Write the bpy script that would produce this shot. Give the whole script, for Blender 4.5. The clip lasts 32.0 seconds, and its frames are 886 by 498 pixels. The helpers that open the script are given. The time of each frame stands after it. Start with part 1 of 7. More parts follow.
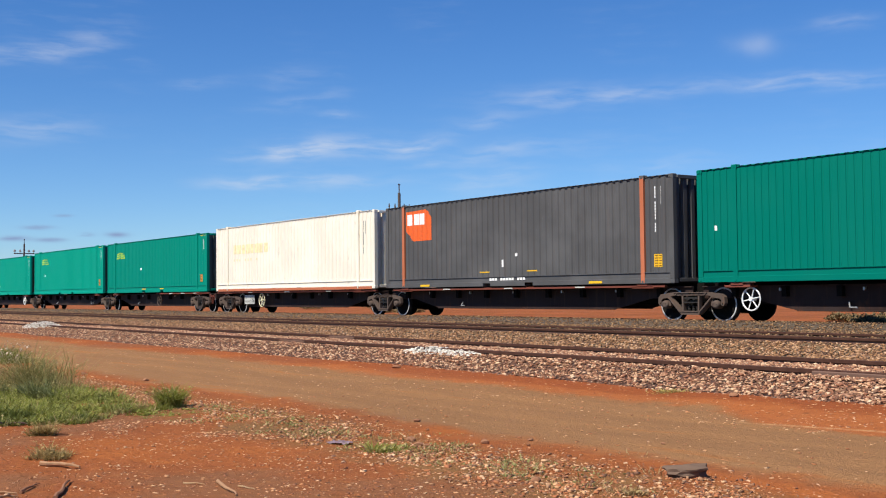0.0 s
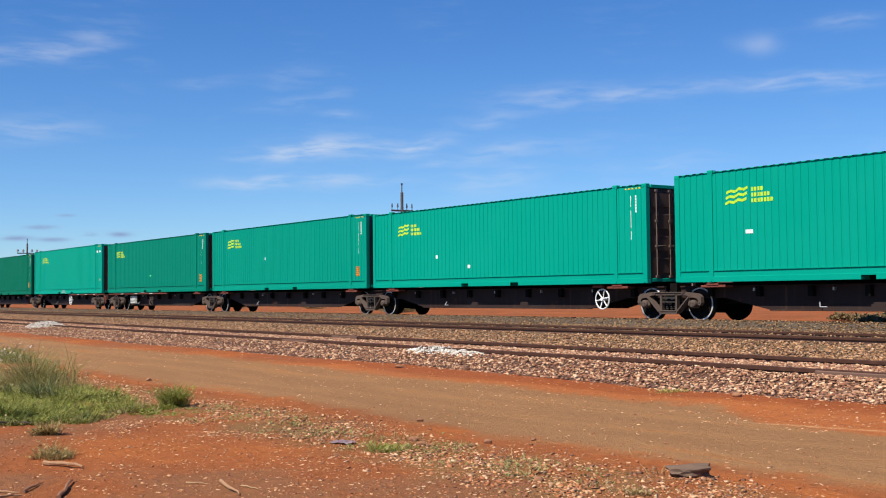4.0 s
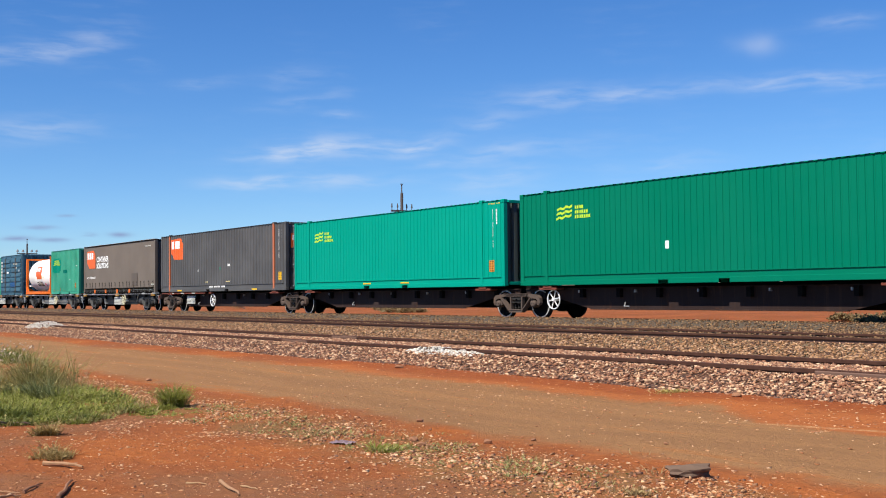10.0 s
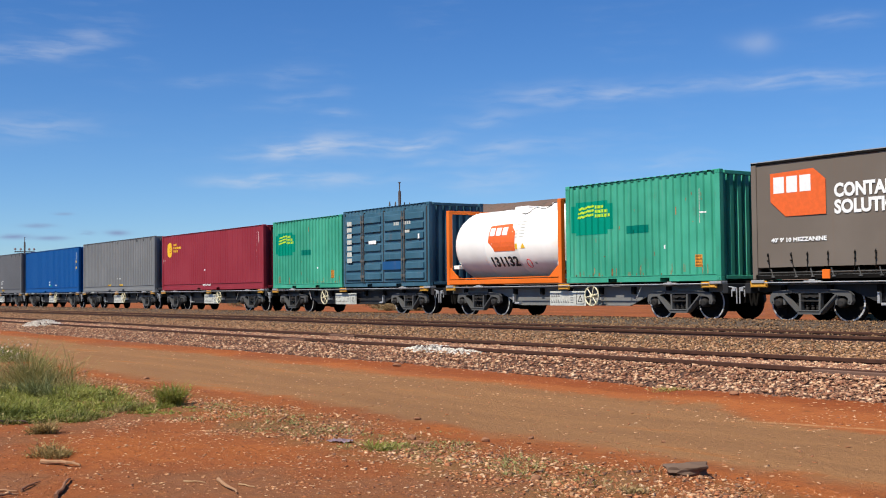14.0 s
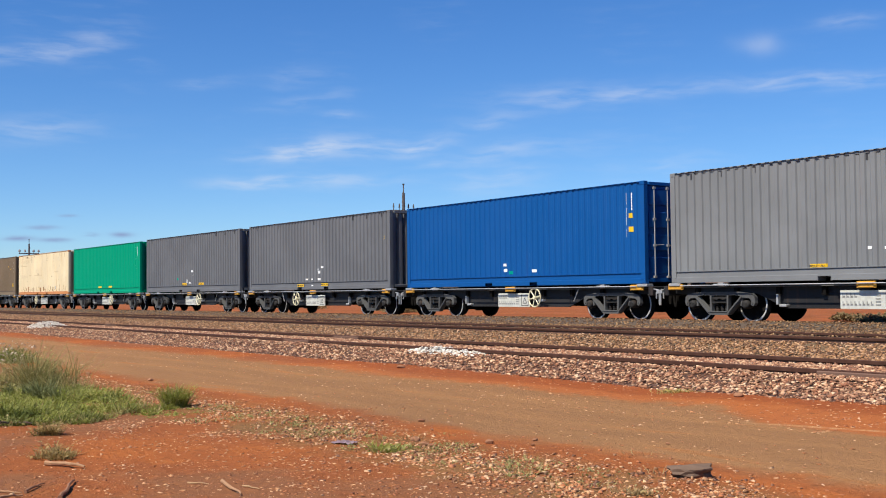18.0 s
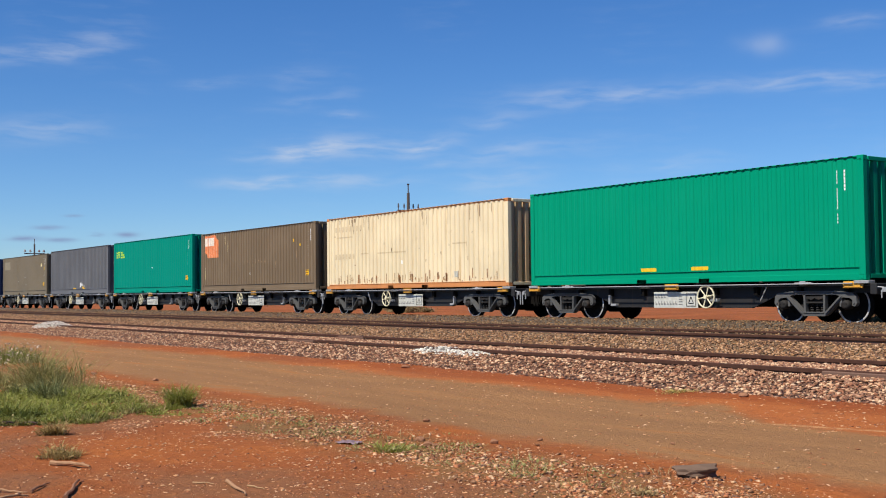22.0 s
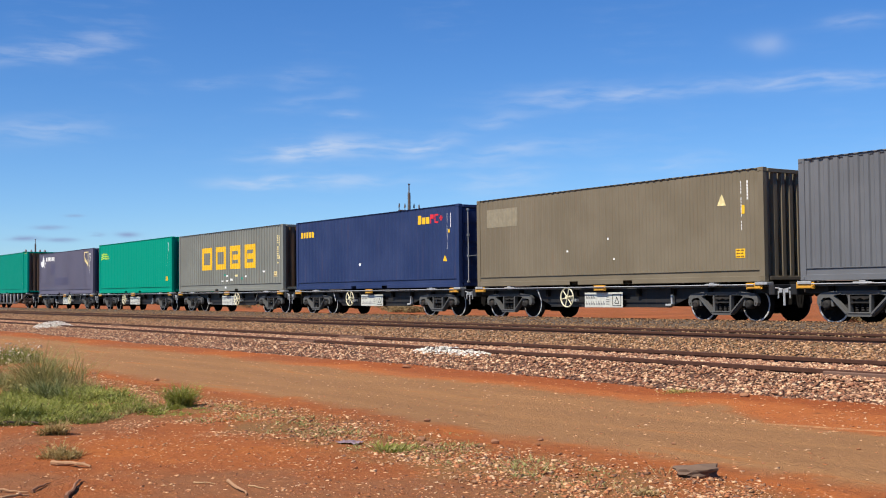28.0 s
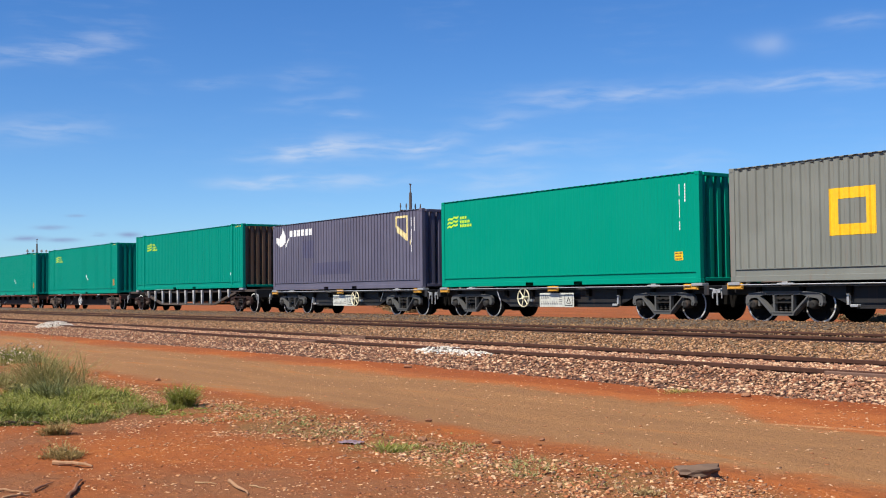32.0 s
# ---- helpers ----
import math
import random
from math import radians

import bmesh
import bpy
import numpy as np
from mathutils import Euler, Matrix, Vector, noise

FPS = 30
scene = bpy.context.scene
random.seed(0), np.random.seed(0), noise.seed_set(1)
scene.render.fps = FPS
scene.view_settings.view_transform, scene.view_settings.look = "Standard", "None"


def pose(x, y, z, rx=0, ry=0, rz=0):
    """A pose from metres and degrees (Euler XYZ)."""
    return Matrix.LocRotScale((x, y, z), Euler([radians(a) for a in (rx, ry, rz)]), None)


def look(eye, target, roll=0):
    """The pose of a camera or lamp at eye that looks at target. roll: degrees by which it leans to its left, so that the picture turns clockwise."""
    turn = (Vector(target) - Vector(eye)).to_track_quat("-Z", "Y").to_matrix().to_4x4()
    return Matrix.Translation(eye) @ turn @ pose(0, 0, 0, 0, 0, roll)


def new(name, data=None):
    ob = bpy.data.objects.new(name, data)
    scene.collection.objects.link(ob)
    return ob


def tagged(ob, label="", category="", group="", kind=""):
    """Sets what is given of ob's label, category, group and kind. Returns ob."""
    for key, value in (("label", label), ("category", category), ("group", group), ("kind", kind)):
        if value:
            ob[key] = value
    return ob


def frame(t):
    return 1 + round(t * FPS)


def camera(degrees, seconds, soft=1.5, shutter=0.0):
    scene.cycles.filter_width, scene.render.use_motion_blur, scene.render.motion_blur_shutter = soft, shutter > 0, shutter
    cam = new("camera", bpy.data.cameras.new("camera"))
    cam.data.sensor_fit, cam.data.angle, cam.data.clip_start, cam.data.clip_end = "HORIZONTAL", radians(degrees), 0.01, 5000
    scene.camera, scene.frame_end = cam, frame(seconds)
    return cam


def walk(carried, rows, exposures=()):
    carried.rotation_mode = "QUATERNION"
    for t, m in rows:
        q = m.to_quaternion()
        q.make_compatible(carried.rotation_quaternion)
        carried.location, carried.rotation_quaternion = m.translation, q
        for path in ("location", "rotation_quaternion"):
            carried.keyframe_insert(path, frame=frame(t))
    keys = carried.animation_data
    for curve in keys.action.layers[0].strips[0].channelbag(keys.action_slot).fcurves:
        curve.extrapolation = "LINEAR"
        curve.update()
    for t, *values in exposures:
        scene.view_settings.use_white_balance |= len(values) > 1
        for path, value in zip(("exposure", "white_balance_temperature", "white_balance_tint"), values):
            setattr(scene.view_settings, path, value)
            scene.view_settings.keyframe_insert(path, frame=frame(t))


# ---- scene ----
# ---- camera: seconds, heading from the track towards the train, tilt (degrees) ----
AIM = [
    (0, 35.089, 2.195), (0.5, 35.067, 2.237), (1, 35.089, 2.238), (1.5, 35.046, 2.238), (2, 35.067, 2.238),
    (2.5, 35.046, 2.238), (3, 34.983, 2.238), (3.5, 34.938, 2.195), (5.5, 35.004, 2.151), (6, 34.983, 2.195),
    (6.5, 35.046, 2.196), (7, 35.089, 2.281), (7.5, 35.089, 2.281), (8, 35.067, 2.281), (8.5, 35.089, 2.238),
    (9, 35.025, 2.237), (9.5, 35.046, 2.237), (10, 34.959, 2.195), (10.5, 34.874, 2.195), (11, 34.853, 2.195),
    (11.5, 35.004, 2.193), (12, 34.895, 2.193), (12.5, 34.808, 2.195), (13, 34.829, 2.193), (13.5, 34.830, 2.151),
    (14, 35.067, 2.108), (14.5, 34.959, 2.151), (16.5, 34.874, 2.193), (17, 34.916, 2.193), (17.5, 34.829, 2.195),
    (18, 34.874, 2.193), (18.5, 34.874, 2.151), (19, 34.786, 2.151), (19.5, 34.744, 2.193), (20, 34.679, 2.193),
    (20.5, 34.656, 2.195), (21, 34.656, 2.195), (21.5, 34.658, 2.195), (22, 34.635, 2.195), (22.5, 34.614, 2.195),
    (23, 34.593, 2.195), (23.5, 34.549, 2.195), (24, 34.593, 2.196), (24.5, 34.569, 2.196), (25, 34.549, 2.195),
    (25.5, 34.549, 2.196), (27.5, 34.526, 2.193), (28, 34.593, 2.193), (28.5, 34.593, 2.193), (29, 34.569, 2.195),
    (29.5, 34.549, 2.195), (30, 34.549, 2.195), (30.5, 34.549, 2.195), (31, 34.526, 2.195), (31.5, 34.526, 2.195),
    (32, 34.526, 2.193)]
EYE = Vector((0, 0, 1.0))


def aim(heading, tilt):
    h, p = radians(heading), radians(tilt)
    return look(EYE, EYE + 50 * Vector((-math.cos(h) * math.cos(p), math.sin(h) * math.cos(p), math.sin(p))), -0.611)


cam = camera(42.27, 32.0, soft=1.05)
walk(cam, [(t, aim(a, b)) for t, a, b in AIM], exposures=[(0.0, 0.43), (0.5, 0.34), (1.0, 0.27), (2.0, 0.38), (3.0, 0.46), (10.0, 0.54), (12.2, 0.53), (13.0, 0.45), (14.0, 0.34), (15.0, 0.46), (16.5, 0.52), (20.5, 0.49), (21.8, 0.35), (23.0, 0.33), (24.0, 0.48), (28.0, 0.51), (32.0, 0.52)])

# ---- world and sun ----
SUN_FROM = Vector((0.09, -0.66, 0.92)).normalized()      # towards the sun: over the left shoulder
SUN_ELEV = math.asin(SUN_FROM.z)
SUN_ROT = math.atan2(SUN_FROM.x, SUN_FROM.y)

sun_data = bpy.data.lights.new("sun", "SUN")
sun_data.energy, sun_data.angle, sun_data.color = 5.0, radians(0.53), (1.0, 0.93, 0.82)
sun = new("sun", sun_data)
sun.matrix_world = look(SUN_FROM * 100, (0, 0, 0))


def node(nt, kind, inputs=None, operation="", use_clamp=False):
    n = nt.nodes.new(kind)
    if operation:
        n.operation = operation
    if use_clamp:
        n.use_clamp = True
    for k, v in (inputs or {}).items():
        if isinstance(v, bpy.types.NodeSocket):
            nt.links.new(v, n.inputs[k])
        else:
            n.inputs[k].default_value = v
    return n


def maths(nt, op, a, b=0.0, c=0.0, clamp=False):
    return node(nt, "ShaderNodeMath", {0: a, 1: b, 2: c}, operation=op, use_clamp=clamp).outputs[0]


def mixc(nt, fac, a, b, blend="MIX"):
    n = node(nt, "ShaderNodeMix")
    n.data_type, n.blend_type, n.clamp_factor = "RGBA", blend, True
    for sock, v in zip((n.inputs[0], n.inputs[6], n.inputs[7]), (fac, a, b)):
        if isinstance(v, bpy.types.NodeSocket):
            nt.links.new(v, sock)
        else:
            sock.default_value = v if isinstance(v, (int, float)) else (*v[:3], 1.0)
    return n.outputs[2]


def ramp(nt, fac, lo, hi):
    n = node(nt, "ShaderNodeMapRange", {0: fac, 1: lo, 2: hi, 3: 0.0, 4: 1.0})
    n.interpolation_type = "SMOOTHSTEP"
    return n.outputs[0]


# wisps of cirrus: azimuth and elevation of the middle, half widths (degrees), slant, strength
WISPS = [(14.8, 11.35, 2.6, 0.35, 0.10, 0.42), (17.6, 12.15, 1.8, 0.40, 0.25, 0.26), (15.2, 7.85, 2.6, 0.42, 0.08, 0.36),
         (27.2, 7.05, 2.0, 0.32, 0.12, 0.70), (30.0, 7.35, 2.6, 0.42, 0.04, 0.52), (33.6, 7.30, 1.5, 0.28, 0.12, 0.60),
         (34.4, 6.50, 0.8, 0.14, 0.15, 0.30), (25.6, 5.52, 2.2, 0.22, 0.03, 0.56), (29.5, 5.60, 3.2, 0.26, 0.02, 0.42),
         (23.3, 10.3, 1.6, 0.20, 0.10, 0.22), (28.0, 9.55, 2.0, 0.20, 0.15, 0.24), (30.0, 8.85, 1.0, 0.14, 0.0, 0.26),
         (27.6, 10.7, 1.4, 0.35, 0.10, 0.20), (41.0, 9.60, 3.4, 0.38, 0.02, 0.42), (45.5, 9.70, 2.4, 0.20, 0.05, 0.38),
         (51.5, 9.85, 3.4, 0.28, -0.03, 0.42), (54.8, 9.75, 2.0, 0.25, 0.0, 0.30), (54.6, 12.45, 1.6, 0.25, 0.0, 0.28),
         (37.2, 8.40, 2.0, 0.30, 0.15, 0.30), (37.6, 6.95, 1.9, 0.35, 0.15, 0.36), (41.0, 7.15, 2.4, 0.30, 0.10, 0.22),
         (46.5, 6.20, 2.0, 0.30, 0.10, 0.25), (37.6, 5.60, 2.2, 0.45, 0.10, 0.32)]
PUFF = (50.5, 11.75, 0.95, 0.32, -0.02)
SCRAPS = [(15.59, 3.29, 0.62, 0.075), (14.46, 2.77, 0.7, 0.09), (16.22, 2.70, 0.7, 0.075), (16.73, 3.86, 0.35, 0.05), (19.19, 2.96, 0.5, 0.09), (17.76, 2.95, 0.35, 0.07)]


def make_world():
    world = bpy.data.worlds.new("world")
    scene.world = world
    world.use_nodes = True
    nt = world.node_tree
    nt.nodes.clear()
    sky = node(nt, "ShaderNodeTexSky")
    sky.sky_type, sky.sun_disc, sky.sun_elevation, sky.sun_rotation = "NISHITA", False, SUN_ELEV, SUN_ROT
    sky.altitude, sky.air_density, sky.dust_density, sky.ozone_density = 350.0, 1.0, 0.0, 4.0
    co = node(nt, "ShaderNodeTexCoord").outputs["Generated"]
    xyz = node(nt, "ShaderNodeSeparateXYZ", {0: co})
    x, y, z = xyz.outputs
    az = maths(nt, "MULTIPLY", maths(nt, "ARCTAN2", y, maths(nt, "MULTIPLY", x, -1.0)), 180 / math.pi)
    el = maths(nt, "MULTIPLY", maths(nt, "ARCSINE", z), 180 / math.pi)
    flat = node(nt, "ShaderNodeCombineXYZ", {0: az, 1: el})
    warp = node(nt, "ShaderNodeTexNoise", {"Vector": flat.outputs[0], "Scale": 0.35, "Detail": 3.0})
    push = node(nt, "ShaderNodeVectorMath", {0: warp.outputs["Color"], 1: (0.5, 0.5, 0.5)}, operation="SUBTRACT")
    push = node(nt, "ShaderNodeVectorMath", {0: push.outputs[0], 1: (1.7, 0.6, 0.0)}, operation="MULTIPLY")
    moved = node(nt, "ShaderNodeVectorMath", {0: flat.outputs[0], 1: push.outputs[0]}, operation="ADD")
    mxyz = node(nt, "ShaderNodeSeparateXYZ", {0: moved.outputs[0]})
    wa, we = mxyz.outputs[0], mxyz.outputs[1]

    def blob(a0, e0, wa_, we_, slant, a, e):
        da = maths(nt, "SUBTRACT", a, a0)
        de = maths(nt, "SUBTRACT", maths(nt, "SUBTRACT", e, e0), maths(nt, "MULTIPLY", da, slant))
        q = maths(nt, "ADD", maths(nt, "POWER", maths(nt, "ABSOLUTE", maths(nt, "DIVIDE", da, wa_)), 2.0),
                  maths(nt, "POWER", maths(nt, "ABSOLUTE", maths(nt, "DIVIDE", de, we_ * 1.35)), 2.0))
        return maths(nt, "EXPONENT", maths(nt, "MULTIPLY", q, -1.0))

    total = None
    for a0, e0, w0, h0, sl, k in WISPS:
        v = maths(nt, "MULTIPLY", blob(a0, e0, w0, h0, sl, wa, we), k * 0.74)
        total = v if total is None else maths(nt, "ADD", total, v)
    stretch = node(nt, "ShaderNodeMapping", {"Vector": moved.outputs[0], "Scale": (0.45, 2.6, 1.0), "Rotation": (0, 0, radians(-4))})
    streak = node(nt, "ShaderNodeTexNoise", {"Vector": stretch.outputs[0], "Scale": 1.0, "Detail": 6.0, "Roughness": 0.5})
    veil = node(nt, "ShaderNodeTexNoise", {"Vector": flat.outputs[0], "Scale": 0.12, "Detail": 5.0, "Roughness": 0.55})
    thin = maths(nt, "MULTIPLY", ramp(nt, veil.outputs[0], 0.45, 0.8), maths(nt, "MULTIPLY", ramp(nt, streak.outputs[0], 0.4, 0.8), 0.10))
    puff = maths(nt, "MULTIPLY", blob(*PUFF, wa, we), 0.25)
    cover = maths(nt, "ADD", maths(nt, "MULTIPLY", total, ramp(nt, streak.outputs[0], 0.22, 0.72)), maths(nt, "ADD", thin, puff), clamp=True)
    grey = None
    for a0, e0, w0, h0 in SCRAPS:
        v = blob(a0, e0, w0, h0, 0.0, az, el)
        grey = v if grey is None else maths(nt, "ADD", grey, v)
    base = node(nt, "ShaderNodeHueSaturation", {"Saturation": 1.22, "Value": 1.0, "Color": sky.outputs[0]})
    blue = mixc(nt, 1.0, base.outputs[0], (0.765, 0.94, 1.22), "MULTIPLY")
    blue = mixc(nt, ramp(nt, el, 9.0, 0.0), blue, mixc(nt, 1.0, blue, (0.90, 0.985, 1.06), "MULTIPLY"))
    c = mixc(nt, cover, blue, (7.2, 7.6, 8.4))
    grey = maths(nt, "MULTIPLY", grey, ramp(nt, streak.outputs[0], 0.30, 0.60))
    c = mixc(nt, maths(nt, "MULTIPLY", grey, 0.95, clamp=True), c, (2.6, 3.6, 5.8))
    bg = node(nt, "ShaderNodeBackground", {"Color": c, "Strength": 0.073})
    out = node(nt, "ShaderNodeOutputWorld")
    nt.links.new(bg.outputs[0], out.inputs[0])


make_world()


# ---- materials ----
def material(name):
    m = bpy.data.materials.new(name)
    m.use_nodes = True
    nt = m.node_tree
    return m, nt, nt.nodes["Principled BSDF"]


def noise_tex(nt, vec, scale, detail=4.0, rough=0.6, stretch=None):
    if stretch:
        vec = node(nt, "ShaderNodeMapping", {"Vector": vec, "Scale": stretch}).outputs[0]
    return node(nt, "ShaderNodeTexNoise", {"Vector": vec, "Scale": scale, "Detail": detail, "Roughness": rough}).outputs[0]


def bump(nt, bs, height, strength, dist):
    b = node(nt, "ShaderNodeBump", {"Height": height, "Strength": strength, "Distance": dist})
    nt.links.new(b.outputs[0], bs.inputs["Normal"])


def paint(name, col, dirt=0.25, rust=0.0, rough=0.5, dirt_col=(0.20, 0.10, 0.05), fade=0.12, metal=0.0, spec=0.16):
    """Weathered paint on steel: faded patches, runs of dust down the faces, rust spots."""
    col = tuple(0.84 * v for v in col)
    m, nt, bs = material(name)
    co = node(nt, "ShaderNodeTexCoord").outputs["Object"]
    shift = node(nt, "ShaderNodeObjectInfo").outputs["Random"]
    co = node(nt, "ShaderNodeVectorMath", {0: co, 1: node(nt, "ShaderNodeCombineXYZ", {0: maths(nt, "MULTIPLY", shift, 37.0)}).outputs[0]}, operation="ADD").outputs[0]
    big = noise_tex(nt, co, 0.55, 3.0)
    c = mixc(nt, ramp(nt, big, 0.35, 0.7), col, tuple(min(1, v * (1 + fade) + fade * 0.06) for v in col))
    runs = noise_tex(nt, co, 1.0, 6.0, 0.65, (5.5, 5.5, 0.35))
    c = mixc(nt, maths(nt, "MULTIPLY", ramp(nt, runs, 0.52, 0.85), dirt), c, dirt_col)
    fine = noise_tex(nt, co, 38.0, 3.0)
    c = mixc(nt, maths(nt, "MULTIPLY", ramp(nt, fine, 0.5, 0.8), 0.10 + dirt * 0.2), c, tuple(v * 0.72 for v in col))
    if rust:
        spots = noise_tex(nt, co, 2.3, 8.0, 0.7, (1, 1, 0.6))
        c = mixc(nt, maths(nt, "MULTIPLY", ramp(nt, spots, 0.60 - 0.1 * rust, 0.72), min(1, rust)), c, (0.13, 0.045, 0.018))
    nt.links.new(c, bs.inputs["Base Color"])
    bs.inputs["Metallic"].default_value = metal
    nt.links.new(maths(nt, "ADD", maths(nt, "MULTIPLY", big, 0.25), rough - 0.1), bs.inputs["Roughness"])
    bs.inputs["Specular IOR Level"].default_value = spec
    bump(nt, bs, maths(nt, "ADD", maths(nt, "MULTIPLY", fine, 0.3), runs), 0.15, 0.01)
    return m


def plain(name, col, rough=0.6, metal=0.0, var=0.2, scale=9.0):
    m, nt, bs = material(name)
    co = node(nt, "ShaderNodeTexCoord").outputs["Object"]
    n = noise_tex(nt, co, scale, 5.0)
    c = mixc(nt, ramp(nt, n, 0.3, 0.75), tuple(v * (1 - var) for v in col), tuple(min(1, v * (1 + var)) for v in col))
    nt.links.new(c, bs.inputs["Base Color"])
    bs.inputs["Roughness"].default_value, bs.inputs["Metallic"].default_value = rough, metal
    bump(nt, bs, n, 0.1, 0.01)
    return m


def stony(name, cols, rough=0.85):
    """Loose stones, each its own colour."""
    m, nt, bs = material(name)
    rnd = node(nt, "ShaderNodeNewGeometry").outputs["Random Per Island"]
    cr = node(nt, "ShaderNodeValToRGB", {0: rnd})
    el = cr.color_ramp.elements
    cr.color_ramp.interpolation = "CONSTANT"
    while len(el) < len(cols):
        el.new(0.5)
    for i, cc in enumerate(cols):
        el[i].position, el[i].color = i / len(cols), (*cc, 1)
    co = node(nt, "ShaderNodeTexCoord").outputs["Object"]
    n = noise_tex(nt, co, 30.0, 4.0)
    c = mixc(nt, ramp(nt, n, 0.3, 0.8), cr.outputs[0], mixc(nt, 0.35, cr.outputs[0], (0.30, 0.14, 0.07)))
    nt.links.new(c, bs.inputs["Base Color"])
    bs.inputs["Roughness"].default_value = rough
    bump(nt, bs, n, 0.4, 0.01)
    return m


M_GREEN = paint("paint_sea_green", (0.0, 0.265, 0.187), 0.080, fade=0.02, dirt_col=(0.02, 0.12, 0.08), spec=0.05)
M_GREEN_T = paint("paint_teal_green", (0.0, 0.285, 0.187), 0.080, fade=0.02, dirt_col=(0.02, 0.12, 0.08), spec=0.05)
M_GREEN_B = paint("paint_bright_green", (0.0, 0.345, 0.240), 0.064, fade=0.02, dirt_col=(0.02, 0.12, 0.08), spec=0.05)
M_GREEN_D = paint("paint_deep_green", (0.0, 0.165, 0.094), 0.112, fade=0.02, dirt_col=(0.02, 0.12, 0.08), spec=0.05)
M_GREEN_L = paint("paint_leaf_green", (0.0, 0.31, 0.168), 0.080, fade=0.02, dirt_col=(0.02, 0.12, 0.08), spec=0.05)
M_GREEN_W = paint("paint_worn_green", (0.045, 0.335, 0.215), 0.45, 0.25, dirt_col=(0.20, 0.36, 0.27), fade=0.25)
M_CHAR = paint("paint_charcoal", (0.092, 0.092, 0.092), 0.15, fade=0.2)
M_CREAM = paint("paint_cream", (0.90, 0.84, 0.70), 0.25, 0.25, dirt_col=(0.56, 0.44, 0.28))
M_CREAM_R = paint("paint_rusty_cream", (0.82, 0.69, 0.45), 0.75, 0.22, dirt_col=(0.46, 0.28, 0.12))
M_RAIL_TAN = paint("rail_tan_orange", (0.62, 0.25, 0.085), 0.5, 0.4)
M_GREY = paint("paint_mid_grey", (0.198, 0.205, 0.208), 0.15)
M_GREY_D = paint("paint_slate_grey", (0.14, 0.145, 0.155), 0.15)
M_BLUE = paint("paint_bright_blue", (0.003, 0.085, 0.30), 0.04, fade=0.03)
M_BLUE_D = paint("paint_steel_blue", (0.040, 0.118, 0.172), 0.5, 0.45, dirt_col=(0.16, 0.22, 0.27), fade=0.25)
M_BLUE_R = paint("paint_repair_blue", (0.012, 0.085, 0.23), 0.25, fade=0.1)
M_NAVY = paint("paint_navy", (0.022, 0.040, 0.115), 0.2)
M_MAUVE = paint("paint_faded_violet", (0.122, 0.116, 0.165), 0.25)
M_MAUVE_D = paint("paint_patch_violet", (0.100, 0.097, 0.160), 0.15)
M_MAROON = paint("paint_maroon", (0.275, 0.026, 0.040), 0.15)
M_BROWN = paint("paint_umber", (0.195, 0.140, 0.085), 0.2)
M_OLIVE = paint("paint_olive_brown", (0.182, 0.150, 0.100), 0.2)
M_STONE = paint("paint_stone_grey", (0.205, 0.212, 0.185), 0.4, 0.12)
M_TARP = paint("curtain_vinyl", (0.172, 0.143, 0.116), 0.25, rough=0.6)
M_TANK = paint("tank_white", (1.0, 0.965, 0.90), 0.08, dirt_col=(0.5, 0.38, 0.26), rough=0.5)
M_ORANGE = paint("frame_orange", (0.80, 0.165, 0.015), 0.12)
M_ORANGE_LOGO = plain("logo_orange", (0.72, 0.12, 0.018), 0.5, var=0.08)
M_STRIPE = paint("stripe_salmon", (0.52, 0.16, 0.075), 0.2)
M_ORANGE_WORN = plain("logo_worn_orange", (0.72, 0.23, 0.085), 0.6, var=0.2, scale=4.0)
M_PLATE_W = plain("lettering_chalky_white", (0.74, 0.66, 0.56), 0.6, var=0.15)
M_YELLOW = plain("logo_yellow_green", (0.46, 0.68, 0.03), 0.5, var=0.08)
M_AMBER = plain("logo_amber", (0.78, 0.46, 0.01), 0.5, var=0.08)
M_WHITE = plain("lettering_white", (0.80, 0.80, 0.77), 0.5, var=0.06)
M_FADED = plain("lettering_faded_yellow", (0.74, 0.62, 0.30), 0.6, var=0.2)
M_FADED_P = plain("lettering_pale_yellow", (0.80, 0.71, 0.42), 0.6, var=0.14, scale=5.0)
M_RED = plain("lettering_red", (0.62, 0.02, 0.03), 0.5, var=0.06)
M_LABEL = plain("label_orange", (0.62, 0.26, 0.03), 0.5, var=0.3, scale=14)
M_PRINT = plain("label_print_brown", (0.20, 0.085, 0.015), 0.6, var=0.2)
M_INK = plain("ink_black", (0.018, 0.018, 0.02), 0.6)
M_PLATE = plain("plate_pale_grey", (0.50, 0.50, 0.44), 0.55, var=0.12)
M_REFLECT = plain("reflector_amber", (0.62, 0.30, 0.03), 0.45, var=0.15)
M_PLATE_INK = plain("plate_print_grey", (0.20, 0.20, 0.19), 0.6, var=0.25)
M_STEEL_GREY = paint("wagon_grey_paint", (0.024, 0.024, 0.025), 0.25, 0.1)
M_BOGIE_GREY = paint("bogie_grey_cast", (0.098, 0.098, 0.095), 0.6, 0.2, rough=0.65, dirt_col=(0.05, 0.040, 0.032))
M_BOGIE_RUST = paint("bogie_rusty_cast", (0.105, 0.076, 0.06), 0.5, 0.3, rough=0.8)
M_SILL_RUST = paint("wagon_brown_paint", (0.032, 0.018, 0.015), 0.4, 0.4, rough=0.7)
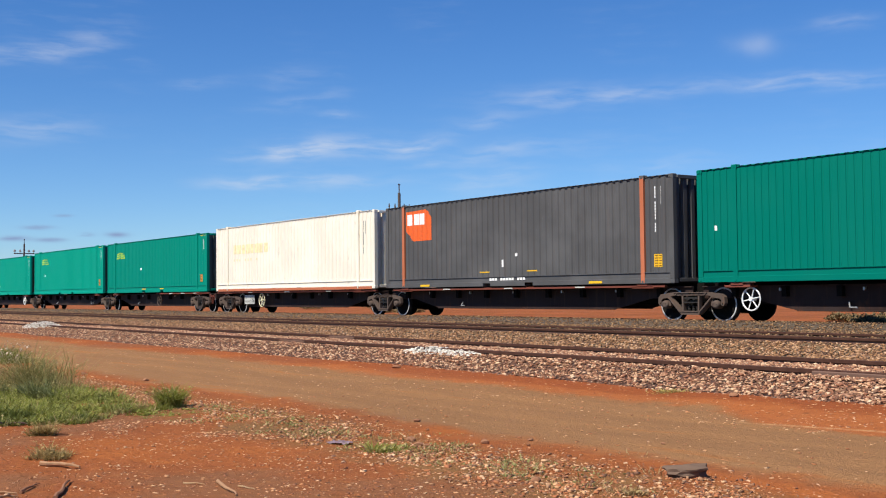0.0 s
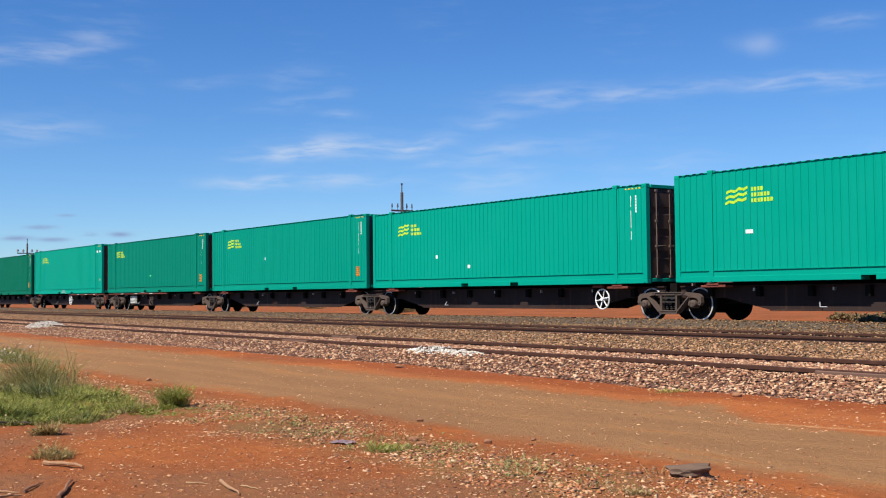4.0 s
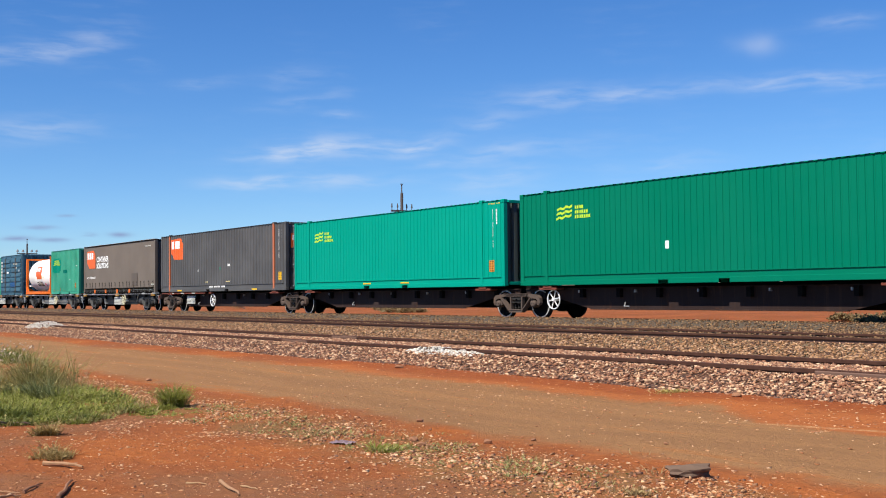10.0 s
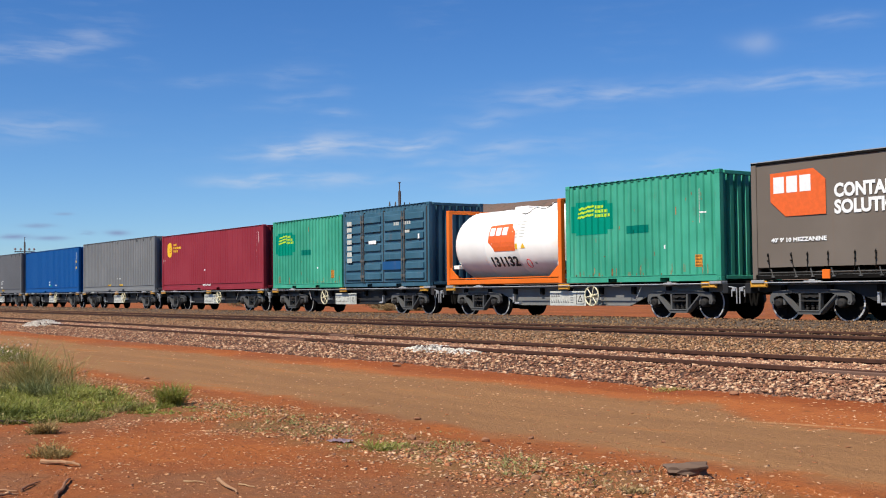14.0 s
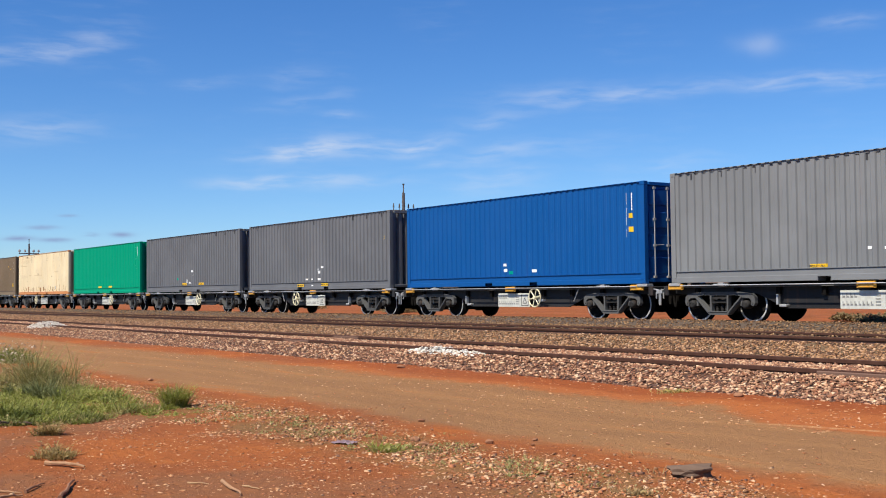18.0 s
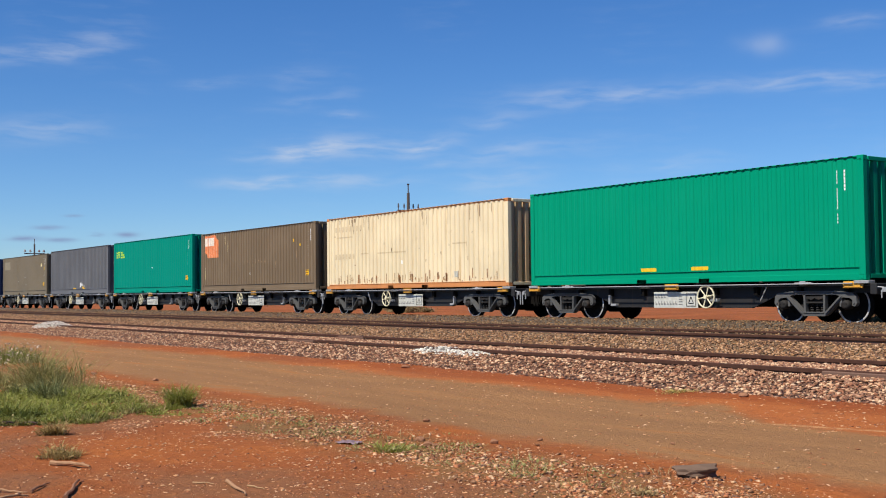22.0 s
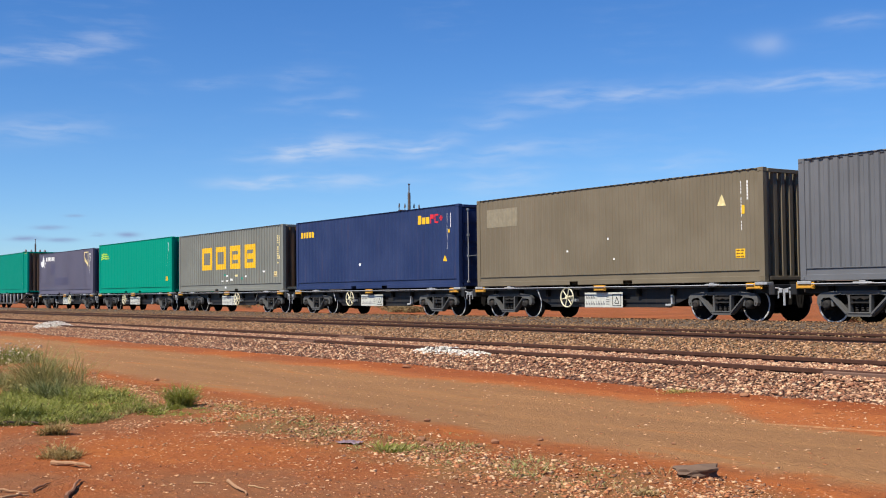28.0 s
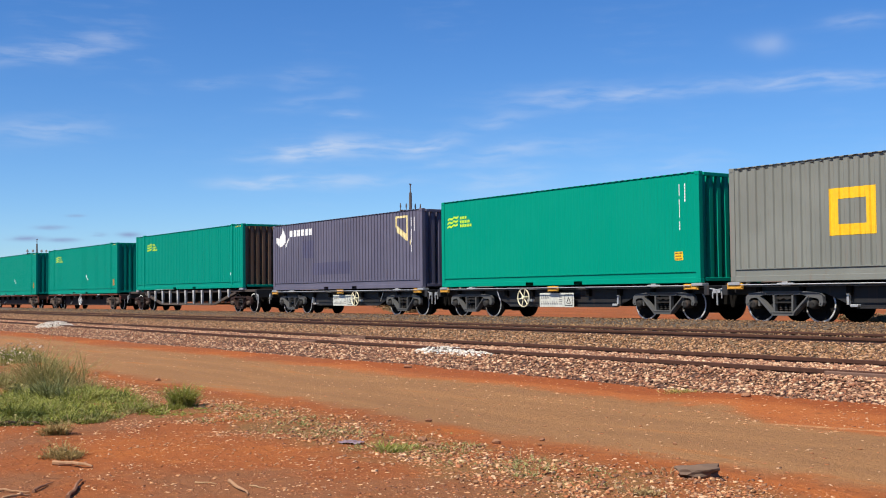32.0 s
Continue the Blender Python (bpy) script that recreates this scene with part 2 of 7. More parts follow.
M_EDGE_RUST = paint("deck_edge_red_oxide", (0.20, 0.055, 0.035), 0.4, 0.4, rough=0.7)
M_EDGE_GREY = plain("deck_edge_grey", (0.11, 0.108, 0.10), 0.6, 0.1, 0.35)
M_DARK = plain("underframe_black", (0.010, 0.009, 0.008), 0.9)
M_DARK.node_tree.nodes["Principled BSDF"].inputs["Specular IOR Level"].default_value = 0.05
M_GALV = plain("galvanised_steel", (0.42, 0.42, 0.41), 0.45, 0.4, 0.15)
M_TREAD = plain("wheel_tread_steel", (0.50, 0.49, 0.47), 0.45, 0.0, 0.2)
M_WHEEL = plain("wheel_dark_steel", (0.012, 0.011, 0.010), 0.95, 0.0)
M_WHEEL.node_tree.nodes["Principled BSDF"].inputs["Specular IOR Level"].default_value = 0.05
M_CREAMWHEEL = plain("handwheel_cream", (0.72, 0.66, 0.44), 0.5)
M_LOCK = paint("lock_rod_dull_brown", (0.16, 0.12, 0.10), 0.4, 0.3)
M_DOOR_DARK = paint("door_rusty_brown", (0.10, 0.062, 0.045), 0.5, 0.5)
M_RAIL = paint("rail_rust_brown", (0.135, 0.072, 0.050), 0.4, 0.4, rough=0.6, dirt_col=(0.16, 0.08, 0.045))
M_HEAD = plain("rail_head_dark", (0.070, 0.033, 0.023), 0.85, 0.0)
M_HEAD.node_tree.nodes["Principled BSDF"].inputs["Specular IOR Level"].default_value = 0.1
M_SLEEPER = paint("sleeper_dusty_timber", (0.16, 0.11, 0.08), 0.5, rough=0.9)
M_BALLAST = stony("ballast_pink_stones", [(0.406, 0.218, 0.120), (0.257, 0.105, 0.052), (0.161, 0.074, 0.040), (0.592, 0.359, 0.203), (0.305, 0.129, 0.066), (0.190, 0.085, 0.047), (0.693, 0.476, 0.296), (0.230, 0.087, 0.042), (0.349, 0.176, 0.098), (0.136, 0.066, 0.038), (0.507, 0.293, 0.163), (0.252, 0.125, 0.073), (0.636, 0.401, 0.240)])
M_BALLAST_T = stony("ballast_tan_stones", [(0.324, 0.168, 0.071), (0.219, 0.109, 0.046), (0.114, 0.055, 0.026), (0.439, 0.252, 0.126), (0.280, 0.140, 0.055), (0.184, 0.083, 0.034), (0.065, 0.032, 0.017), (0.491, 0.301, 0.173)])
M_BALLAST_G = stony("ballast_grey_stones", [(0.162, 0.088, 0.036), (0.080, 0.044, 0.019), (0.247, 0.139, 0.058), (0.119, 0.063, 0.027), (0.342, 0.208, 0.093), (0.048, 0.026, 0.013), (0.190, 0.100, 0.042)])
M_LIME = stony("lime_white_stones", [(0.78, 0.75, 0.66), (0.66, 0.63, 0.54), (0.55, 0.51, 0.42), (0.82, 0.80, 0.72)])
M_PEBBLE = stony("pebbles_mixed", [(0.553, 0.313, 0.155), (0.372, 0.130, 0.045), (0.658, 0.423, 0.246), (0.286, 0.094, 0.033), (0.467, 0.203, 0.083), (0.537, 0.282, 0.130), (0.217, 0.077, 0.030), (0.406, 0.145, 0.052), (0.605, 0.368, 0.194), (0.328, 0.118, 0.043)])
M_LITTER = stony("bark_litter", [(0.20, 0.085, 0.040), (0.26, 0.13, 0.062), (0.14, 0.065, 0.035), (0.36, 0.20, 0.10)])
# greyer and duller than the green side walls
M_END = paint("end_wall_grey_green", (0.10, 0.125, 0.115), 0.4, 0.2, dirt_col=(0.12, 0.11, 0.10))
M_RUSTMARK = plain("rust_mark", (0.30, 0.15, 0.06), 0.8, var=0.5)
M_SOOT = plain("soot_mark", (0.25, 0.165, 0.09), 0.8, var=0.4)
M_GHOST = plain("ghost_paint", (0.58, 0.46, 0.28), 0.7, var=0.1)
M_PEACH = plain("faded_peach", (0.80, 0.50, 0.32), 0.6, var=0.15)
M_TAB = plain("tar_black", (0.03, 0.03, 0.032), 0.7)
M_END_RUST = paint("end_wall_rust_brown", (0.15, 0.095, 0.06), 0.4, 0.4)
M_TRUSS = paint("truss_dusty_brown", (0.085, 0.066, 0.055), 0.5, 0.3, rough=0.7)
M_WAGON_PALE = paint("wagon_pale_grey", (0.19, 0.19, 0.18), 0.4)
M_SPRING = paint("spring_dark_steel", (0.026, 0.024, 0.022), 0.4, 0.2, rough=0.7)
M_PANEL = plain("faded_panel_buff", (0.24, 0.205, 0.135), 0.6, var=0.12)
# rusty cream, its colour also warmed for light bounced off the red ground
M_CREAM_END = paint("end_wall_rusty_cream_bounce", (0.60, 0.42, 0.24), 0.5, 0.4, dirt_col=(0.25, 0.12, 0.05))
M_GREEN_S = paint("paint_dark_sea_green", (0.0, 0.185, 0.134), 0.080, fade=0.02, dirt_col=(0.02, 0.12, 0.08), spec=0.05)
M_GREEN_M = paint("paint_middle_green", (0.0, 0.192, 0.108), 0.096, fade=0.02, dirt_col=(0.02, 0.12, 0.08), spec=0.05)
M_GREEN_N = paint("paint_bottle_green", (0.0, 0.228, 0.148), 0.096, fade=0.02, dirt_col=(0.02, 0.12, 0.08), spec=0.05)
M_GREEN_C = paint("paint_clear_green", (0.0, 0.30, 0.206), 0.064, fade=0.02, dirt_col=(0.02, 0.12, 0.08), spec=0.05)


# ---- mesh helpers ----
def box(bm, x0, x1, y0, y1, z0, z1, bev=0.0):
    v = [bm.verts.new((x, y, z)) for x in (x0, x1) for y in (y0, y1) for z in (z0, z1)]
    fs = [bm.faces.new([v[i] for i in q]) for q in ((0, 1, 3, 2), (4, 6, 7, 5), (0, 4, 5, 1), (2, 3, 7, 6), (0, 2, 6, 4), (1, 5, 7, 3))]
    if bev:
        es = {e for f_ in fs for e in f_.edges}
        bmesh.ops.bevel(bm, geom=list(es), offset=bev, segments=1, affect="EDGES", profile=0.5)


def slab_xz(bm, outline, y0, y1):
    """A polygon in the x-z plane, given thickness from y0 to y1."""
    a = [bm.verts.new((x, y0, z)) for x, z in outline]
    b = [bm.verts.new((x, y1, z)) for x, z in outline]
    n = len(outline)
    bm.faces.new(a)
    bm.faces.new(b[::-1])
    for i in range(n):
        j = (i + 1) % n
        bm.faces.new((a[j], a[i], b[i], b[j]))


def bar_xz(bm, p, q, w, y0, y1):
    d = Vector((q[0] - p[0], q[1] - p[1])).normalized() * (w / 2)
    n = (-d[1], d[0])
    slab_xz(bm, [(p[0] + n[0], p[1] + n[1]), (p[0] - n[0], p[1] - n[1]), (q[0] - n[0], q[1] - n[1]), (q[0] + n[0], q[1] + n[1])], y0, y1)


def rod(bm, p, q, r, seg=8, r2=None):
    p, q = Vector(p), Vector(q)
    m = (q - p).to_track_quat("Z", "Y").to_matrix()
    r2 = r if r2 is None else r2
    a, b = [], []
    for i in range(seg):
        t = 2 * math.pi * i / seg
        o = Vector((math.cos(t), math.sin(t), 0))
        a.append(bm.verts.new(p + m @ (o * r)))
        b.append(bm.verts.new(q + m @ (o * r2)))
    for i in range(seg):
        j = (i + 1) % seg
        bm.faces.new((a[i], a[j], b[j], b[i]))
    bm.faces.new(a[::-1])
    bm.faces.new(b)


def lathe(bm, profile, seg=24, axis="y", centre=(0, 0, 0), split=None):
    """Turns (radius, along) pairs round an axis. Faces further out than split take the second material."""
    c = Vector(centre)
    rings = []
    for r, a in profile:
        ring = []
        for i in range(seg):
            t = 2 * math.pi * i / seg
            p = (r * math.cos(t), a, r * math.sin(t)) if axis == "y" else (a, r * math.cos(t), r * math.sin(t))
            ring.append(bm.verts.new(c + Vector(p)))
        rings.append(ring)
    for k in range(len(rings) - 1):
        for i in range(seg):
            j = (i + 1) % seg
            f_ = bm.faces.new((rings[k][i], rings[k][j], rings[k + 1][j], rings[k + 1][i]))
            f_.smooth = True
            if split and min(profile[k][0], profile[k + 1][0]) >= split and max(profile[k][0], profile[k + 1][0]) < split + 0.047:
                f_.material_index = 1
    bm.faces.new(rings[0][::-1])
    bm.faces.new(rings[-1])


def finish(name, bm, *mats):
    bmesh.ops.recalc_face_normals(bm, faces=bm.faces)
    me = bpy.data.meshes.new(name)
    bm.to_mesh(me)
    bm.free()
    for m in mats:
        me.materials.append(m)
    return me


def piece(name, me, parent, label="", m=None):
    """An object on a ready mesh, under a thing or a part."""
    ob = new(name, me)
    ob.parent = parent
    if m is not None:
        ob.matrix_basis = m
    if label:
        tagged(ob, label)
    return ob


def part(name, bm, mat, parent, label="", m=None):
    return piece(name, finish(name, bm, *(mat if isinstance(mat, tuple) else (mat,))), parent, label, m)


def thing(name, label, category, group="", kind="", m=None):
    ob = tagged(new(name), label, category, group, kind)
    ob.empty_display_size = 0.2
    if m is not None:
        ob.matrix_basis = m
    return ob


CACHE = {}


def cached(key, build):
    if key not in CACHE:
        CACHE[key] = build()
    return CACHE[key]


def mat_swap(me, mat):
    """The same shape in another paint."""
    key = (me.name, mat.name)
    if key not in CACHE:
        c = me.copy()
        c.materials.clear()
        c.materials.append(mat)
        CACHE[key] = c
    return CACHE[key]


# ---- ground ----
RAIL3, Y3 = 0.16, 24.20      # the train's track: height of the rail top, middle
RAIL1, Y1 = 0.24, 9.875      # the track beside the road
RAIL2, Y2 = 0.22, 16.45      # the loop between


def lerp_profile(rows, y):
    for (a, za), (b, zb) in zip(rows, rows[1:]):
        if y <= b:
            k = max(0.0, (y - a) / (b - a))
            return za + (zb - za) * k * k * (3 - 2 * k)
    return rows[-1][1]


GROUND = [(-40, 0.0), (6.4, 0.0), (8.2, 0.04), (9.0, 0.03), (22.0, 0.02), (27.5, 0.02), (33, 0.10), (60, 0.25), (150, 0.3), (400, 0.0)]
BED = [(8.0, 0.0), (8.45, 0.06), (9.0, 0.178), (10.75, 0.172), (11.5, 0.12), (13.5, 0.10), (15.2, 0.11), (15.65, 0.125), (16.15, 0.15), (18.3, 0.165), (20.2, 0.12), (22.35, 0.215), (23.1, 0.175), (24.4, 0.11), (25.8, 0.02), (27.6, -0.08)]


def ground_z(x, y):
    z = lerp_profile(GROUND, y)
    k = 1.0 if y < 8 else 0.4
    z += k * 0.035 * noise.noise(Vector((x * 0.35, y * 0.5, 0.3))) + k * 0.012 * noise.noise(Vector((x * 1.7, y * 1.9, 4.0)))
    return z


def graded(stops):
    out = []
    for a, b, n in stops:
        out += list(np.linspace(a, b, n, endpoint=False))
    return out + [stops[-1][1]]


def sheet(name, xs, ys, height, mat):
    verts = [(x, y, height(x, y)) for y in ys for x in xs]
    n = len(xs)
    faces = [(j * n + i, j * n + i + 1, (j + 1) * n + i + 1, (j + 1) * n + i) for j in range(len(ys) - 1) for i in range(n - 1)]
    me = bpy.data.meshes.new(name)
    me.from_pydata(verts, [], faces)
    me.materials.append(mat)
    for p in me.polygons:
        p.use_smooth = True
    return new(name, me)


def make_dirt():
    m, nt, bs = material("red_dirt")
    co = node(nt, "ShaderNodeTexCoord").outputs["Object"]
    xyz = node(nt, "ShaderNodeSeparateXYZ", {0: co}).outputs
    y = xyz[1]
    near = ramp(nt, maths(nt, "ADD", xyz[0], maths(nt, "MULTIPLY", noise_tex(nt, co, 0.3, 3.0), 6.0)), -17.0, -8.0)      # the sand reddens along the road
    big = noise_tex(nt, co, 0.55, 5.0, 0.6)
    mid = noise_tex(nt, co, 2.2, 6.0, 0.65)
    fine = noise_tex(nt, co, 45.0, 4.0, 0.7)
    grit = noise_tex(nt, co, 150.0, 2.0, 0.6)
    clod = noise_tex(nt, co, 12.0, 6.0, 0.75)
    strips = noise_tex(nt, co, 1.0, 5.0, 0.6, (0.32, 2.6, 1.0))
    wob = maths(nt, "ADD", maths(nt, "MULTIPLY", maths(nt, "SUBTRACT", big, 0.5), 0.7), maths(nt, "MULTIPLY", maths(nt, "SUBTRACT", mid, 0.5), 0.5))
    yy = maths(nt, "ADD", y, wob)
    band = lambda a, b, c, d: maths(nt, "MULTIPLY", ramp(nt, yy, a, b), maths(nt, "SUBTRACT", 1.0, ramp(nt, yy, c, d)))
    red = mixc(nt, ramp(nt, mid, 0.32, 0.70), (0.247, 0.077, 0.026), (0.310, 0.094, 0.028))
    red = mixc(nt, maths(nt, "MULTIPLY", ramp(nt, big, 0.49, 0.60), 0.8), red, (0.205, 0.092, 0.044))      # worn mauve-brown patches
    red = mixc(nt, maths(nt, "MULTIPLY", ramp(nt, big, 0.46, 0.36), 0.6), red, (0.401, 0.120, 0.028))        # loose orange sand
    road = mixc(nt, ramp(nt, strips, 0.35, 0.68), (0.245, 0.127, 0.057), (0.298, 0.152, 0.065))
    road = mixc(nt, maths(nt, "MULTIPLY", ramp(nt, strips, 0.60, 0.72), 0.6), road, (0.374, 0.120, 0.026))
    wide = maths(nt, "MULTIPLY", ramp(nt, xyz[0], -7.0, -5.2), 0.6)      # the loose sand spreads over the road here
    edge = lambda a, b: ramp(nt, maths(nt, "ADD", yy, wide), a, b)
    c = mixc(nt, maths(nt, "MULTIPLY", ramp(nt, yy, 4.75, 5.15), maths(nt, "SUBTRACT", 1.0, edge(7.2, 7.55))), red, road)
    c = mixc(nt, maths(nt, "MULTIPLY", band(4.5, 4.75, 4.85, 5.15), maths(nt, "MULTIPLY", ramp(nt, strips, 0.48, 0.66), 0.5)), c, (0.393, 0.118, 0.030))
    orange = maths(nt, "MULTIPLY", edge(7.2, 7.5), maths(nt, "SUBTRACT", 1.0, ramp(nt, yy, 7.5, 7.85)))
    c = mixc(nt, maths(nt, "MULTIPLY", orange, maths(nt, "ADD", 0.12, maths(nt, "MULTIPLY", near, 0.62))), c, (0.385, 0.118, 0.034))          # orange edge of the road
    row = maths(nt, "ABSOLUTE", maths(nt, "SUBTRACT", maths(nt, "ADD", y, maths(nt, "MULTIPLY", xyz[0], -0.18)), 7.79))
    row = maths(nt, "MULTIPLY", maths(nt, "MULTIPLY", ramp(nt, row, 0.06, 0.01), ramp(nt, xyz[0], -6.0, -5.4)), ramp(nt, clod, 0.35, 0.6))
    c = mixc(nt, maths(nt, "MULTIPLY", row, 0.8), c, (0.520, 0.300, 0.140))          # thin pale windrow
    c = mixc(nt, maths(nt, "MULTIPLY", band(7.5, 7.85, 9.0, 9.4), maths(nt, "ADD", 0.45, maths(nt, "MULTIPLY", near, 0.4))), c, (0.271, 0.068, 0.019))          # dark red strip below the ballast
    c = mixc(nt, maths(nt, "MULTIPLY", band(3.4, 3.8, 4.35, 4.7), maths(nt, "MULTIPLY", ramp(nt, mid, 0.36, 0.58), 0.8)), c, (0.195, 0.108, 0.042))          # trampled olive verge
    c = mixc(nt, maths(nt, "MULTIPLY", ramp(nt, y, 26.0, 29.0), 0.8), c, mixc(nt, ramp(nt, big, 0.35, 0.65), (0.190, 0.058, 0.024), (0.330, 0.094, 0.032)))
    c = mixc(nt, maths(nt, "MULTIPLY", ramp(nt, y, 27.0, 29.0), maths(nt, "MULTIPLY", ramp(nt, mid, 0.50, 0.64), 0.6)), c, (0.121, 0.062, 0.022))
    loose = maths(nt, "SUBTRACT", 1.0, maths(nt, "MULTIPLY", band(4.75, 5.15, 6.75, 7.1), 0.65))
    c = mixc(nt, maths(nt, "MULTIPLY", loose, maths(nt, "MULTIPLY", ramp(nt, clod, 0.53, 0.68), 0.55)), c, (0.125, 0.048, 0.018))
    c = mixc(nt, maths(nt, "MULTIPLY", loose, maths(nt, "MULTIPLY", ramp(nt, clod, 0.46, 0.34), 0.35)), c, (0.430, 0.168, 0.050))
    c = mixc(nt, maths(nt, "MULTIPLY", ramp(nt, fine, 0.5, 0.75), 0.38), c, (0.155, 0.062, 0.022))
    c = mixc(nt, maths(nt, "MULTIPLY", ramp(nt, grit, 0.58, 0.74), 0.22), c, (0.467, 0.261, 0.108))
    nt.links.new(c, bs.inputs["Base Color"])
    bs.inputs["Roughness"].default_value = 0.95
    bs.inputs["Specular IOR Level"].default_value = 0.1
    bump(nt, bs, maths(nt, "ADD", maths(nt, "MULTIPLY", fine, 0.35), maths(nt, "ADD", mid, maths(nt, "MULTIPLY", clod, 0.9))), 0.8, 0.04)
    return m


M_DIRT = make_dirt()


def make_bed():
    m, nt, bs = material("ballast_bed")
    co = node(nt, "ShaderNodeTexCoord").outputs["Object"]
    y = node(nt, "ShaderNodeSeparateXYZ", {0: co}).outputs[1]
    vor = node(nt, "ShaderNodeTexVoronoi", {"Vector": co, "Scale": 17.0})
    tone = node(nt, "ShaderNodeSeparateColor", {0: vor.outputs["Color"]}).outputs[0]
    # pink and grey darkened to hold the shade in gaps between the stones
    pink = mixc(nt, tone, (0.045, 0.018, 0.010), (0.150, 0.068, 0.036))
    tan = mixc(nt, tone, (0.108, 0.062, 0.028), (0.226, 0.146, 0.066))
    grey = mixc(nt, tone, (0.054, 0.035, 0.023), (0.140, 0.095, 0.058))
    c = mixc(nt, ramp(nt, y, 10.7, 11.3), pink, tan)
    c = mixc(nt, ramp(nt, y, 15.9, 16.5), c, grey)
    nt.links.new(c, bs.inputs["Base Color"])
    bs.inputs["Roughness"].default_value = 0.95
    bump(nt, bs, vor.outputs["Distance"], 1.0, 0.05)
    return m


M_BED = make_bed()

XS = graded([(-2600, -300, 12), (-300, -90, 22), (-90, -30, 70), (-30, 6, 130), (6, 60, 30), (60, 400, 14), (400, 2600, 8)])
YS = graded([(-2600, -200, 8), (-200, -8, 16), (-8, 0, 14), (0, 9, 70), (9, 24, 30), (24, 60, 30), (60, 400, 24), (400, 2800, 12)])
tagged(sheet("ground", XS, YS, ground_z, M_DIRT), "red outback dirt with a worn tan vehicle track", "ground", kind="structure")


def bed_z(x, y):
    return lerp_profile(BED, y) + 0.012 * noise.noise(Vector((x * 0.9, y * 1.3, 8.0)))


tagged(sheet("ballast_bed", graded([(-420, -120, 30), (-120, -40, 80), (-40, 10, 110), (10, 420, 60)]), graded([(8.0, 28.0, 70)]), bed_z, M_BED),
       "stone ballast bed under three railway tracks", "ballast", kind="structure")


def make_hill():
    m, nt, bs = material("hill_earth")
    co = node(nt, "ShaderNodeTexCoord").outputs["Object"]
    big = noise_tex(nt, co, 0.035, 5.0, 0.6)
    gully = noise_tex(nt, co, 0.12, 6.0, 0.65, (1.0, 0.25, 0.25))
    bush = noise_tex(nt, co, 0.55, 5.0, 0.7)
    c = mixc(nt, ramp(nt, big, 0.35, 0.65), (0.140, 0.088, 0.062), (0.100, 0.075, 0.060))
    c = mixc(nt, maths(nt, "MULTIPLY", ramp(nt, gully, 0.45, 0.68), 0.5), c, (0.19, 0.105, 0.068))
    c = mixc(nt, maths(nt, "MULTIPLY", ramp(nt, bush, 0.52, 0.66), 0.75), c, (0.062, 0.060, 0.034))
    nt.links.new(c, bs.inputs["Base Color"])
    bs.inputs["Roughness"].default_value = 0.95
    bump(nt, bs, maths(nt, "ADD", gully, bush), 0.6, 1.5)
    return m


def hill_z(x, y):
    """A long flat-topped ridge of spoil, well behind the railway."""
    rise = min(1.0, max(0.0, (y - 128) / 34)) * min(1.0, max(0.0, (300 - y) / 60)) * min(1.0, max(0.0, (x + 430) / 90)) * min(1.0, max(0.0, (-40 - x) / 60))
    rise = rise * rise * (3 - 2 * rise)
    crest = 21.3 + 0.9 * math.exp(-((x + 222) / 14) ** 2) + 0.5 * noise.noise(Vector((x * 0.03, 2.0, 0))) + 0.35 * noise.noise(Vector((x * 0.13, 5.0, 0)))
    return -0.6 + rise * (crest + 0.5 * noise.noise(Vector((x * 0.05, y * 0.05, 0)))) + (1 - rise) * rise * 2.2 * noise.noise(Vector((x * 0.11, y * 0.03, 3)))


tagged(sheet("hill", graded([(-440, -30, 150)]), graded([(122, 170, 26), (170, 310, 20)]), hill_z, make_hill()),
       "long flat-topped ridge of brown earth with scrub", "hill", kind="structure")


# ---- rails ----
def rail_profile():
    return [(-0.07, 0.0), (-0.07, 0.012), (-0.012, 0.035), (-0.010, 0.125), (-0.036, 0.135), (-0.036, 0.168), (-0.028, 0.172),
            (0.028, 0.172), (0.036, 0.168), (0.036, 0.135), (0.010, 0.125), (0.012, 0.035), (0.07, 0.012), (0.07, 0.0)]


def rail(track, y, top, x0, x1):
    prof = rail_profile()
    bm = bmesh.new()
    n = len(prof)
    cuts = [x0 + (x1 - x0) * i / 40 for i in range(41)]
    rows = [[bm.verts.new((x, y + a, top - 0.172 + b)) for a, b in prof] for x in cuts]
    for r0, r1 in zip(rows, rows[1:]):
        for i in range(n):
            j = (i + 1) % n
            f_ = bm.faces.new((r0[i], r0[j], r1[j], r1[i]))
            f_.material_index = 1 if i in (4, 5, 6, 7, 8) else 0
    return part("rail", bm, (M_RAIL, M_HEAD), track)


def track(name, y, top, label, sleepers):
    t_ = thing(name, label, "railway track", kind="structure")
    for s in (-1, 1):
        rail(t_, y + s * 0.7175, top, -420, 420)
    bm = bmesh.new()
    box(bm, -0.12, 0.12, -1.2, 1.2, -0.14, 0.0, 0.012)
    me = finish("sleeper", bm, M_SLEEPER)
    x = -62.0
    while x < 2 and sleepers:
        piece("sleeper", me, t_, m=pose(x + random.uniform(-0.03, 0.03), y + random.uniform(-0.04, 0.04), top - 0.165 + random.uniform(-0.012, 0.004), 0, 0, random.uniform(-1.5, 1.5)))
        x += 0.68
    return t_


track_1 = track("track_1", Y1, RAIL1, "rusty rails on timber sleepers beside the dirt road", True)
track_2 = track("track_2", Y2, RAIL2, "rusty loop line rail half sunk in ballast", False)
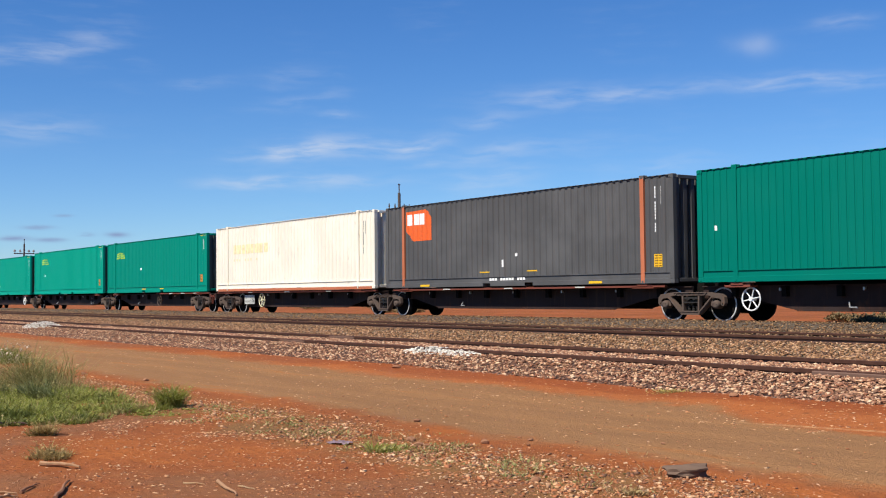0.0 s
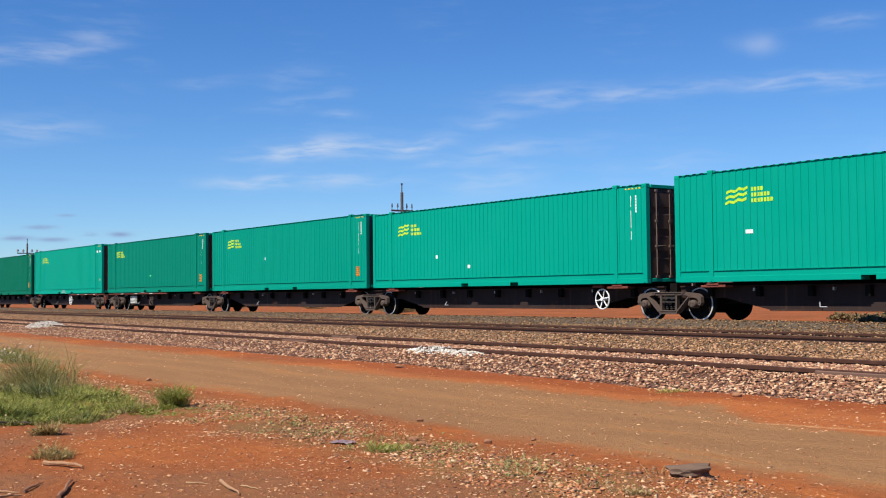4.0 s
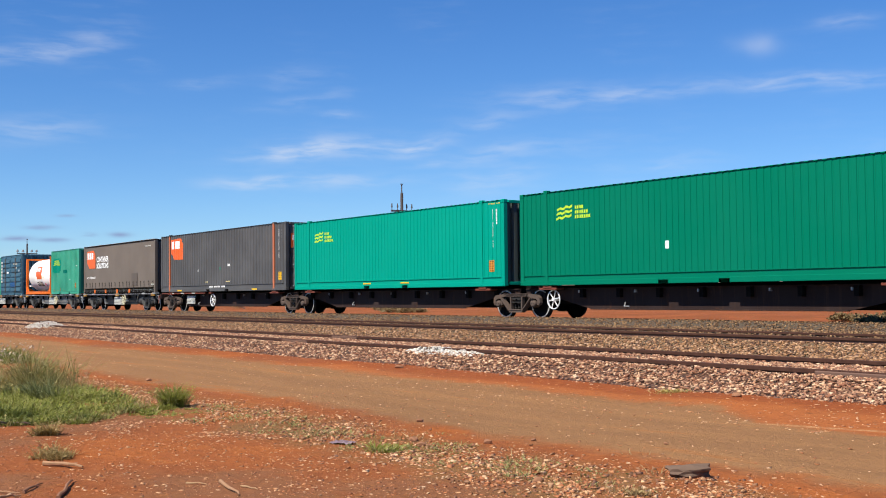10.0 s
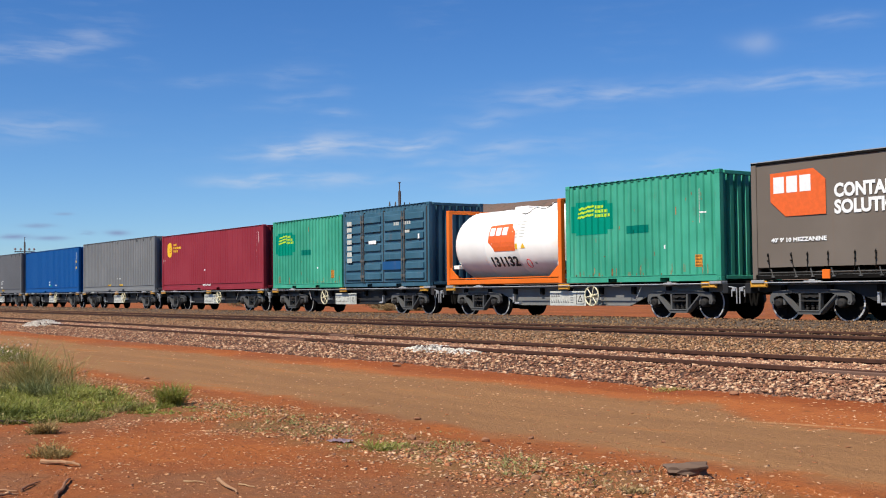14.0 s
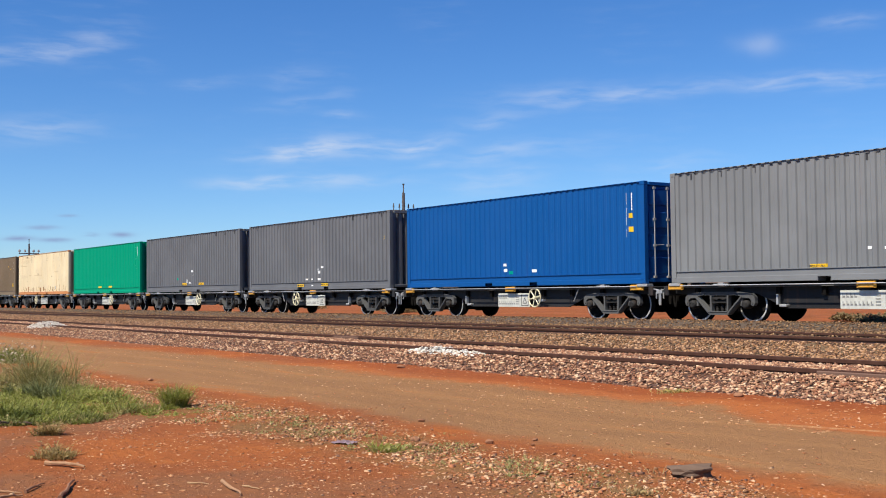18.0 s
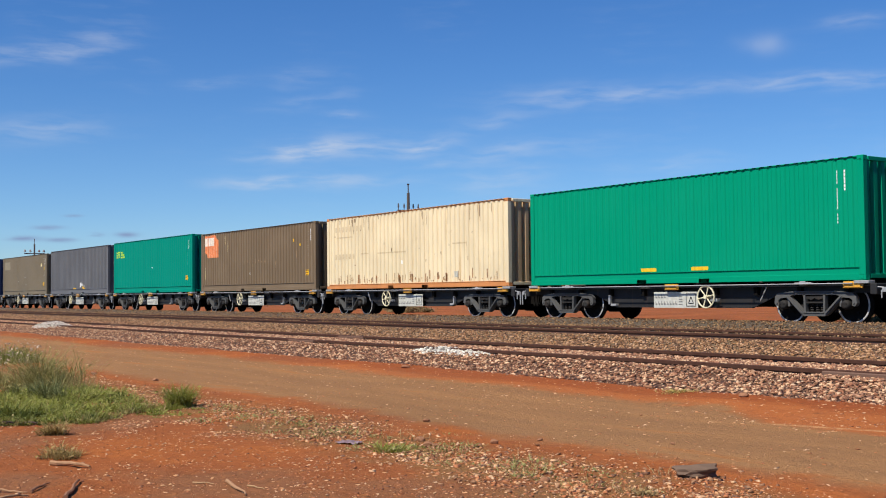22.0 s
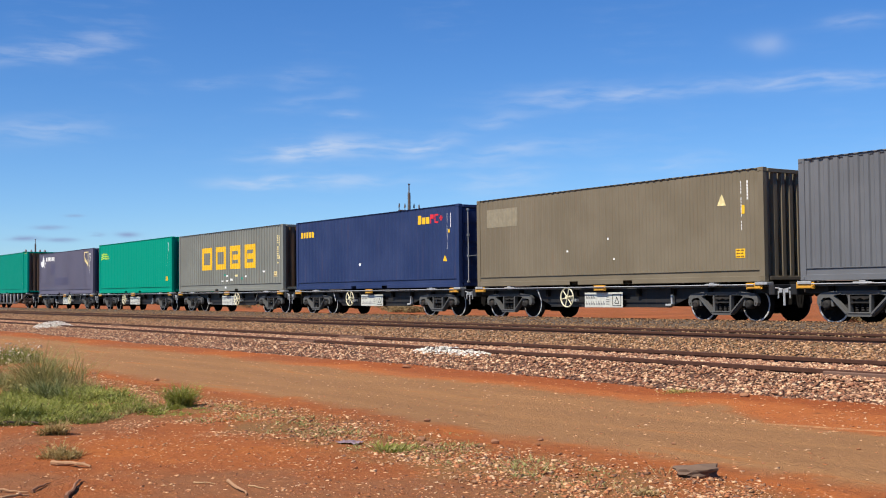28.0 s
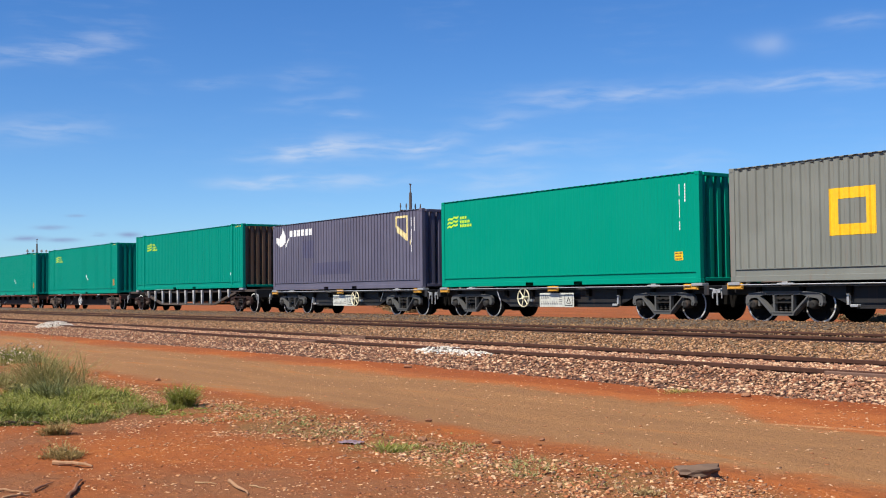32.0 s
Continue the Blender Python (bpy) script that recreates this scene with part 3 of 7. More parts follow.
track_3 = track("track_3", Y3, RAIL3, "main line rails under the train", False)


# ---- loose stones ----
def stone_shape(points, rise):
    bm = bmesh.new()
    for _ in range(points):
        d = Vector((random.gauss(0, 1), random.gauss(0, 1), random.gauss(0, 1))).normalized() * random.uniform(0.44, 0.66)
        bm.verts.new((d.x * 1.15, d.y * 0.9, d.z * rise))
    hull = bmesh.ops.convex_hull(bm, input=bm.verts)
    loose = [g for g in hull["geom_interior"] + hull["geom_unused"] if isinstance(g, bmesh.types.BMVert)]
    bmesh.ops.delete(bm, geom=list(set(loose)), context="VERTS")
    bmesh.ops.triangulate(bm, faces=bm.faces)
    bmesh.ops.recalc_face_normals(bm, faces=bm.faces)
    bm.verts.index_update()
    made = (np.array([v.co[:] for v in bm.verts]), np.array([[v.index for v in f_.verts] for f_ in bm.faces]))
    bm.free()
    return made


STONE_SHAPES = [stone_shape(8, 0.75) for _ in range(16)]
CHIP_SHAPES = [stone_shape(7, 0.8) for _ in range(14)]


def stones(name, spots, mat, label, flat=False, shapes=CHIP_SHAPES):
    """spots: (x, y, z, size). One mesh of many single stones."""
    V, F, base = [], [], 0
    rng = np.random.default_rng(len(spots))
    turns = rng.uniform(0, 2 * np.pi, (len(spots), 2))
    for (x, y, z, s), (a, b) in zip(spots, turns):
        v, f_ = shapes[int(a * 97) % len(shapes)]
        shape = (s, s * (0.6 + 0.4 * np.cos(b) ** 2), s * 0.9)
        if flat:
            shape, b = (s * 1.15, s * (0.55 + 0.4 * np.cos(b) ** 2), s * 0.62), 0.4 * np.sin(b)
        ca, sa, cb, sb = np.cos(a), np.sin(a), np.cos(b), np.sin(b)
        R_ = np.array(((ca, -sa, 0), (sa, ca, 0), (0, 0, 1))) @ np.array(((1, 0, 0), (0, cb, -sb), (0, sb, cb)))
        V.append((v * shape) @ R_.T + (x, y, z))
        F.append(f_ + base)
        base += len(v)
    V, F = np.concatenate(V), np.concatenate(F)
    me = bpy.data.meshes.new(name)
    me.vertices.add(len(V))
    me.vertices.foreach_set("co", V.ravel())
    me.loops.add(F.size)
    me.loops.foreach_set("vertex_index", F.ravel())
    me.polygons.add(len(F))
    me.polygons.foreach_set("loop_start", np.arange(0, F.size, 3))
    me.update(calc_edges=True)
    me.materials.append(mat)
    return tagged(new(name, me), label, "stones", kind="stuff")


def strew(n, x0, x1, y0, y1, height, s0, s1, near=1.0, keep=None, skew=1.0, sink=0.08):
    """Random places, thicker towards x1."""
    out = []
    for _ in range(n):
        x = x1 - (x1 - x0) * random.random() ** (1 + near)
        y = random.uniform(y0, y1)
        if keep and not keep(x, y):
            continue
        s = s0 + (s1 - s0) * random.random() ** skew
        out.append((x, y, height(x, y) + s * sink, s))
    return out


ON_RAIL = lambda x, y: all(abs(y - r) > 0.075 for r in (Y1 - 0.7175, Y1 + 0.7175, Y2 - 0.7175, Y2 + 0.7175))
SHOULDER = lambda x, y: ON_RAIL(x, y) and (y > 8.5 + 0.15 * noise.noise(Vector((x * 0.5, 0, 0))) or random.random() < (y - 7.9) / 0.9)
stones("ballast_stones", strew(112000, -52, -4.8, 7.9, 11.2, bed_z, 0.022, 0.058, 0.75, SHOULDER, 1.3, 0.20), M_BALLAST, "pink and brown crushed stone ballast", shapes=STONE_SHAPES)
stones("ballast_stones", strew(34000, -65, -6.5, 11.0, 16.3, bed_z, 0.03, 0.072, 0.7, ON_RAIL, 1.2, 0.2), M_BALLAST_T, "tan crushed stone between the two near tracks")
stones("ballast_stones", strew(26000, -85, -10, 16.2, 23.3, bed_z, 0.035, 0.078, 0.6, ON_RAIL, 1.2, 0.2), M_BALLAST_G, "grey crushed stone shoulder below the train")


# thinner scatter where the tracks run on past the road
stones("ballast_stones", strew(9000, 22, -3, 8.2, 11.2, bed_z, 0.03, 0.075, 0.3, ON_RAIL, 1.4), M_BALLAST, "pink and brown crushed stone ballast")
stones("ballast_stones", strew(5000, 22, -5, 11.0, 16.3, bed_z, 0.035, 0.08, 0.2, ON_RAIL), M_BALLAST_T, "tan crushed stone between the two near tracks")
stones("ballast_stones", strew(4000, 20, -8, 16.2, 23.3, bed_z, 0.04, 0.085, 0.2, ON_RAIL), M_BALLAST_G, "grey crushed stone shoulder below the train")


def heap(cx, cy, lx, ly, h, n):
    out = []
    for _ in range(n):
        a, r = random.uniform(0, 2 * math.pi), math.sqrt(random.random())
        x, y = cx + lx * r * math.cos(a), cy + ly * r * math.sin(a)
        z = bed_z(x, y) + h * (1 - r * r) * random.uniform(0.3, 1.0)
        out.append((x, y, z, random.uniform(0.02, 0.055)))
    return out


stones("lime_heap", heap(-13.25, 9.13, 0.62, 0.30, 0.075, 560) + heap(-12.55, 9.08, 0.55, 0.22, 0.05, 330), M_LIME, "heap of white stones spilled over the rail")
stones("lime_heap", heap(-32.4, 9.2, 1.25, 0.45, 0.16, 1100), M_LIME, "heap of white stones spilled beside the rail")


# ---- containers ----
HALF = 1.219


def wave(length, pitch, depth, groove=False):
    """Break points (x, inset) of a trapezoid corrugation along a wall, or of flat panels with narrow grooves."""
    n = max(1, round(length / pitch))
    p = length / n
    out = []
    for i in range(n):
        a = -length / 2 + i * p
        cuts = (0.72, 0.76, 0.92) if groove else (0.42, 0.52, 0.86)
        out += [(a, 0.0), (a + cuts[0] * p, 0.0), (a + cuts[1] * p, depth), (a + cuts[2] * p, depth)]
    return out + [(length / 2, 0.0)]


def wave_at(w, x):
    for (a, da), (b, db) in zip(w, w[1:]):
        if x <= b:
            return da + (db - da) * max(0.0, (x - a)) / max(1e-6, b - a)
    return 0.0


def wall_mesh(w, z0, z1):
    """A corrugated wall in the plane y = 0, inset towards +y."""
    bm = bmesh.new()
    lo = [bm.verts.new((x, d, z0)) for x, d in w]
    hi = [bm.verts.new((x, d, z1)) for x, d in w]
    for i in range(len(w) - 1):
        bm.faces.new((lo[i], lo[i + 1], hi[i + 1], hi[i]))
    me = bpy.data.meshes.new("wall")
    bm.to_mesh(me)
    bm.free()
    return me


def decal(parent, name, w, quads, mat, label="", y=-HALF + 0.028, kind=""):
    """Paint on the wall facing the road, following its corrugation. quads: (x0, x1, bottom0, top0, bottom1, top1)."""
    bm = bmesh.new()
    for x0, x1, b0, t0, b1, t1 in quads:
        xs = sorted({x0, x1, *[x for x, _ in w if x0 < x < x1]})
        prev = None
        for x in xs:
            k = (x - x0) / (x1 - x0)
            yy = y - 0.005 + wave_at(w, x)
            cur = (bm.verts.new((x, yy, b0 + (b1 - b0) * k)), bm.verts.new((x, yy, t0 + (t1 - t0) * k)))
            if prev:
                bm.faces.new((prev[0], cur[0], cur[1], prev[1]))
            prev = cur
    me = bpy.data.meshes.new(name)
    bm.to_mesh(me)
    bm.free()
    me.materials.append(mat)
    return tagged(piece(name, me, parent, label), kind=kind or ("stuff" if len(quads) > 2 and name.endswith(("mark", "staining", "scratching", "striping", "lettering", "bar", "stripe")) else ""))


def rect(x0, x1, z0, z1):
    return (x0, x1, z0, z1, z0, z1)


def post_mesh(h):
    bm = bmesh.new()
    box(bm, -0.085, 0.085, -0.075, 0.075, 0.115, h - 0.115, 0.008)
    return finish("post", bm)


def casting_mesh():
    bm = bmesh.new()
    box(bm, -0.089, 0.089, -0.081, 0.081, -0.059, 0.059, 0.01)
    box(bm, -0.035, 0.035, -0.088, -0.08, -0.03, 0.03)
    return finish("casting", bm)


def bar_mesh(length, w, h, bev=0.008):
    bm = bmesh.new()
    box(bm, -length / 2, length / 2, -w / 2, w / 2, -h / 2, h / 2, bev)
    return finish("bar", bm)


def low_rail_mesh(length, tall, notches):
    """Bottom side rail with fork pockets cut as dark slots, and a flat kick strip over it."""
    bm = bmesh.new()
    spans, x = [], -length / 2
    for a, b in notches:
        spans.append((x, a))
        x = b
    spans.append((x, length / 2))
    for a, b in spans:
        box(bm, a, b, -0.035, 0.05, 0.0, 0.145, 0.006)
    for a, b in notches:
        box(bm, a, b, -0.03, 0.05, 0.105, 0.145)
        box(bm, a - 0.02, a, -0.036, 0.3, 0.0, 0.105)
        box(bm, b, b + 0.02, -0.036, 0.3, 0.0, 0.105)
    if tall > 0.15:
        box(bm, -length / 2, length / 2, -0.012, 0.0, 0.140, tall - 0.002)
        box(bm, -length / 2, length / 2, -0.04, 0.0, tall - 0.006, tall + 0.014)
    return finish("low_rail", bm)


def door_mesh(width, h):
    bm = bmesh.new()
    box(bm, 0.0, 0.04, -width / 2, width / 2, 0.0, h, 0.006)
    for k in range(4):
        z = h * (0.06 + 0.245 * k)
        box(bm, 0.03, 0.065, -width / 2 + 0.06, width / 2 - 0.06, z, z + h * 0.17, 0.01)
    return finish("door", bm)


def lock_mesh(h):
    bm = bmesh.new()
    rod(bm, (0.09, 0, 0.02), (0.09, 0, h - 0.02), 0.017, 8)
    for z in (0.06, h * 0.36, h * 0.64, h - 0.06):
        box(bm, 0.05, 0.115, -0.045, 0.045, z - 0.03, z + 0.03)
    rod(bm, (0.11, 0, h * 0.36), (0.12, 0.32, h * 0.37), 0.012, 6)
    return finish("lock_rod", bm)


def roof_mesh(length):
    bm = bmesh.new()
    w = wave(length - 0.3, 0.26, 0.022)
    a = [bm.verts.new((x, -HALF + 0.012, -0.004 - d)) for x, d in w]
    b = [bm.verts.new((x, HALF - 0.012, -0.004 - d)) for x, d in w]
    for i in range(len(w) - 1):
        bm.faces.new((a[i], a[i + 1], b[i + 1], b[i]))
    return finish("roof", bm)


def container(label, x, length, height, mat, pitch=0.278, depth=0.042, door=None, posts=(), tall=0.30, notches=None, end_mat=None,
              post_mat=None, rail_mat=None, group="containers on the train"):
    """A steel shipping container: corrugated walls, rails, posts, castings, end wall or doors. Origin: middle of its base."""
    c = thing("shipping_container", label, "container", group)
    notches = notches if notches is not None else ((-1.35, -0.98), (0.98, 1.35))
    rail_mat = rail_mat or mat
    inner = length - 0.34
    w = wave(inner, pitch, depth, pitch < 0.24)
    z0, z1 = 0.13, height - 0.062
    wm = cached(("wall", round(length, 2), pitch, depth, tall, height), lambda: wall_mesh(w, z0, z1))
    piece("side_wall", mat_swap(wm, mat), c, m=pose(0, -HALF + 0.028, 0))
    piece("side_wall", mat_swap(wm, mat), c, m=pose(0, HALF - 0.028, 0, 0, 0, 180))
    tr = cached(("top_rail", round(length, 2)), lambda: bar_mesh(length - 0.34, 0.06, 0.075))
    lr = cached(("low_rail", round(length, 2), tall, notches), lambda: low_rail_mesh(length - 0.34, tall, notches))
    for s in (-1, 1):
        piece("top_rail", mat_swap(tr, rail_mat), c, m=pose(0, s * (HALF - 0.078), height - 0.0385))
        piece("bottom_rail", mat_swap(lr, rail_mat), c, m=pose(0, s * (HALF - 0.037), 0, 0, 0, 0 if s < 0 else 180))
    pm = cached(("post", height), lambda: post_mesh(height))
    cm = cached(("casting",), casting_mesh)
    for sx in (-1, 1):
        for sy in (-1, 1):
            piece("corner_post", mat_swap(pm, mat), c, m=pose(sx * (length / 2 - 0.087), sy * (HALF - 0.076), 0))
            for z in (0.059, height - 0.059):
                piece("corner_casting", mat_swap(cm, rail_mat), c, m=pose(sx * (length / 2 - 0.089), sy * (HALF - 0.081), z, 0, 0, 0 if sy < 0 else 180))
    for px in posts:
        bm = bmesh.new()
        box(bm, px - 0.075, px + 0.075, -HALF - 0.004, -HALF + 0.08, 0.02, height - 0.02, 0.006)
        part("load_post", bm, post_mat or mat, c)
        for z in (0.05, height - 0.02):
            piece("corner_casting", mat_swap(cm, mat), c, m=pose(px, -HALF + 0.078, z))
    piece("roof", mat_swap(cached(("roof", round(length, 2)), lambda: roof_mesh(length)), mat), c, m=pose(0, 0, height - 0.004))
    bm = bmesh.new()
    box(bm, -length / 2 + 0.05, length / 2 - 0.05, -HALF + 0.09, HALF - 0.09, 0.11, 0.15)
    part("floor_frame", bm, M_DARK, c)
    em = cached(("sill", 1), lambda: bar_mesh(0.10, 2.0, 0.10))
    for sx in (-1, 1):
        for z in (0.09, height - 0.07):
            piece("end_rail", mat_swap(em, mat), c, m=pose(sx * (length / 2 - 0.06), 0, z))
    ew = wave(2.13, 0.30, 0.12)
    endm = cached(("end", height), lambda: wall_mesh(ew, 0.13, height - 0.11))
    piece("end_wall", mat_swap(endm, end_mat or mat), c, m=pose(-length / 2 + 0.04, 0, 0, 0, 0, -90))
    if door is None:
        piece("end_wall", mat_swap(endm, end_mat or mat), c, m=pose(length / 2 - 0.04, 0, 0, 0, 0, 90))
    else:
        dm = cached(("door", height), lambda: door_mesh(1.06, height - 0.26))
        lm = cached(("lock", height), lambda: lock_mesh(height - 0.26))
        for s in (-1, 1):
            d = piece("door", mat_swap(dm, door), c, m=pose(length / 2 - 0.09, s * 0.535, 0.13))
            for k in (-0.28, 0.25):
                piece("lock_rod", mat_swap(lm, M_LOCK if door is M_DOOR_DARK else M_GALV), d, m=pose(0, k, 0))
    TRAIN.append((c, x, 1.04))
    return c, w


TRAIN = []


def id_marks(c, w, height, x, col=None):
    """Columns of unreadable characters at the end of the wall."""
    top = height - 0.30
    q = [rect(x, x + 0.042, top - 0.085 * (i + 1) + 0.018, top - 0.085 * i) for i in range(15) if i not in (4, 11)]
    q += [rect(x + 0.2, x + 0.242, top - 0.085 * (i + 1) + 0.018, top - 0.085 * i) for i in range(6)]
    decal(c, "code_mark", w, q, col or M_WHITE, "column of small white code characters")


def label_plate(c, w, x, z, wid=0.3, hgt=0.36, mat=None):
    """A sticker with lines of print that cannot be read."""
    wid, hgt = wid * 0.86, hgt * 0.9
    decal(c, "label", w, [rect(x, x + wid, z, z + hgt)], mat or M_LABEL, "orange label")
    n = max(3, round(hgt / 0.075))
    q = [rect(x + wid * a, x + wid * b, z + hgt * (k + 0.3) / n, z + hgt * (k + 0.68) / n) for k in range(n) for a, b in ((0.08, 0.44), (0.52, 0.9 - 0.1 * (k % 2)))]
    decal(c, "label_lettering", w, q, M_PRINT, "lines of dark print as bars", y=-HALF + 0.025)


def stickers(c, w, spots):
    for x, z, sx, sz, m in spots:
        low = z < 0.3
        decal(c, "sticker", [(-8, 0.0), (8, 0.0)] if low else w, [rect(x, x + sx, z, z + sz)], m, y=-HALF + (0.001 if low else 0.028))


def wavy_logo(c, w, x, z, s=1.0, mat=None, y=-HALF + 0.028):
    """Three wavy yellow stripes and three short bars beside them."""
    q = []
    for r in range(3):
        zz = z + s * 0.14 * r
        for i, (a, b) in enumerate(((0, 0.05), (0.05, 0.02), (0.02, 0.09), (0.09, 0.06), (0.06, 0.10))):
            xa = x + s * (0.14 * i + 0.02 * r)
            q.append((xa, xa + s * 0.14, zz + s * a, zz + s * (a + 0.07), zz + s * b, zz + s * (b + 0.07)))
    decal(c, "logo_stripe", w, q, mat or M_YELLOW, "yellow wavy stripes", y)
    q = []
    for r, n in enumerate((7, 6, 4)):
        zz = z + s * (0.02 + 0.145 * r)
        for i in range(n):
            q.append(rect(x + s * (0.84 + 0.102 * i), x + s * (0.84 + 0.102 * i + 0.078), zz, zz + s * 0.10))
    decal(c, "logo_bar", w, q, mat or M_YELLOW, "short yellow bars", y)


def block_logo(c, w, x, z, s=1.0, y=-HALF + 0.028, mat=None, blocks=None):
    """An orange badge with two cut corners and three white blocks."""
    k = [(0.0, 0.45, 0.38, 1.08, 0.0, 1.09), (0.45, 1.28, 0.0, 1.09, 0.0, 1.12), (1.28, 1.62, 0.0, 1.12, 0.0, 0.84)]
    decal(c, "logo_badge", w, [(x + s * a, x + s * b, z + s * p, z + s * q, z + s * r, z + s * t) for a, b, p, q, r, t in k], mat or M_ORANGE_LOGO, "orange badge", y)
    q = [rect(x + s * (0.10 + 0.39 * i), x + s * (0.42 + 0.39 * i), z + s * 0.58, z + s * 0.98) for i in range(3)]
    for k in q:
        decal(c, "logo_block", w, [k], blocks or M_WHITE, "white block", y - 0.003)


def green48(x, mat, label, door=None, high=2.90, spots=(), logo=(0.0, 0.0, 1.0), marks=True, lab=True, depth=0.017, yellow_pockets=False, tag_top=False, end_mat=None):
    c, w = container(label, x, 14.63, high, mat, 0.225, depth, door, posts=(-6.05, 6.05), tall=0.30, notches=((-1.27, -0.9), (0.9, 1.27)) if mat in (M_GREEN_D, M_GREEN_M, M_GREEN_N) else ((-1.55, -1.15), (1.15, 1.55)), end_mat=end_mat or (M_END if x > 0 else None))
    if logo:
        wavy_logo(c, w, -5.55 + logo[0], high - 0.92 + logo[1], logo[2])
    if marks:
        id_marks(c, w, high, 6.66)
    if lab:
        label_plate(c, w, 6.44, 0.48, 0.36, 0.42)
    if yellow_pockets:
        for a in (-1.62, 1.05):
            decal(c, "pocket_label", [(-8, 0.0), (8, 0.0)], [rect(a, a + 0.57, 0.165, 0.215)], M_AMBER, y=-HALF + 0.02)
    if tag_top:
        decal(c, "code_mark", w, [rect(6.28 + 0.095 * i, 6.35 + 0.095 * i, high - 0.50, high - 0.38) for i in range(8) if i != 3], M_WHITE, "white code characters")
    decal(c, "tick_mark", w, [rect(6.45 + 0.14 * i, 6.52 + 0.14 * i, high - 0.13, high - 0.09) for i in range(5)], M_AMBER)
    stickers(c, w, spots)
    return c, w


M_GREEN_TAG = plain("sticker_light_green", (0.10, 0.62, 0.22), 0.5)
S48, S40, S20 = 14.63, 12.192, 6.058
TEAL = "sea green corrugated steel container with yellow wavy logo"

green48(212.68, M_GREEN_S, "sea green corrugated steel container on an articulated wagon", high=2.98, logo=None, spots=[(-6.75, 1.35, 0.10, 0.13, M_WHITE)])


def charcoal48(x, label, spots, door=None):
    c, w = container(label, x, S48, 2.99, M_CHAR, 0.30, 0.034, door, posts=(-6.12, 6.12), post_mat=M_STRIPE, tall=0.30, notches=((-1.3, -0.9), (0.9, 1.3)))
    block_logo(c, w, -5.95, 1.68)
    id_marks(c, w, 2.99, 6.60)
    label_plate(c, w, 6.55, 0.45, 0.36, 0.40, M_AMBER)
    decal(c, "stencil_bar", [(-8, 0.0), (8, 0.0)], [rect(-0.95 + 0.145 * i, -0.83 + 0.145 * i, 0.185, 0.265) for i in range(13) if i not in (3, 9)], M_WHITE, "white stencilled note", y=-HALF + 0.02)
    for a in (-5.0, 3.9):
        decal(c, "pocket_label", [(-8, 0.0), (8, 0.0)], [rect(a, a + 0.57, 0.03, 0.10)], M_AMBER, y=-HALF - 0.001)
    stickers(c, w, spots)
    return c


charcoal48(197.2, "charcoal grey container with orange badge and salmon posts", [(-0.3, 0.62, 0.10, 0.24, M_WHITE), (0.4, 0.95, 0.08, 0.1, M_WHITE), (-1.5, 0.45, 0.5, 0.04, M_AMBER), (1.0, 0.45, 0.5, 0.04, M_AMBER)])

c, w = container("dirty cream container with faded yellow lettering", 181.76, S48, 3.02, M_CREAM, 0.30, 0.034, posts=(-6.05, 6.05), tall=0.30, rail_mat=None)
decal(c, "faded_lettering", w, [rect(-5.45 + 0.46 * i, -5.08 + 0.46 * i, 1.72, 2.14) for i in range(8)] + [rect(-5.45 + 0.3 * i, -5.25 + 0.3 * i, 1.38, 1.48) for i in range(9) if i % 4 < 3], M_FADED_P, "pale worn yellow lettering")
id_marks(c, w, 2.92, 6.4, M_STONE)
bm = bmesh.new()
box(bm, -7.1, 7.1, -HALF - 0.004, -HALF + 0.06, -0.02, 0.09)
part("orange_skirt", bm, M_STRIPE, c, "rusty orange bottom edge")

green48(165.99, M_GREEN, TEAL, logo=(-0.2, -0.03, 0.88), spots=[(-1.9, 1.25, 0.22, 0.12, M_WHITE)], yellow_pockets=True)
green48(150.54, M_GREEN_B, TEAL, spots=[(-4.9, 1.22, 0.24, 0.10, M_WHITE)])
green48(134.84, M_GREEN_B, TEAL, door=M_DOOR_DARK, high=2.80, spots=[(-3.1, 1.0, 0.12, 0.12, M_WHITE), (-1.2, 0.62, 0.14, 0.12, M_WHITE)], lab=False)
green48(119.72, M_GREEN_C, TEAL, spots=[(-1.6, 1.35, 0.12, 0.12, M_WHITE)])
green48(104.28, M_GREEN_N, "deep green container with yellow wavy logo and brown doors", door=M_DOOR_DARK, high=2.91, logo=(-0.3, 0.03, 0.9), spots=[(-0.45, 0.86, 0.2, 0.09, M_GREEN_TAG)])
green48(88.53, M_GREEN_B, "bright green container with white code and brown doors", logo=(0.2, 0.02, 0.92), door=M_DOOR_DARK, high=3.0, spots=[(6.85, 0.74, 0.09, 0.16, M_AMBER), (-0.65, 0.17, 0.5, 0.035, M_PLATE), (-0.85, 0.08, 0.95, 0.04, M_PLATE)], marks=False, lab=False, tag_top=True)
green48(73.09, M_GREEN_D, "deep green container with yellow wavy logo", logo=(-0.15, 0.22, 0.9), spots=[(-2.4, 0.85, 0.12, 0.18, M_WHITE)])
green48(57.68, M_GREEN_M, "deep green container with yellow wavy logo", spots=[(-1.0, 0.95, 0.14, 0.22, M_WHITE)])
green48(42.23, M_GREEN_B, "bright green container with yellow wavy logo", high=2.84, spots=(), yellow_pockets=True)
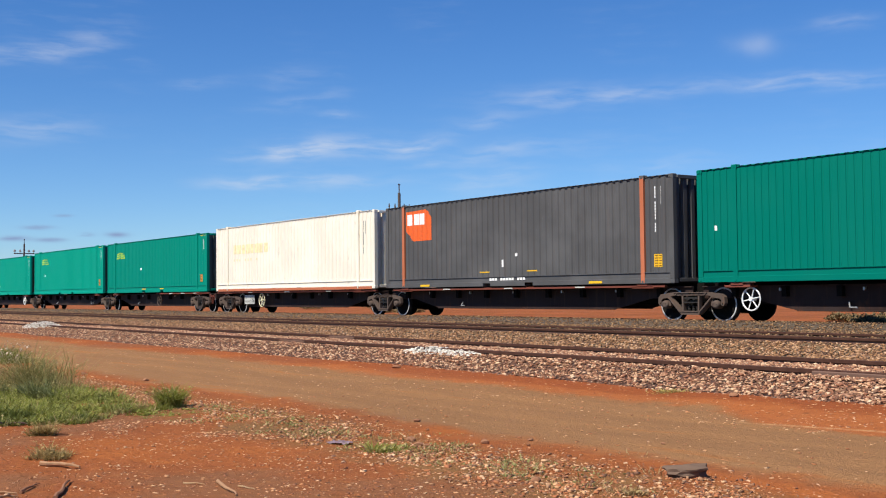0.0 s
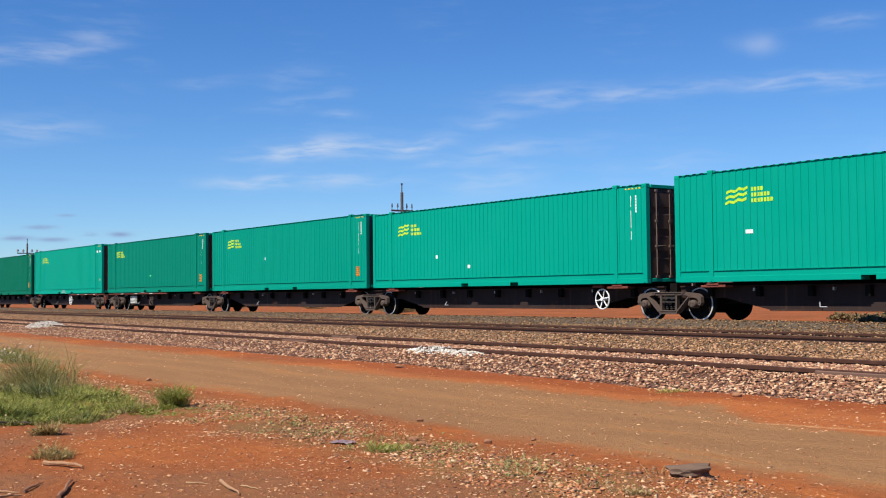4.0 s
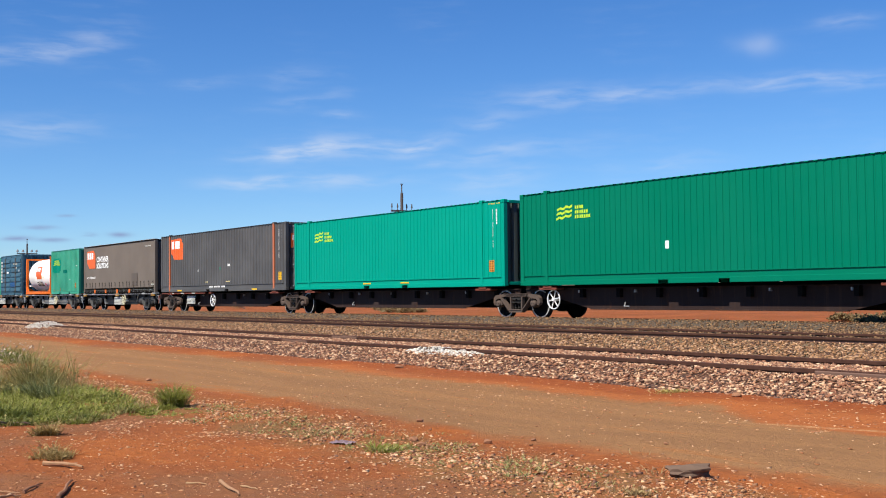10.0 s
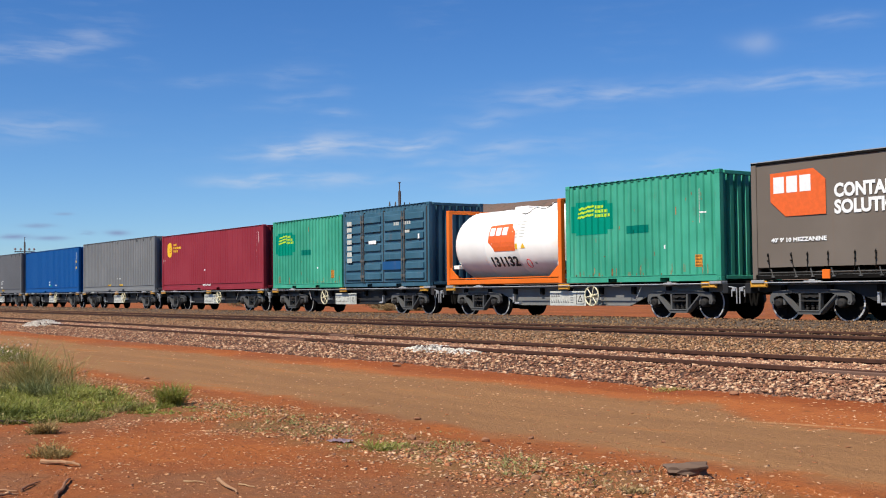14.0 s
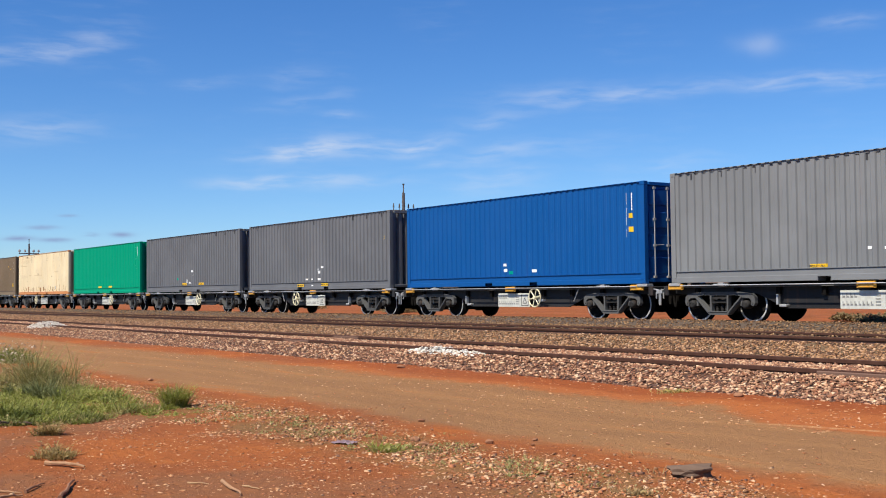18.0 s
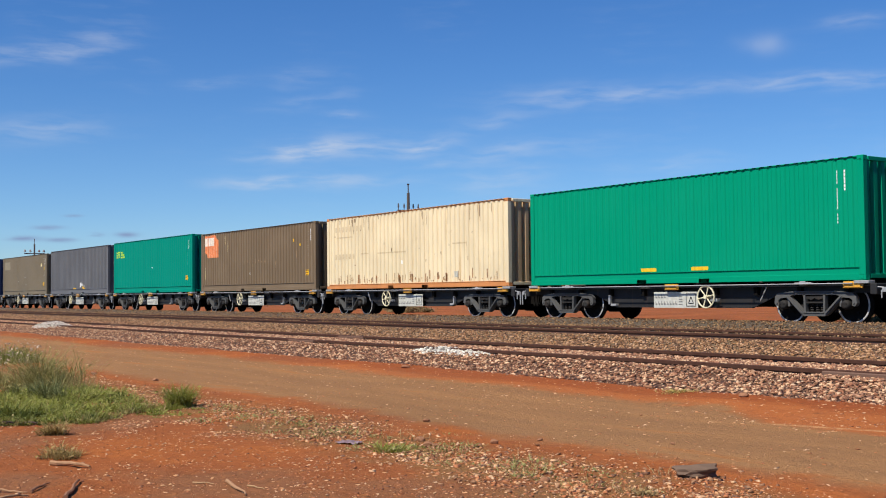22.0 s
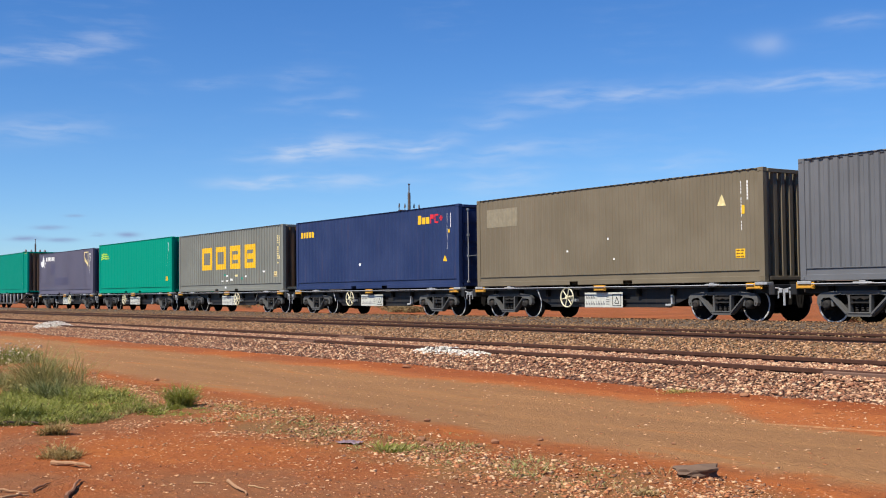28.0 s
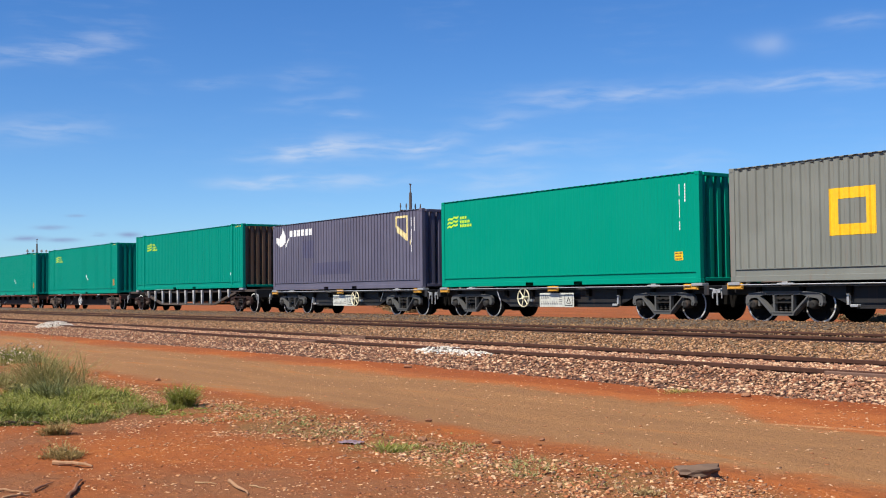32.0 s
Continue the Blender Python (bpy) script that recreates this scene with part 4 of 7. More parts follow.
c = charcoal48(26.79, "charcoal grey container with orange badge and bronze posts", [(0.2, 1.05, 0.18, 0.12, M_GREEN_L), (1.2, 1.2, 0.2, 0.1, M_WHITE), (-2.4, 1.0, 0.1, 0.1, M_WHITE), (-1.5, 0.45, 0.4, 0.035, M_FADED), (1.0, 0.45, 0.4, 0.035, M_FADED)], M_CHAR)
bm = bmesh.new()
box(bm, 7.291, 7.298, -0.95, -0.1, 1.85, 2.5)
part("end_badge", bm, M_ORANGE_LOGO, c, "orange badge on the end wall")
bm = bmesh.new()
for i in range(3):
    box(bm, 7.298, 7.303, -0.88 + 0.25 * i, -0.68 + 0.25 * i, 2.18, 2.42)
part("badge_blocks", bm, M_WHITE, c)


def curtain_container(x):
    """A curtain-sided container: vinyl curtain, top rail, straps with buckles, mesh of rave hooks along the bottom."""
    L, H = S40 + 0.1, 2.94
    c = thing("curtain_container", "brown vinyl curtain-sided container with orange badge and white words", "container", "containers on the train")
    bm = bmesh.new()
    n = 60
    cols = []
    for i in range(n + 1):
        xx = -L / 2 + 0.14 + (L - 0.28) * i / n
        cols.append([bm.verts.new((xx, -HALF + 0.03 + 0.006 * math.sin(i * 0.9) * (1 - k / 8) + 0.003 * math.sin(i * 2.3 + k), 0.30 + (H - 0.37) * k / 8)) for k in range(9)])
    for a, b in zip(cols, cols[1:]):
        for k in range(8):
            bm.faces.new((a[k], b[k], b[k + 1], a[k + 1])).smooth = True
    part("curtain", bm, M_TARP, c, "brown vinyl curtain")
    bm = bmesh.new()
    box(bm, -L / 2 + 0.14, L / 2 - 0.14, HALF - 0.05, HALF - 0.02, 0.2, H - 0.1)
    part("curtain", bm, M_TARP, c)
    for s in (-1, 1):
        bm = bmesh.new()
        box(bm, -L / 2, L / 2, s * (HALF - 0.05) - 0.05, s * (HALF - 0.05) + 0.05, H - 0.075, H, 0.01)
        part("top_rail", bm, M_DARK, c)
        bm = bmesh.new()
        box(bm, -L / 2 + 0.1, L / 2 - 0.1, s * (HALF - 0.05) - 0.05, s * (HALF - 0.05) + 0.05, 0.0, 0.13, 0.01)
        part("bottom_rail", bm, M_DARK, c)
        for sx in (-1, 1):
            bm = bmesh.new()
            box(bm, sx * (L / 2 - 0.08) - 0.08, sx * (L / 2 - 0.08) + 0.08, s * (HALF - 0.08) - 0.08, s * (HALF - 0.08) + 0.08, 0, H, 0.01)
            part("corner_post", bm, M_TARP, c)
    bm = bmesh.new()
    box(bm, -L / 2 + 0.02, L / 2 - 0.02, -HALF + 0.02, HALF - 0.02, H - 0.06, H - 0.02)
    part("roof", bm, M_DARK, c)
    for sx in (-1, 1):
        bm = bmesh.new()
        box(bm, sx * (L / 2 - 0.07) - 0.02, sx * (L / 2 - 0.07) + 0.02, -HALF + 0.16, HALF - 0.16, 0.1, H - 0.1)
        if sx > 0:
            for k in range(4):
                box(bm, L / 2 - 0.06, L / 2 - 0.02, -1.0 + 0.5 * k, -0.9 + 0.5 * k, 0.15, H - 0.2)
        part("end_wall", bm, M_CHAR, c)
    bm = bmesh.new()
    box(bm, -L / 2 + 0.05, L / 2 - 0.05, -HALF + 0.1, HALF - 0.1, 0.1, 0.16)
    part("floor_frame", bm, M_DARK, c)
    rng = random.Random(13)
    for i in range(20):
        xx = -5.6 + 11.3 * i / 19 + rng.uniform(-0.12, 0.12)
        bm = bmesh.new()
        lean = rng.uniform(-0.02, 0.05)
        bar_xz(bm, (xx, 0.66), (xx + lean, 0.42), 0.018, -HALF + 0.0, -HALF + 0.012)
        bar_xz(bm, (xx + lean, 0.42), (xx + 2.2 * lean, 0.10), 0.012, -HALF + 0.0, -HALF + 0.010)
        box(bm, xx - 0.018, xx + 0.018, -HALF - 0.012, -HALF + 0.01, 0.56, 0.63)
        box(bm, xx - 0.02, xx + 0.02, -HALF - 0.010, -HALF + 0.01, 0.44, 0.48)
        part("strap", bm, M_DARK, c, "black strap with buckle")
        bm = bmesh.new()
        bar_xz(bm, (xx + 0.10, 0.26), (xx + 0.16, 0.08), 0.022, -HALF - 0.02, -HALF - 0.008)
        box(bm, xx + 0.12, xx + 0.21, -HALF - 0.026, -HALF - 0.006, 0.05, 0.08)
        part("rave_hook", bm, M_EDGE_GREY, c, "dull metal curtain hook")
    bm = bmesh.new()
    box(bm, -5.95, 5.95, -HALF - 0.008, -HALF + 0.004, 0.165, 0.182)
    box(bm, -5.95, 5.95, -HALF - 0.006, -HALF + 0.004, 0.10, 0.108)
    part("hook_rail", bm, M_EDGE_GREY, c, "dull metal hook rail")
    bm = bmesh.new()
    box(bm, -L / 2, L / 2, -HALF - 0.004, -HALF + 0.02, H - 0.012, H + 0.008)
    part("roof_edge", bm, M_GALV, c, "bright roof edge strip")
    for xx in (-3.95, -1.95, 0.1, 2.15):
        bm = bmesh.new()
        box(bm, xx - 0.11, xx + 0.11, -HALF - 0.03, -HALF + 0.02, 0.0, 0.22, 0.01)
        part("orange_bracket", bm, M_ORANGE, c)
    w = [(-7, 0.0), (7, 0.0)]
    yb = -HALF + 0.015
    block_logo(c, w, -5.55, 1.54, 1.0, yb)
    lettering(c, "40' 9' 10 MEZZANINE", -5.55, 0.92, 0.10, M_WHITE, 1.62, yb - 0.004)
    decal(c, "patch", w, [rect(2.45, 3.42, 0.40, 1.12)], paint("patch_dark_vinyl", (0.115, 0.093, 0.075), 0.3), "dark repair patch", yb)
    decal(c, "code_mark", w, [rect(5.55 + 0.1 * i, 5.63 + 0.1 * i, 0.40, 0.5) for i in range(4)] + [rect(4.6 + 0.1 * i, 4.67 + 0.1 * i, 2.55, 2.62) for i in range(9)], M_PLATE, "", yb)
    lettering(c, "CONTAINER", -3.70, 1.93, 0.31, M_WHITE, 2.18, yb - 0.004)
    lettering(c, "SOLUTIONS", -3.70, 1.54, 0.31, M_WHITE, 2.18, yb - 0.004)
    TRAIN.append((c, x, 1.04))


def lettering(parent, text, x, z, size, mat, width, y):
    """Words on the wall facing the road, in the built-in font."""
    cu = bpy.data.curves.new("lettering", "FONT")
    cu.body, cu.size, cu.offset, cu.resolution_u = text, size * 1.38, size * 0.062, 3
    ob = bpy.data.objects.new("lettering", cu)
    scene.collection.objects.link(ob)
    me = bpy.data.meshes.new_from_object(ob.evaluated_get(bpy.context.evaluated_depsgraph_get()))
    bpy.data.objects.remove(ob)
    bpy.data.curves.remove(cu)
    xs = [v.co.x for v in me.vertices]
    k = width / (max(xs) - min(xs))
    me.transform(Matrix(((k, 0, 0, x - min(xs) * k), (0, 0, 0, y), (0, 1, 0, z), (0, 0, 0, 1))))
    me.materials.append(mat)
    return piece("lettering", me, parent, "white lettering")


curtain_container(12.42)
bm = bmesh.new()
box(bm, 6.150, 6.158, -0.55, 0.2, 1.9, 2.5)
part("end_badge", bm, M_ORANGE_LOGO, TRAIN[-1][0], "orange badge on the end wall")
for i in range(3):
    bm = bmesh.new()
    box(bm, 6.158, 6.164, -0.48 + 0.22 * i, -0.31 + 0.22 * i, 2.2, 2.42)
    part("logo_block", bm, M_WHITE, TRAIN[-1][0], "white block")


def green20(x, label, spots=()):
    c, w = container(label, x, S20, 2.92, M_GREEN_W, 0.278, 0.048, tall=0.17, notches=((-1.2, -0.85), (0.85, 1.2)))
    decal(c, "fresh_paint", w, [rect(-2.80, -2.6, 1.50, 2.30), rect(-2.6, -1.25, 1.42, 2.40), rect(-1.25, -1.05, 1.55, 2.30)], M_GREEN_T, "fresher green paint patch")
    decal(c, "fresh_paint", w, [rect(-0.50, 0.42, 1.38, 1.60)], M_GREEN_S, "darker green paint patch")
    wavy_logo(c, w, -2.5, 1.90, 0.90, y=-HALF + 0.022)
    decal(c, "code_mark", w, [rect(2.25, 2.3, 2.4 - 0.085 * i, 2.46 - 0.085 * i) for i in range(11)], M_PLATE)
    label_plate(c, w, 2.12, 0.38, 0.3, 0.36)
    rng = random.Random(int(x))
    q = []
    for _ in range(46):
        xx, k = rng.uniform(-2.8, 2.75), rng.random() ** 2
        zz = rng.choice((0.19, 0.19, 0.25, rng.uniform(0.4, 2.4)))
        q.append(rect(xx, xx + rng.uniform(0.012, 0.035), zz, zz + 0.03 + 0.25 * k))
    decal(c, "rust_staining", w, q, M_RUSTMARK, "rust streaks and chips")
    stickers(c, w, spots)


green20(2.22, "weathered short green container with yellow wavy logo", [(1.0, 0.9, 0.05, 0.1, M_WHITE), (2.3, 1.8, 0.2, 0.04, M_WHITE)])
green20(-17.38, "weathered short green container with fresh paint patches", [(0.9, 0.78, 0.14, 0.08, M_WHITE)])


def tank(x):
    """A white tank in an orange frame."""
    L, H = S20, 2.59
    c = thing("tank_container", "white tank in an orange steel frame with orange badge", "tank container", "containers on the train")
    bm = bmesh.new()
    r = 1.175
    prof = [(0.0001, -2.92), (0.5, -2.89), (0.88, -2.80), (1.08, -2.66), (r, -2.42), (r, -0.9), (r + 0.012, -0.88), (r + 0.012, -0.83), (r, -0.81),
            (r, 0.81), (r + 0.012, 0.83), (r + 0.012, 0.88), (r, 0.9), (r, 2.42), (1.08, 2.66), (0.88, 2.80), (0.5, 2.89), (0.0001, 2.92)]
    lathe(bm, prof, 40, "x", (0, 0, 1.34))
    part("tank_shell", bm, M_TANK, c, "white insulated tank shell")
    for sx in (-1, 1):
        for sy in (-1, 1):
            bm = bmesh.new()
            box(bm, sx * (L / 2 - 0.08) - 0.08, sx * (L / 2 - 0.08) + 0.08, sy * (HALF - 0.08) - 0.08, sy * (HALF - 0.08) + 0.08, 0, H, 0.012)
            part("corner_post", bm, M_ORANGE, c)
            bm = bmesh.new()
            bar_yz = [(sx * (L / 2 - 0.10), sy * 1.10, 0.42), (sx * (L / 2 - 0.10), sy * 0.45, 0.12)]
            rod(bm, bar_yz[0], bar_yz[1], 0.05, 8)
            part("brace", bm, M_ORANGE, c)
            bm = bmesh.new()
            slab_xz(bm, [(sx * (L / 2 - 0.14), 0.14), (sx * (L / 2 - 0.75), 0.14), (sx * (L / 2 - 0.14), 0.62)], sy * (HALF - 0.06) - 0.02, sy * (HALF - 0.06) + 0.02)
            part("gusset", bm, M_ORANGE, c)
        for z in (0.06, H - 0.06):
            bm = bmesh.new()
            box(bm, sx * (L / 2 - 0.08) - 0.06, sx * (L / 2 - 0.08) + 0.06, -HALF + 0.1, HALF - 0.1, z - 0.06, z + 0.06, 0.01)
            part("end_rail", bm, M_ORANGE, c)
    for sy in (-1, 1):
        bm = bmesh.new()
        box(bm, -L / 2 + 0.16, L / 2 - 0.16, sy * (HALF - 0.06) - 0.06, sy * (HALF - 0.06) + 0.06, 0.02, 0.17, 0.01)
        box(bm, -L / 2 + 0.16, L / 2 - 0.16, sy * (HALF - 0.06) - 0.07, sy * (HALF - 0.06) + 0.02, 0.20, 0.235)
        part("bottom_rail", bm, M_ORANGE, c)
    bm = bmesh.new()
    box(bm, -1.0, 1.3, -0.35, 0.35, 2.40, 2.48, 0.01)
    box(bm, -0.35, 0.35, -0.3, 0.3, 2.44, 2.58, 0.02)
    box(bm, 1.9, 2.85, -0.6, 0.5, 2.20, 2.56, 0.02)
    part("top_walkway", bm, M_TANK, c, "white walkway and spill box")
    bm = bmesh.new()
    for sx in (-1, 1):
        box(bm, sx * 2.75 - 0.16, sx * 2.75 + 0.16, -1.0, -0.8, 0.55, 0.68, 0.01)
    part("valve_box", bm, M_TANK, c)

    def skin(name, quads, mat, label=""):
        bm = bmesh.new()
        for x0, x1, b0, t0, b1, t1 in quads:
            prev = None
            for i in range(7):
                k = i / 6
                cols = []
                for xx, b, t in ((x0, b0, t0), (x1, b1, t1)):
                    z = b + (t - b) * k
                    cols.append(bm.verts.new((xx, -math.sqrt((r + (0.012 if name == "logo_block" else 0.006)) ** 2 - (z - 1.34) ** 2), z)))
                if prev:
                    bm.faces.new((prev[0], prev[1], cols[1], cols[0]))
                prev = cols
        part(name, bm, mat, c, label)

    skin("logo_badge", [(-0.70, -0.38, 1.40, 1.93, 1.08, 1.95), (-0.38, 0.42, 1.08, 1.95, 1.08, 1.97), (0.42, 0.70, 1.08, 1.97, 1.08, 1.66)], M_ORANGE_LOGO, "orange badge")
    for i in range(3):
        skin("logo_block", [rect(-0.64 + 0.33 * i, -0.38 + 0.33 * i, 1.60, 1.86)], M_WHITE, "white block")
    for text, xx, wide in (("131", -0.66, 0.58), ("132", 0.05, 0.70)):
        ob = tagged(lettering(c, text, xx, 0.60, 0.30, M_INK, wide, 0.0), "black number on the tank")
        for v in ob.data.vertices:
            v.co.y = -math.sqrt((r + 0.014) ** 2 - (v.co.z - 1.34) ** 2)
    bm = bmesh.new()
    for i in range(16):
        a0, a1 = 2 * math.pi * i / 16, 2 * math.pi * (i + 1) / 16
        p, q = ((1.22 + 0.11 * math.cos(a_), 0.66 + 0.13 * math.sin(a_)) for a_ in (a0, a1))
        rod(bm, (p[0], -math.sqrt((r + 0.01) ** 2 - (p[1] - 1.34) ** 2), p[1]), (q[0], -math.sqrt((r + 0.01) ** 2 - (q[1] - 1.34) ** 2), q[1]), 0.012, 5)
    part("round_sign", bm, M_RED, c, "small red ring sign")
    bm = bmesh.new()
    pts = [(0.6 + 0.09 * k, -0.75 + 0.02 * math.sin(k * 1.7), 2.30 - 0.05 * math.sin(k * 0.6) + 0.01 * k) for k in range(26)]
    for p, q in zip(pts, pts[1:]):
        rod(bm, p, q, 0.012, 5)
    part("earth_cable", bm, M_INK, c, "thin black cable along the tank top")
    skin("note_lettering", [rect(0.72, 1.15, 2.0 - 0.1 * i, 2.03 - 0.1 * i) for i in range(6)], M_PLATE)
    skin("hazard_label", [rect(0.72, 0.85, 1.12, 1.3), (0.98, 1.1, 1.14, 1.14, 1.14, 1.32), (1.1, 1.22, 1.14, 1.32, 1.14, 1.14)], M_AMBER, "amber warning label")
    skin("valve_label", [rect(1.5, 1.6, 0.62, 0.70)], M_PLATE)
    TRAIN.append((c, x, 1.04))


tank(-4.06)


def blue_sider(x):
    """A side-opening container: four ribbed doors on the long side."""
    c, w = container("worn steel blue side-opening container with ribbed doors", x, S20, 3.0, M_BLUE_D, 0.278, 0.03, tall=0.17, notches=((-1.2, -0.85), (0.85, 1.2)))
    bm = bmesh.new()
    box(bm, -0.585, 0.585, -0.055, 0.01, -0.115, 0.115, 0.012)
    rib = finish("rib", bm, M_BLUE_D)
    for i in range(4):
        x0 = -2.86 + 1.44 * i
        bm = bmesh.new()
        y0 = -HALF - 0.03
        box(bm, x0 + 0.035, x0 + 1.405, y0, y0 + 0.05, 0.17, 2.80, 0.008)
        d = part("door", bm, M_BLUE_D, c, "ribbed blue side door")
        for k in range(7):
            piece("rib", rib, d, m=pose(x0 + 0.715, y0, 0.385 + 0.36 * k))
        bm = bmesh.new()
        xr = x0 + (1.36 if i % 2 == 0 else 0.06)
        rod(bm, (xr, y0 - 0.06, 0.2), (xr, y0 - 0.06, 2.76), 0.022, 8)
        for z in (0.4, 1.0, 1.9, 2.5):
            box(bm, xr - 0.06, xr + 0.06, y0 - 0.075, y0 + 0.01, z - 0.05, z + 0.05)
        part("lock_rod", bm, M_EDGE_GREY, d, "dull metal lock rod")
    for i in range(5):
        bm = bmesh.new()
        xx = -2.86 + 1.44 * i
        box(bm, xx - 0.03, xx + 0.03, -HALF - 0.012, -HALF + 0.03, 0.14, 2.86)
        part("door_gap", bm, M_TAB, c, "dark door joint")
    flat_w = [(-7, 0.0), (7, 0.0)]
    yb = -HALF - 0.088
    decal(c, "worn_lettering", flat_w, [rect(-2.58, -2.22, 0.95 + 0.24 * i, 1.12 + 0.24 * i) for i in range(7)], M_PLATE, "worn white lettering down the door", yb)
    decal(c, "code_mark", flat_w, [rect(0.85 + 0.13 * i, 0.93 + 0.13 * i, 2.25, 2.37) for i in range(9) if i not in (3, 4)] + [rect(1.6, 1.9, 1.95, 2.05)], M_PLATE, "", yb)
    decal(c, "sticker", flat_w, [rect(-0.95, -0.4, 1.62, 1.75), rect(2.45, 2.55, 1.7, 1.88)], M_WHITE, "white sticker", yb)
    decal(c, "repaint", flat_w, [rect(0.05, 1.3, 0.62, 0.93)], M_BLUE_R, "brighter blue repainted panel", yb)


blue_sider(-11.18)


def box40(x, mat, label, door=None, high=2.896, depth=0.042, spots=(), marks=True, lab=True, tall=0.30, lab_mat=None, pitch=0.278, end_mat=None, rail_mat=None):
    c, w = container(label, x, S40, high, mat, pitch, depth, door, tall=tall, end_mat=end_mat, rail_mat=rail_mat)
    if marks:
        id_marks(c, w, high, 5.33)
    if lab:
        label_plate(c, w, 5.15, 0.62, 0.36, 0.26, lab_mat or M_AMBER)
    stickers(c, w, spots)
    return c, w


W_, G_, Y_ = M_WHITE, M_GREEN_B, M_AMBER


def tar_tabs(made, high, xs):
    """Black tar runs below the roof, and the words on the two amber pocket labels."""
    for x in xs:
        decal(made[0], "tar_tab", made[1], [rect(x, x + 0.06, high - 0.24, high - 0.07)], M_TAB, "black tar run below the roof edge")
    return made


def amber_words(made, spots):
    for x, z, wid in spots:
        tagged(lettering(made[0], "EMPTY LIFT ONLY", x + 0.03, z + 0.03, 0.045, M_INK, wid - 0.06, -HALF - 0.008), "black lettering")


c, w = box40(-27.46, M_MAROON, "maroon container with round yellow emblem", depth=0.02, lab=False, spots=[(-0.6, 0.95, 0.2, 0.07, W_), (-5.95, 1.47, 0.1, 0.16, M_PLATE), (-5.63, 1.54, 0.04, 0.07, W_)])
decal(c, "emblem", w, [(-5.43 + 0.70 * a, -5.43 + 0.70 * b, 2.12 - 0.40 * p, 2.12 + 0.40 * p, 2.12 - 0.40 * q, 2.12 + 0.40 * q) for a, b, p, q in ((0, 0.12, 0.25, 0.65), (0.12, 0.3, 0.65, 0.92), (0.3, 0.5, 0.92, 1), (0.5, 0.7, 1, 0.92), (0.7, 0.88, 0.92, 0.65), (0.88, 1, 0.65, 0.25))], M_AMBER, "round yellow emblem")
decal(c, "emblem_striping", w, [(-5.12, -4.86, 1.90 + 0.1 * i, 1.93 + 0.1 * i, 2.05 + 0.1 * i, 2.08 + 0.1 * i) for i in range(3)], M_MAROON, "thin maroon strokes", y=-HALF + 0.024)
decal(c, "logo_bar", w, [rect(-4.6 + 0.094 * i, -4.525 + 0.094 * i, z, z + 0.11) for z, n in ((2.32, 5), (2.15, 11), (1.98, 7)) for i in range(n)], M_AMBER, "short yellow bars")
lettering(c, "EMPTY LIFT ONLY", -0.65, 0.19, 0.085, M_WHITE, 1.0, -HALF - 0.005)
amber_words(tar_tabs(box40(-40.76, M_GREY, "mid grey corrugated container with white stickers", high=2.99, marks=False, lab=False, spots=[(0.0, 0.70, 0.1, 0.07, W_), (0.46, 0.69, 0.1, 0.06, W_), (5.88, 0.68, 0.14, 0.09, W_), (-1.6, 0.30, 0.5, 0.1, Y_), (0.5, 0.30, 0.5, 0.1, Y_), (5.58, 1.88, 0.07, 0.12, Y_)]), 2.99, (-5.36, -4.34, -3.22, 0.0, 3.26, 4.34, 5.44)), [(-1.6, 0.30, 0.5), (0.5, 0.30, 0.5)])
box40(-53.95, M_BLUE, "bright blue container with blue rodded doors", door=M_BLUE, depth=0.03, lab=False, spots=[(-0.38, 0.64, 0.12, 0.09, W_), (-0.36, 0.46, 0.14, 0.1, W_), (-0.08, 0.38, 0.16, 0.1, G_), (1.08, 0.42, 0.24, 0.09, W_), (5.45, 1.48, 0.16, 0.15, Y_), (5.46, 1.88, 0.12, 0.14, Y_)])
amber_words(tar_tabs(box40(-67.33, M_GREY_D, "slate grey corrugated container with white scraps", high=2.95, marks=False, lab=False, spots=[(0.65, 0.88, 0.18, 0.08, W_), (0.42, 0.78, 0.05, 0.09, W_), (0.44, 0.66, 0.12, 0.11, W_), (0.4, 0.38, 0.18, 0.09, W_), (-0.16, 0.40, 0.14, 0.06, W_), (-0.64, 0.40, 0.12, 0.06, W_), (-0.1, 0.14, 0.16, 0.05, W_), (-1.35, 0.13, 0.6, 0.1, Y_), (0.75, 0.15, 0.6, 0.1, Y_), (5.6, 1.85, 0.07, 0.14, Y_)]), 2.95, (-5.36, -4.34, -3.22, 0.0, 3.26, 4.34, 5.44)), [(-1.35, 0.13, 0.6), (0.75, 0.15, 0.6)])
amber_words(tar_tabs(box40(-80.59, M_GREY_D, "slate grey corrugated container with teal sticker", high=2.94, marks=False, lab=False, spots=[(-1.7, 0.62, 0.18, 0.12, G_), (-0.4, 0.45, 0.1, 0.18, W_), (0.2, 1.0, 0.16, 0.1, W_), (0.35, 0.78, 0.1, 0.1, W_), (-0.1, 0.42, 0.2, 0.06, W_), (-1.0, 0.33, 0.6, 0.12, Y_), (1.1, 0.33, 0.6, 0.12, Y_)]), 2.94, (-5.36, -4.34, -3.22, 0.0, 3.26, 4.34, 5.44)), [(-1.0, 0.33, 0.6), (1.1, 0.33, 0.6)])
box40(-93.83, M_GREEN_L, "plain green corrugated container", depth=0.026, lab=False, spots=[(-1.2, 0.33, 0.6, 0.1, Y_), (0.7, 0.33, 0.6, 0.1, Y_)])
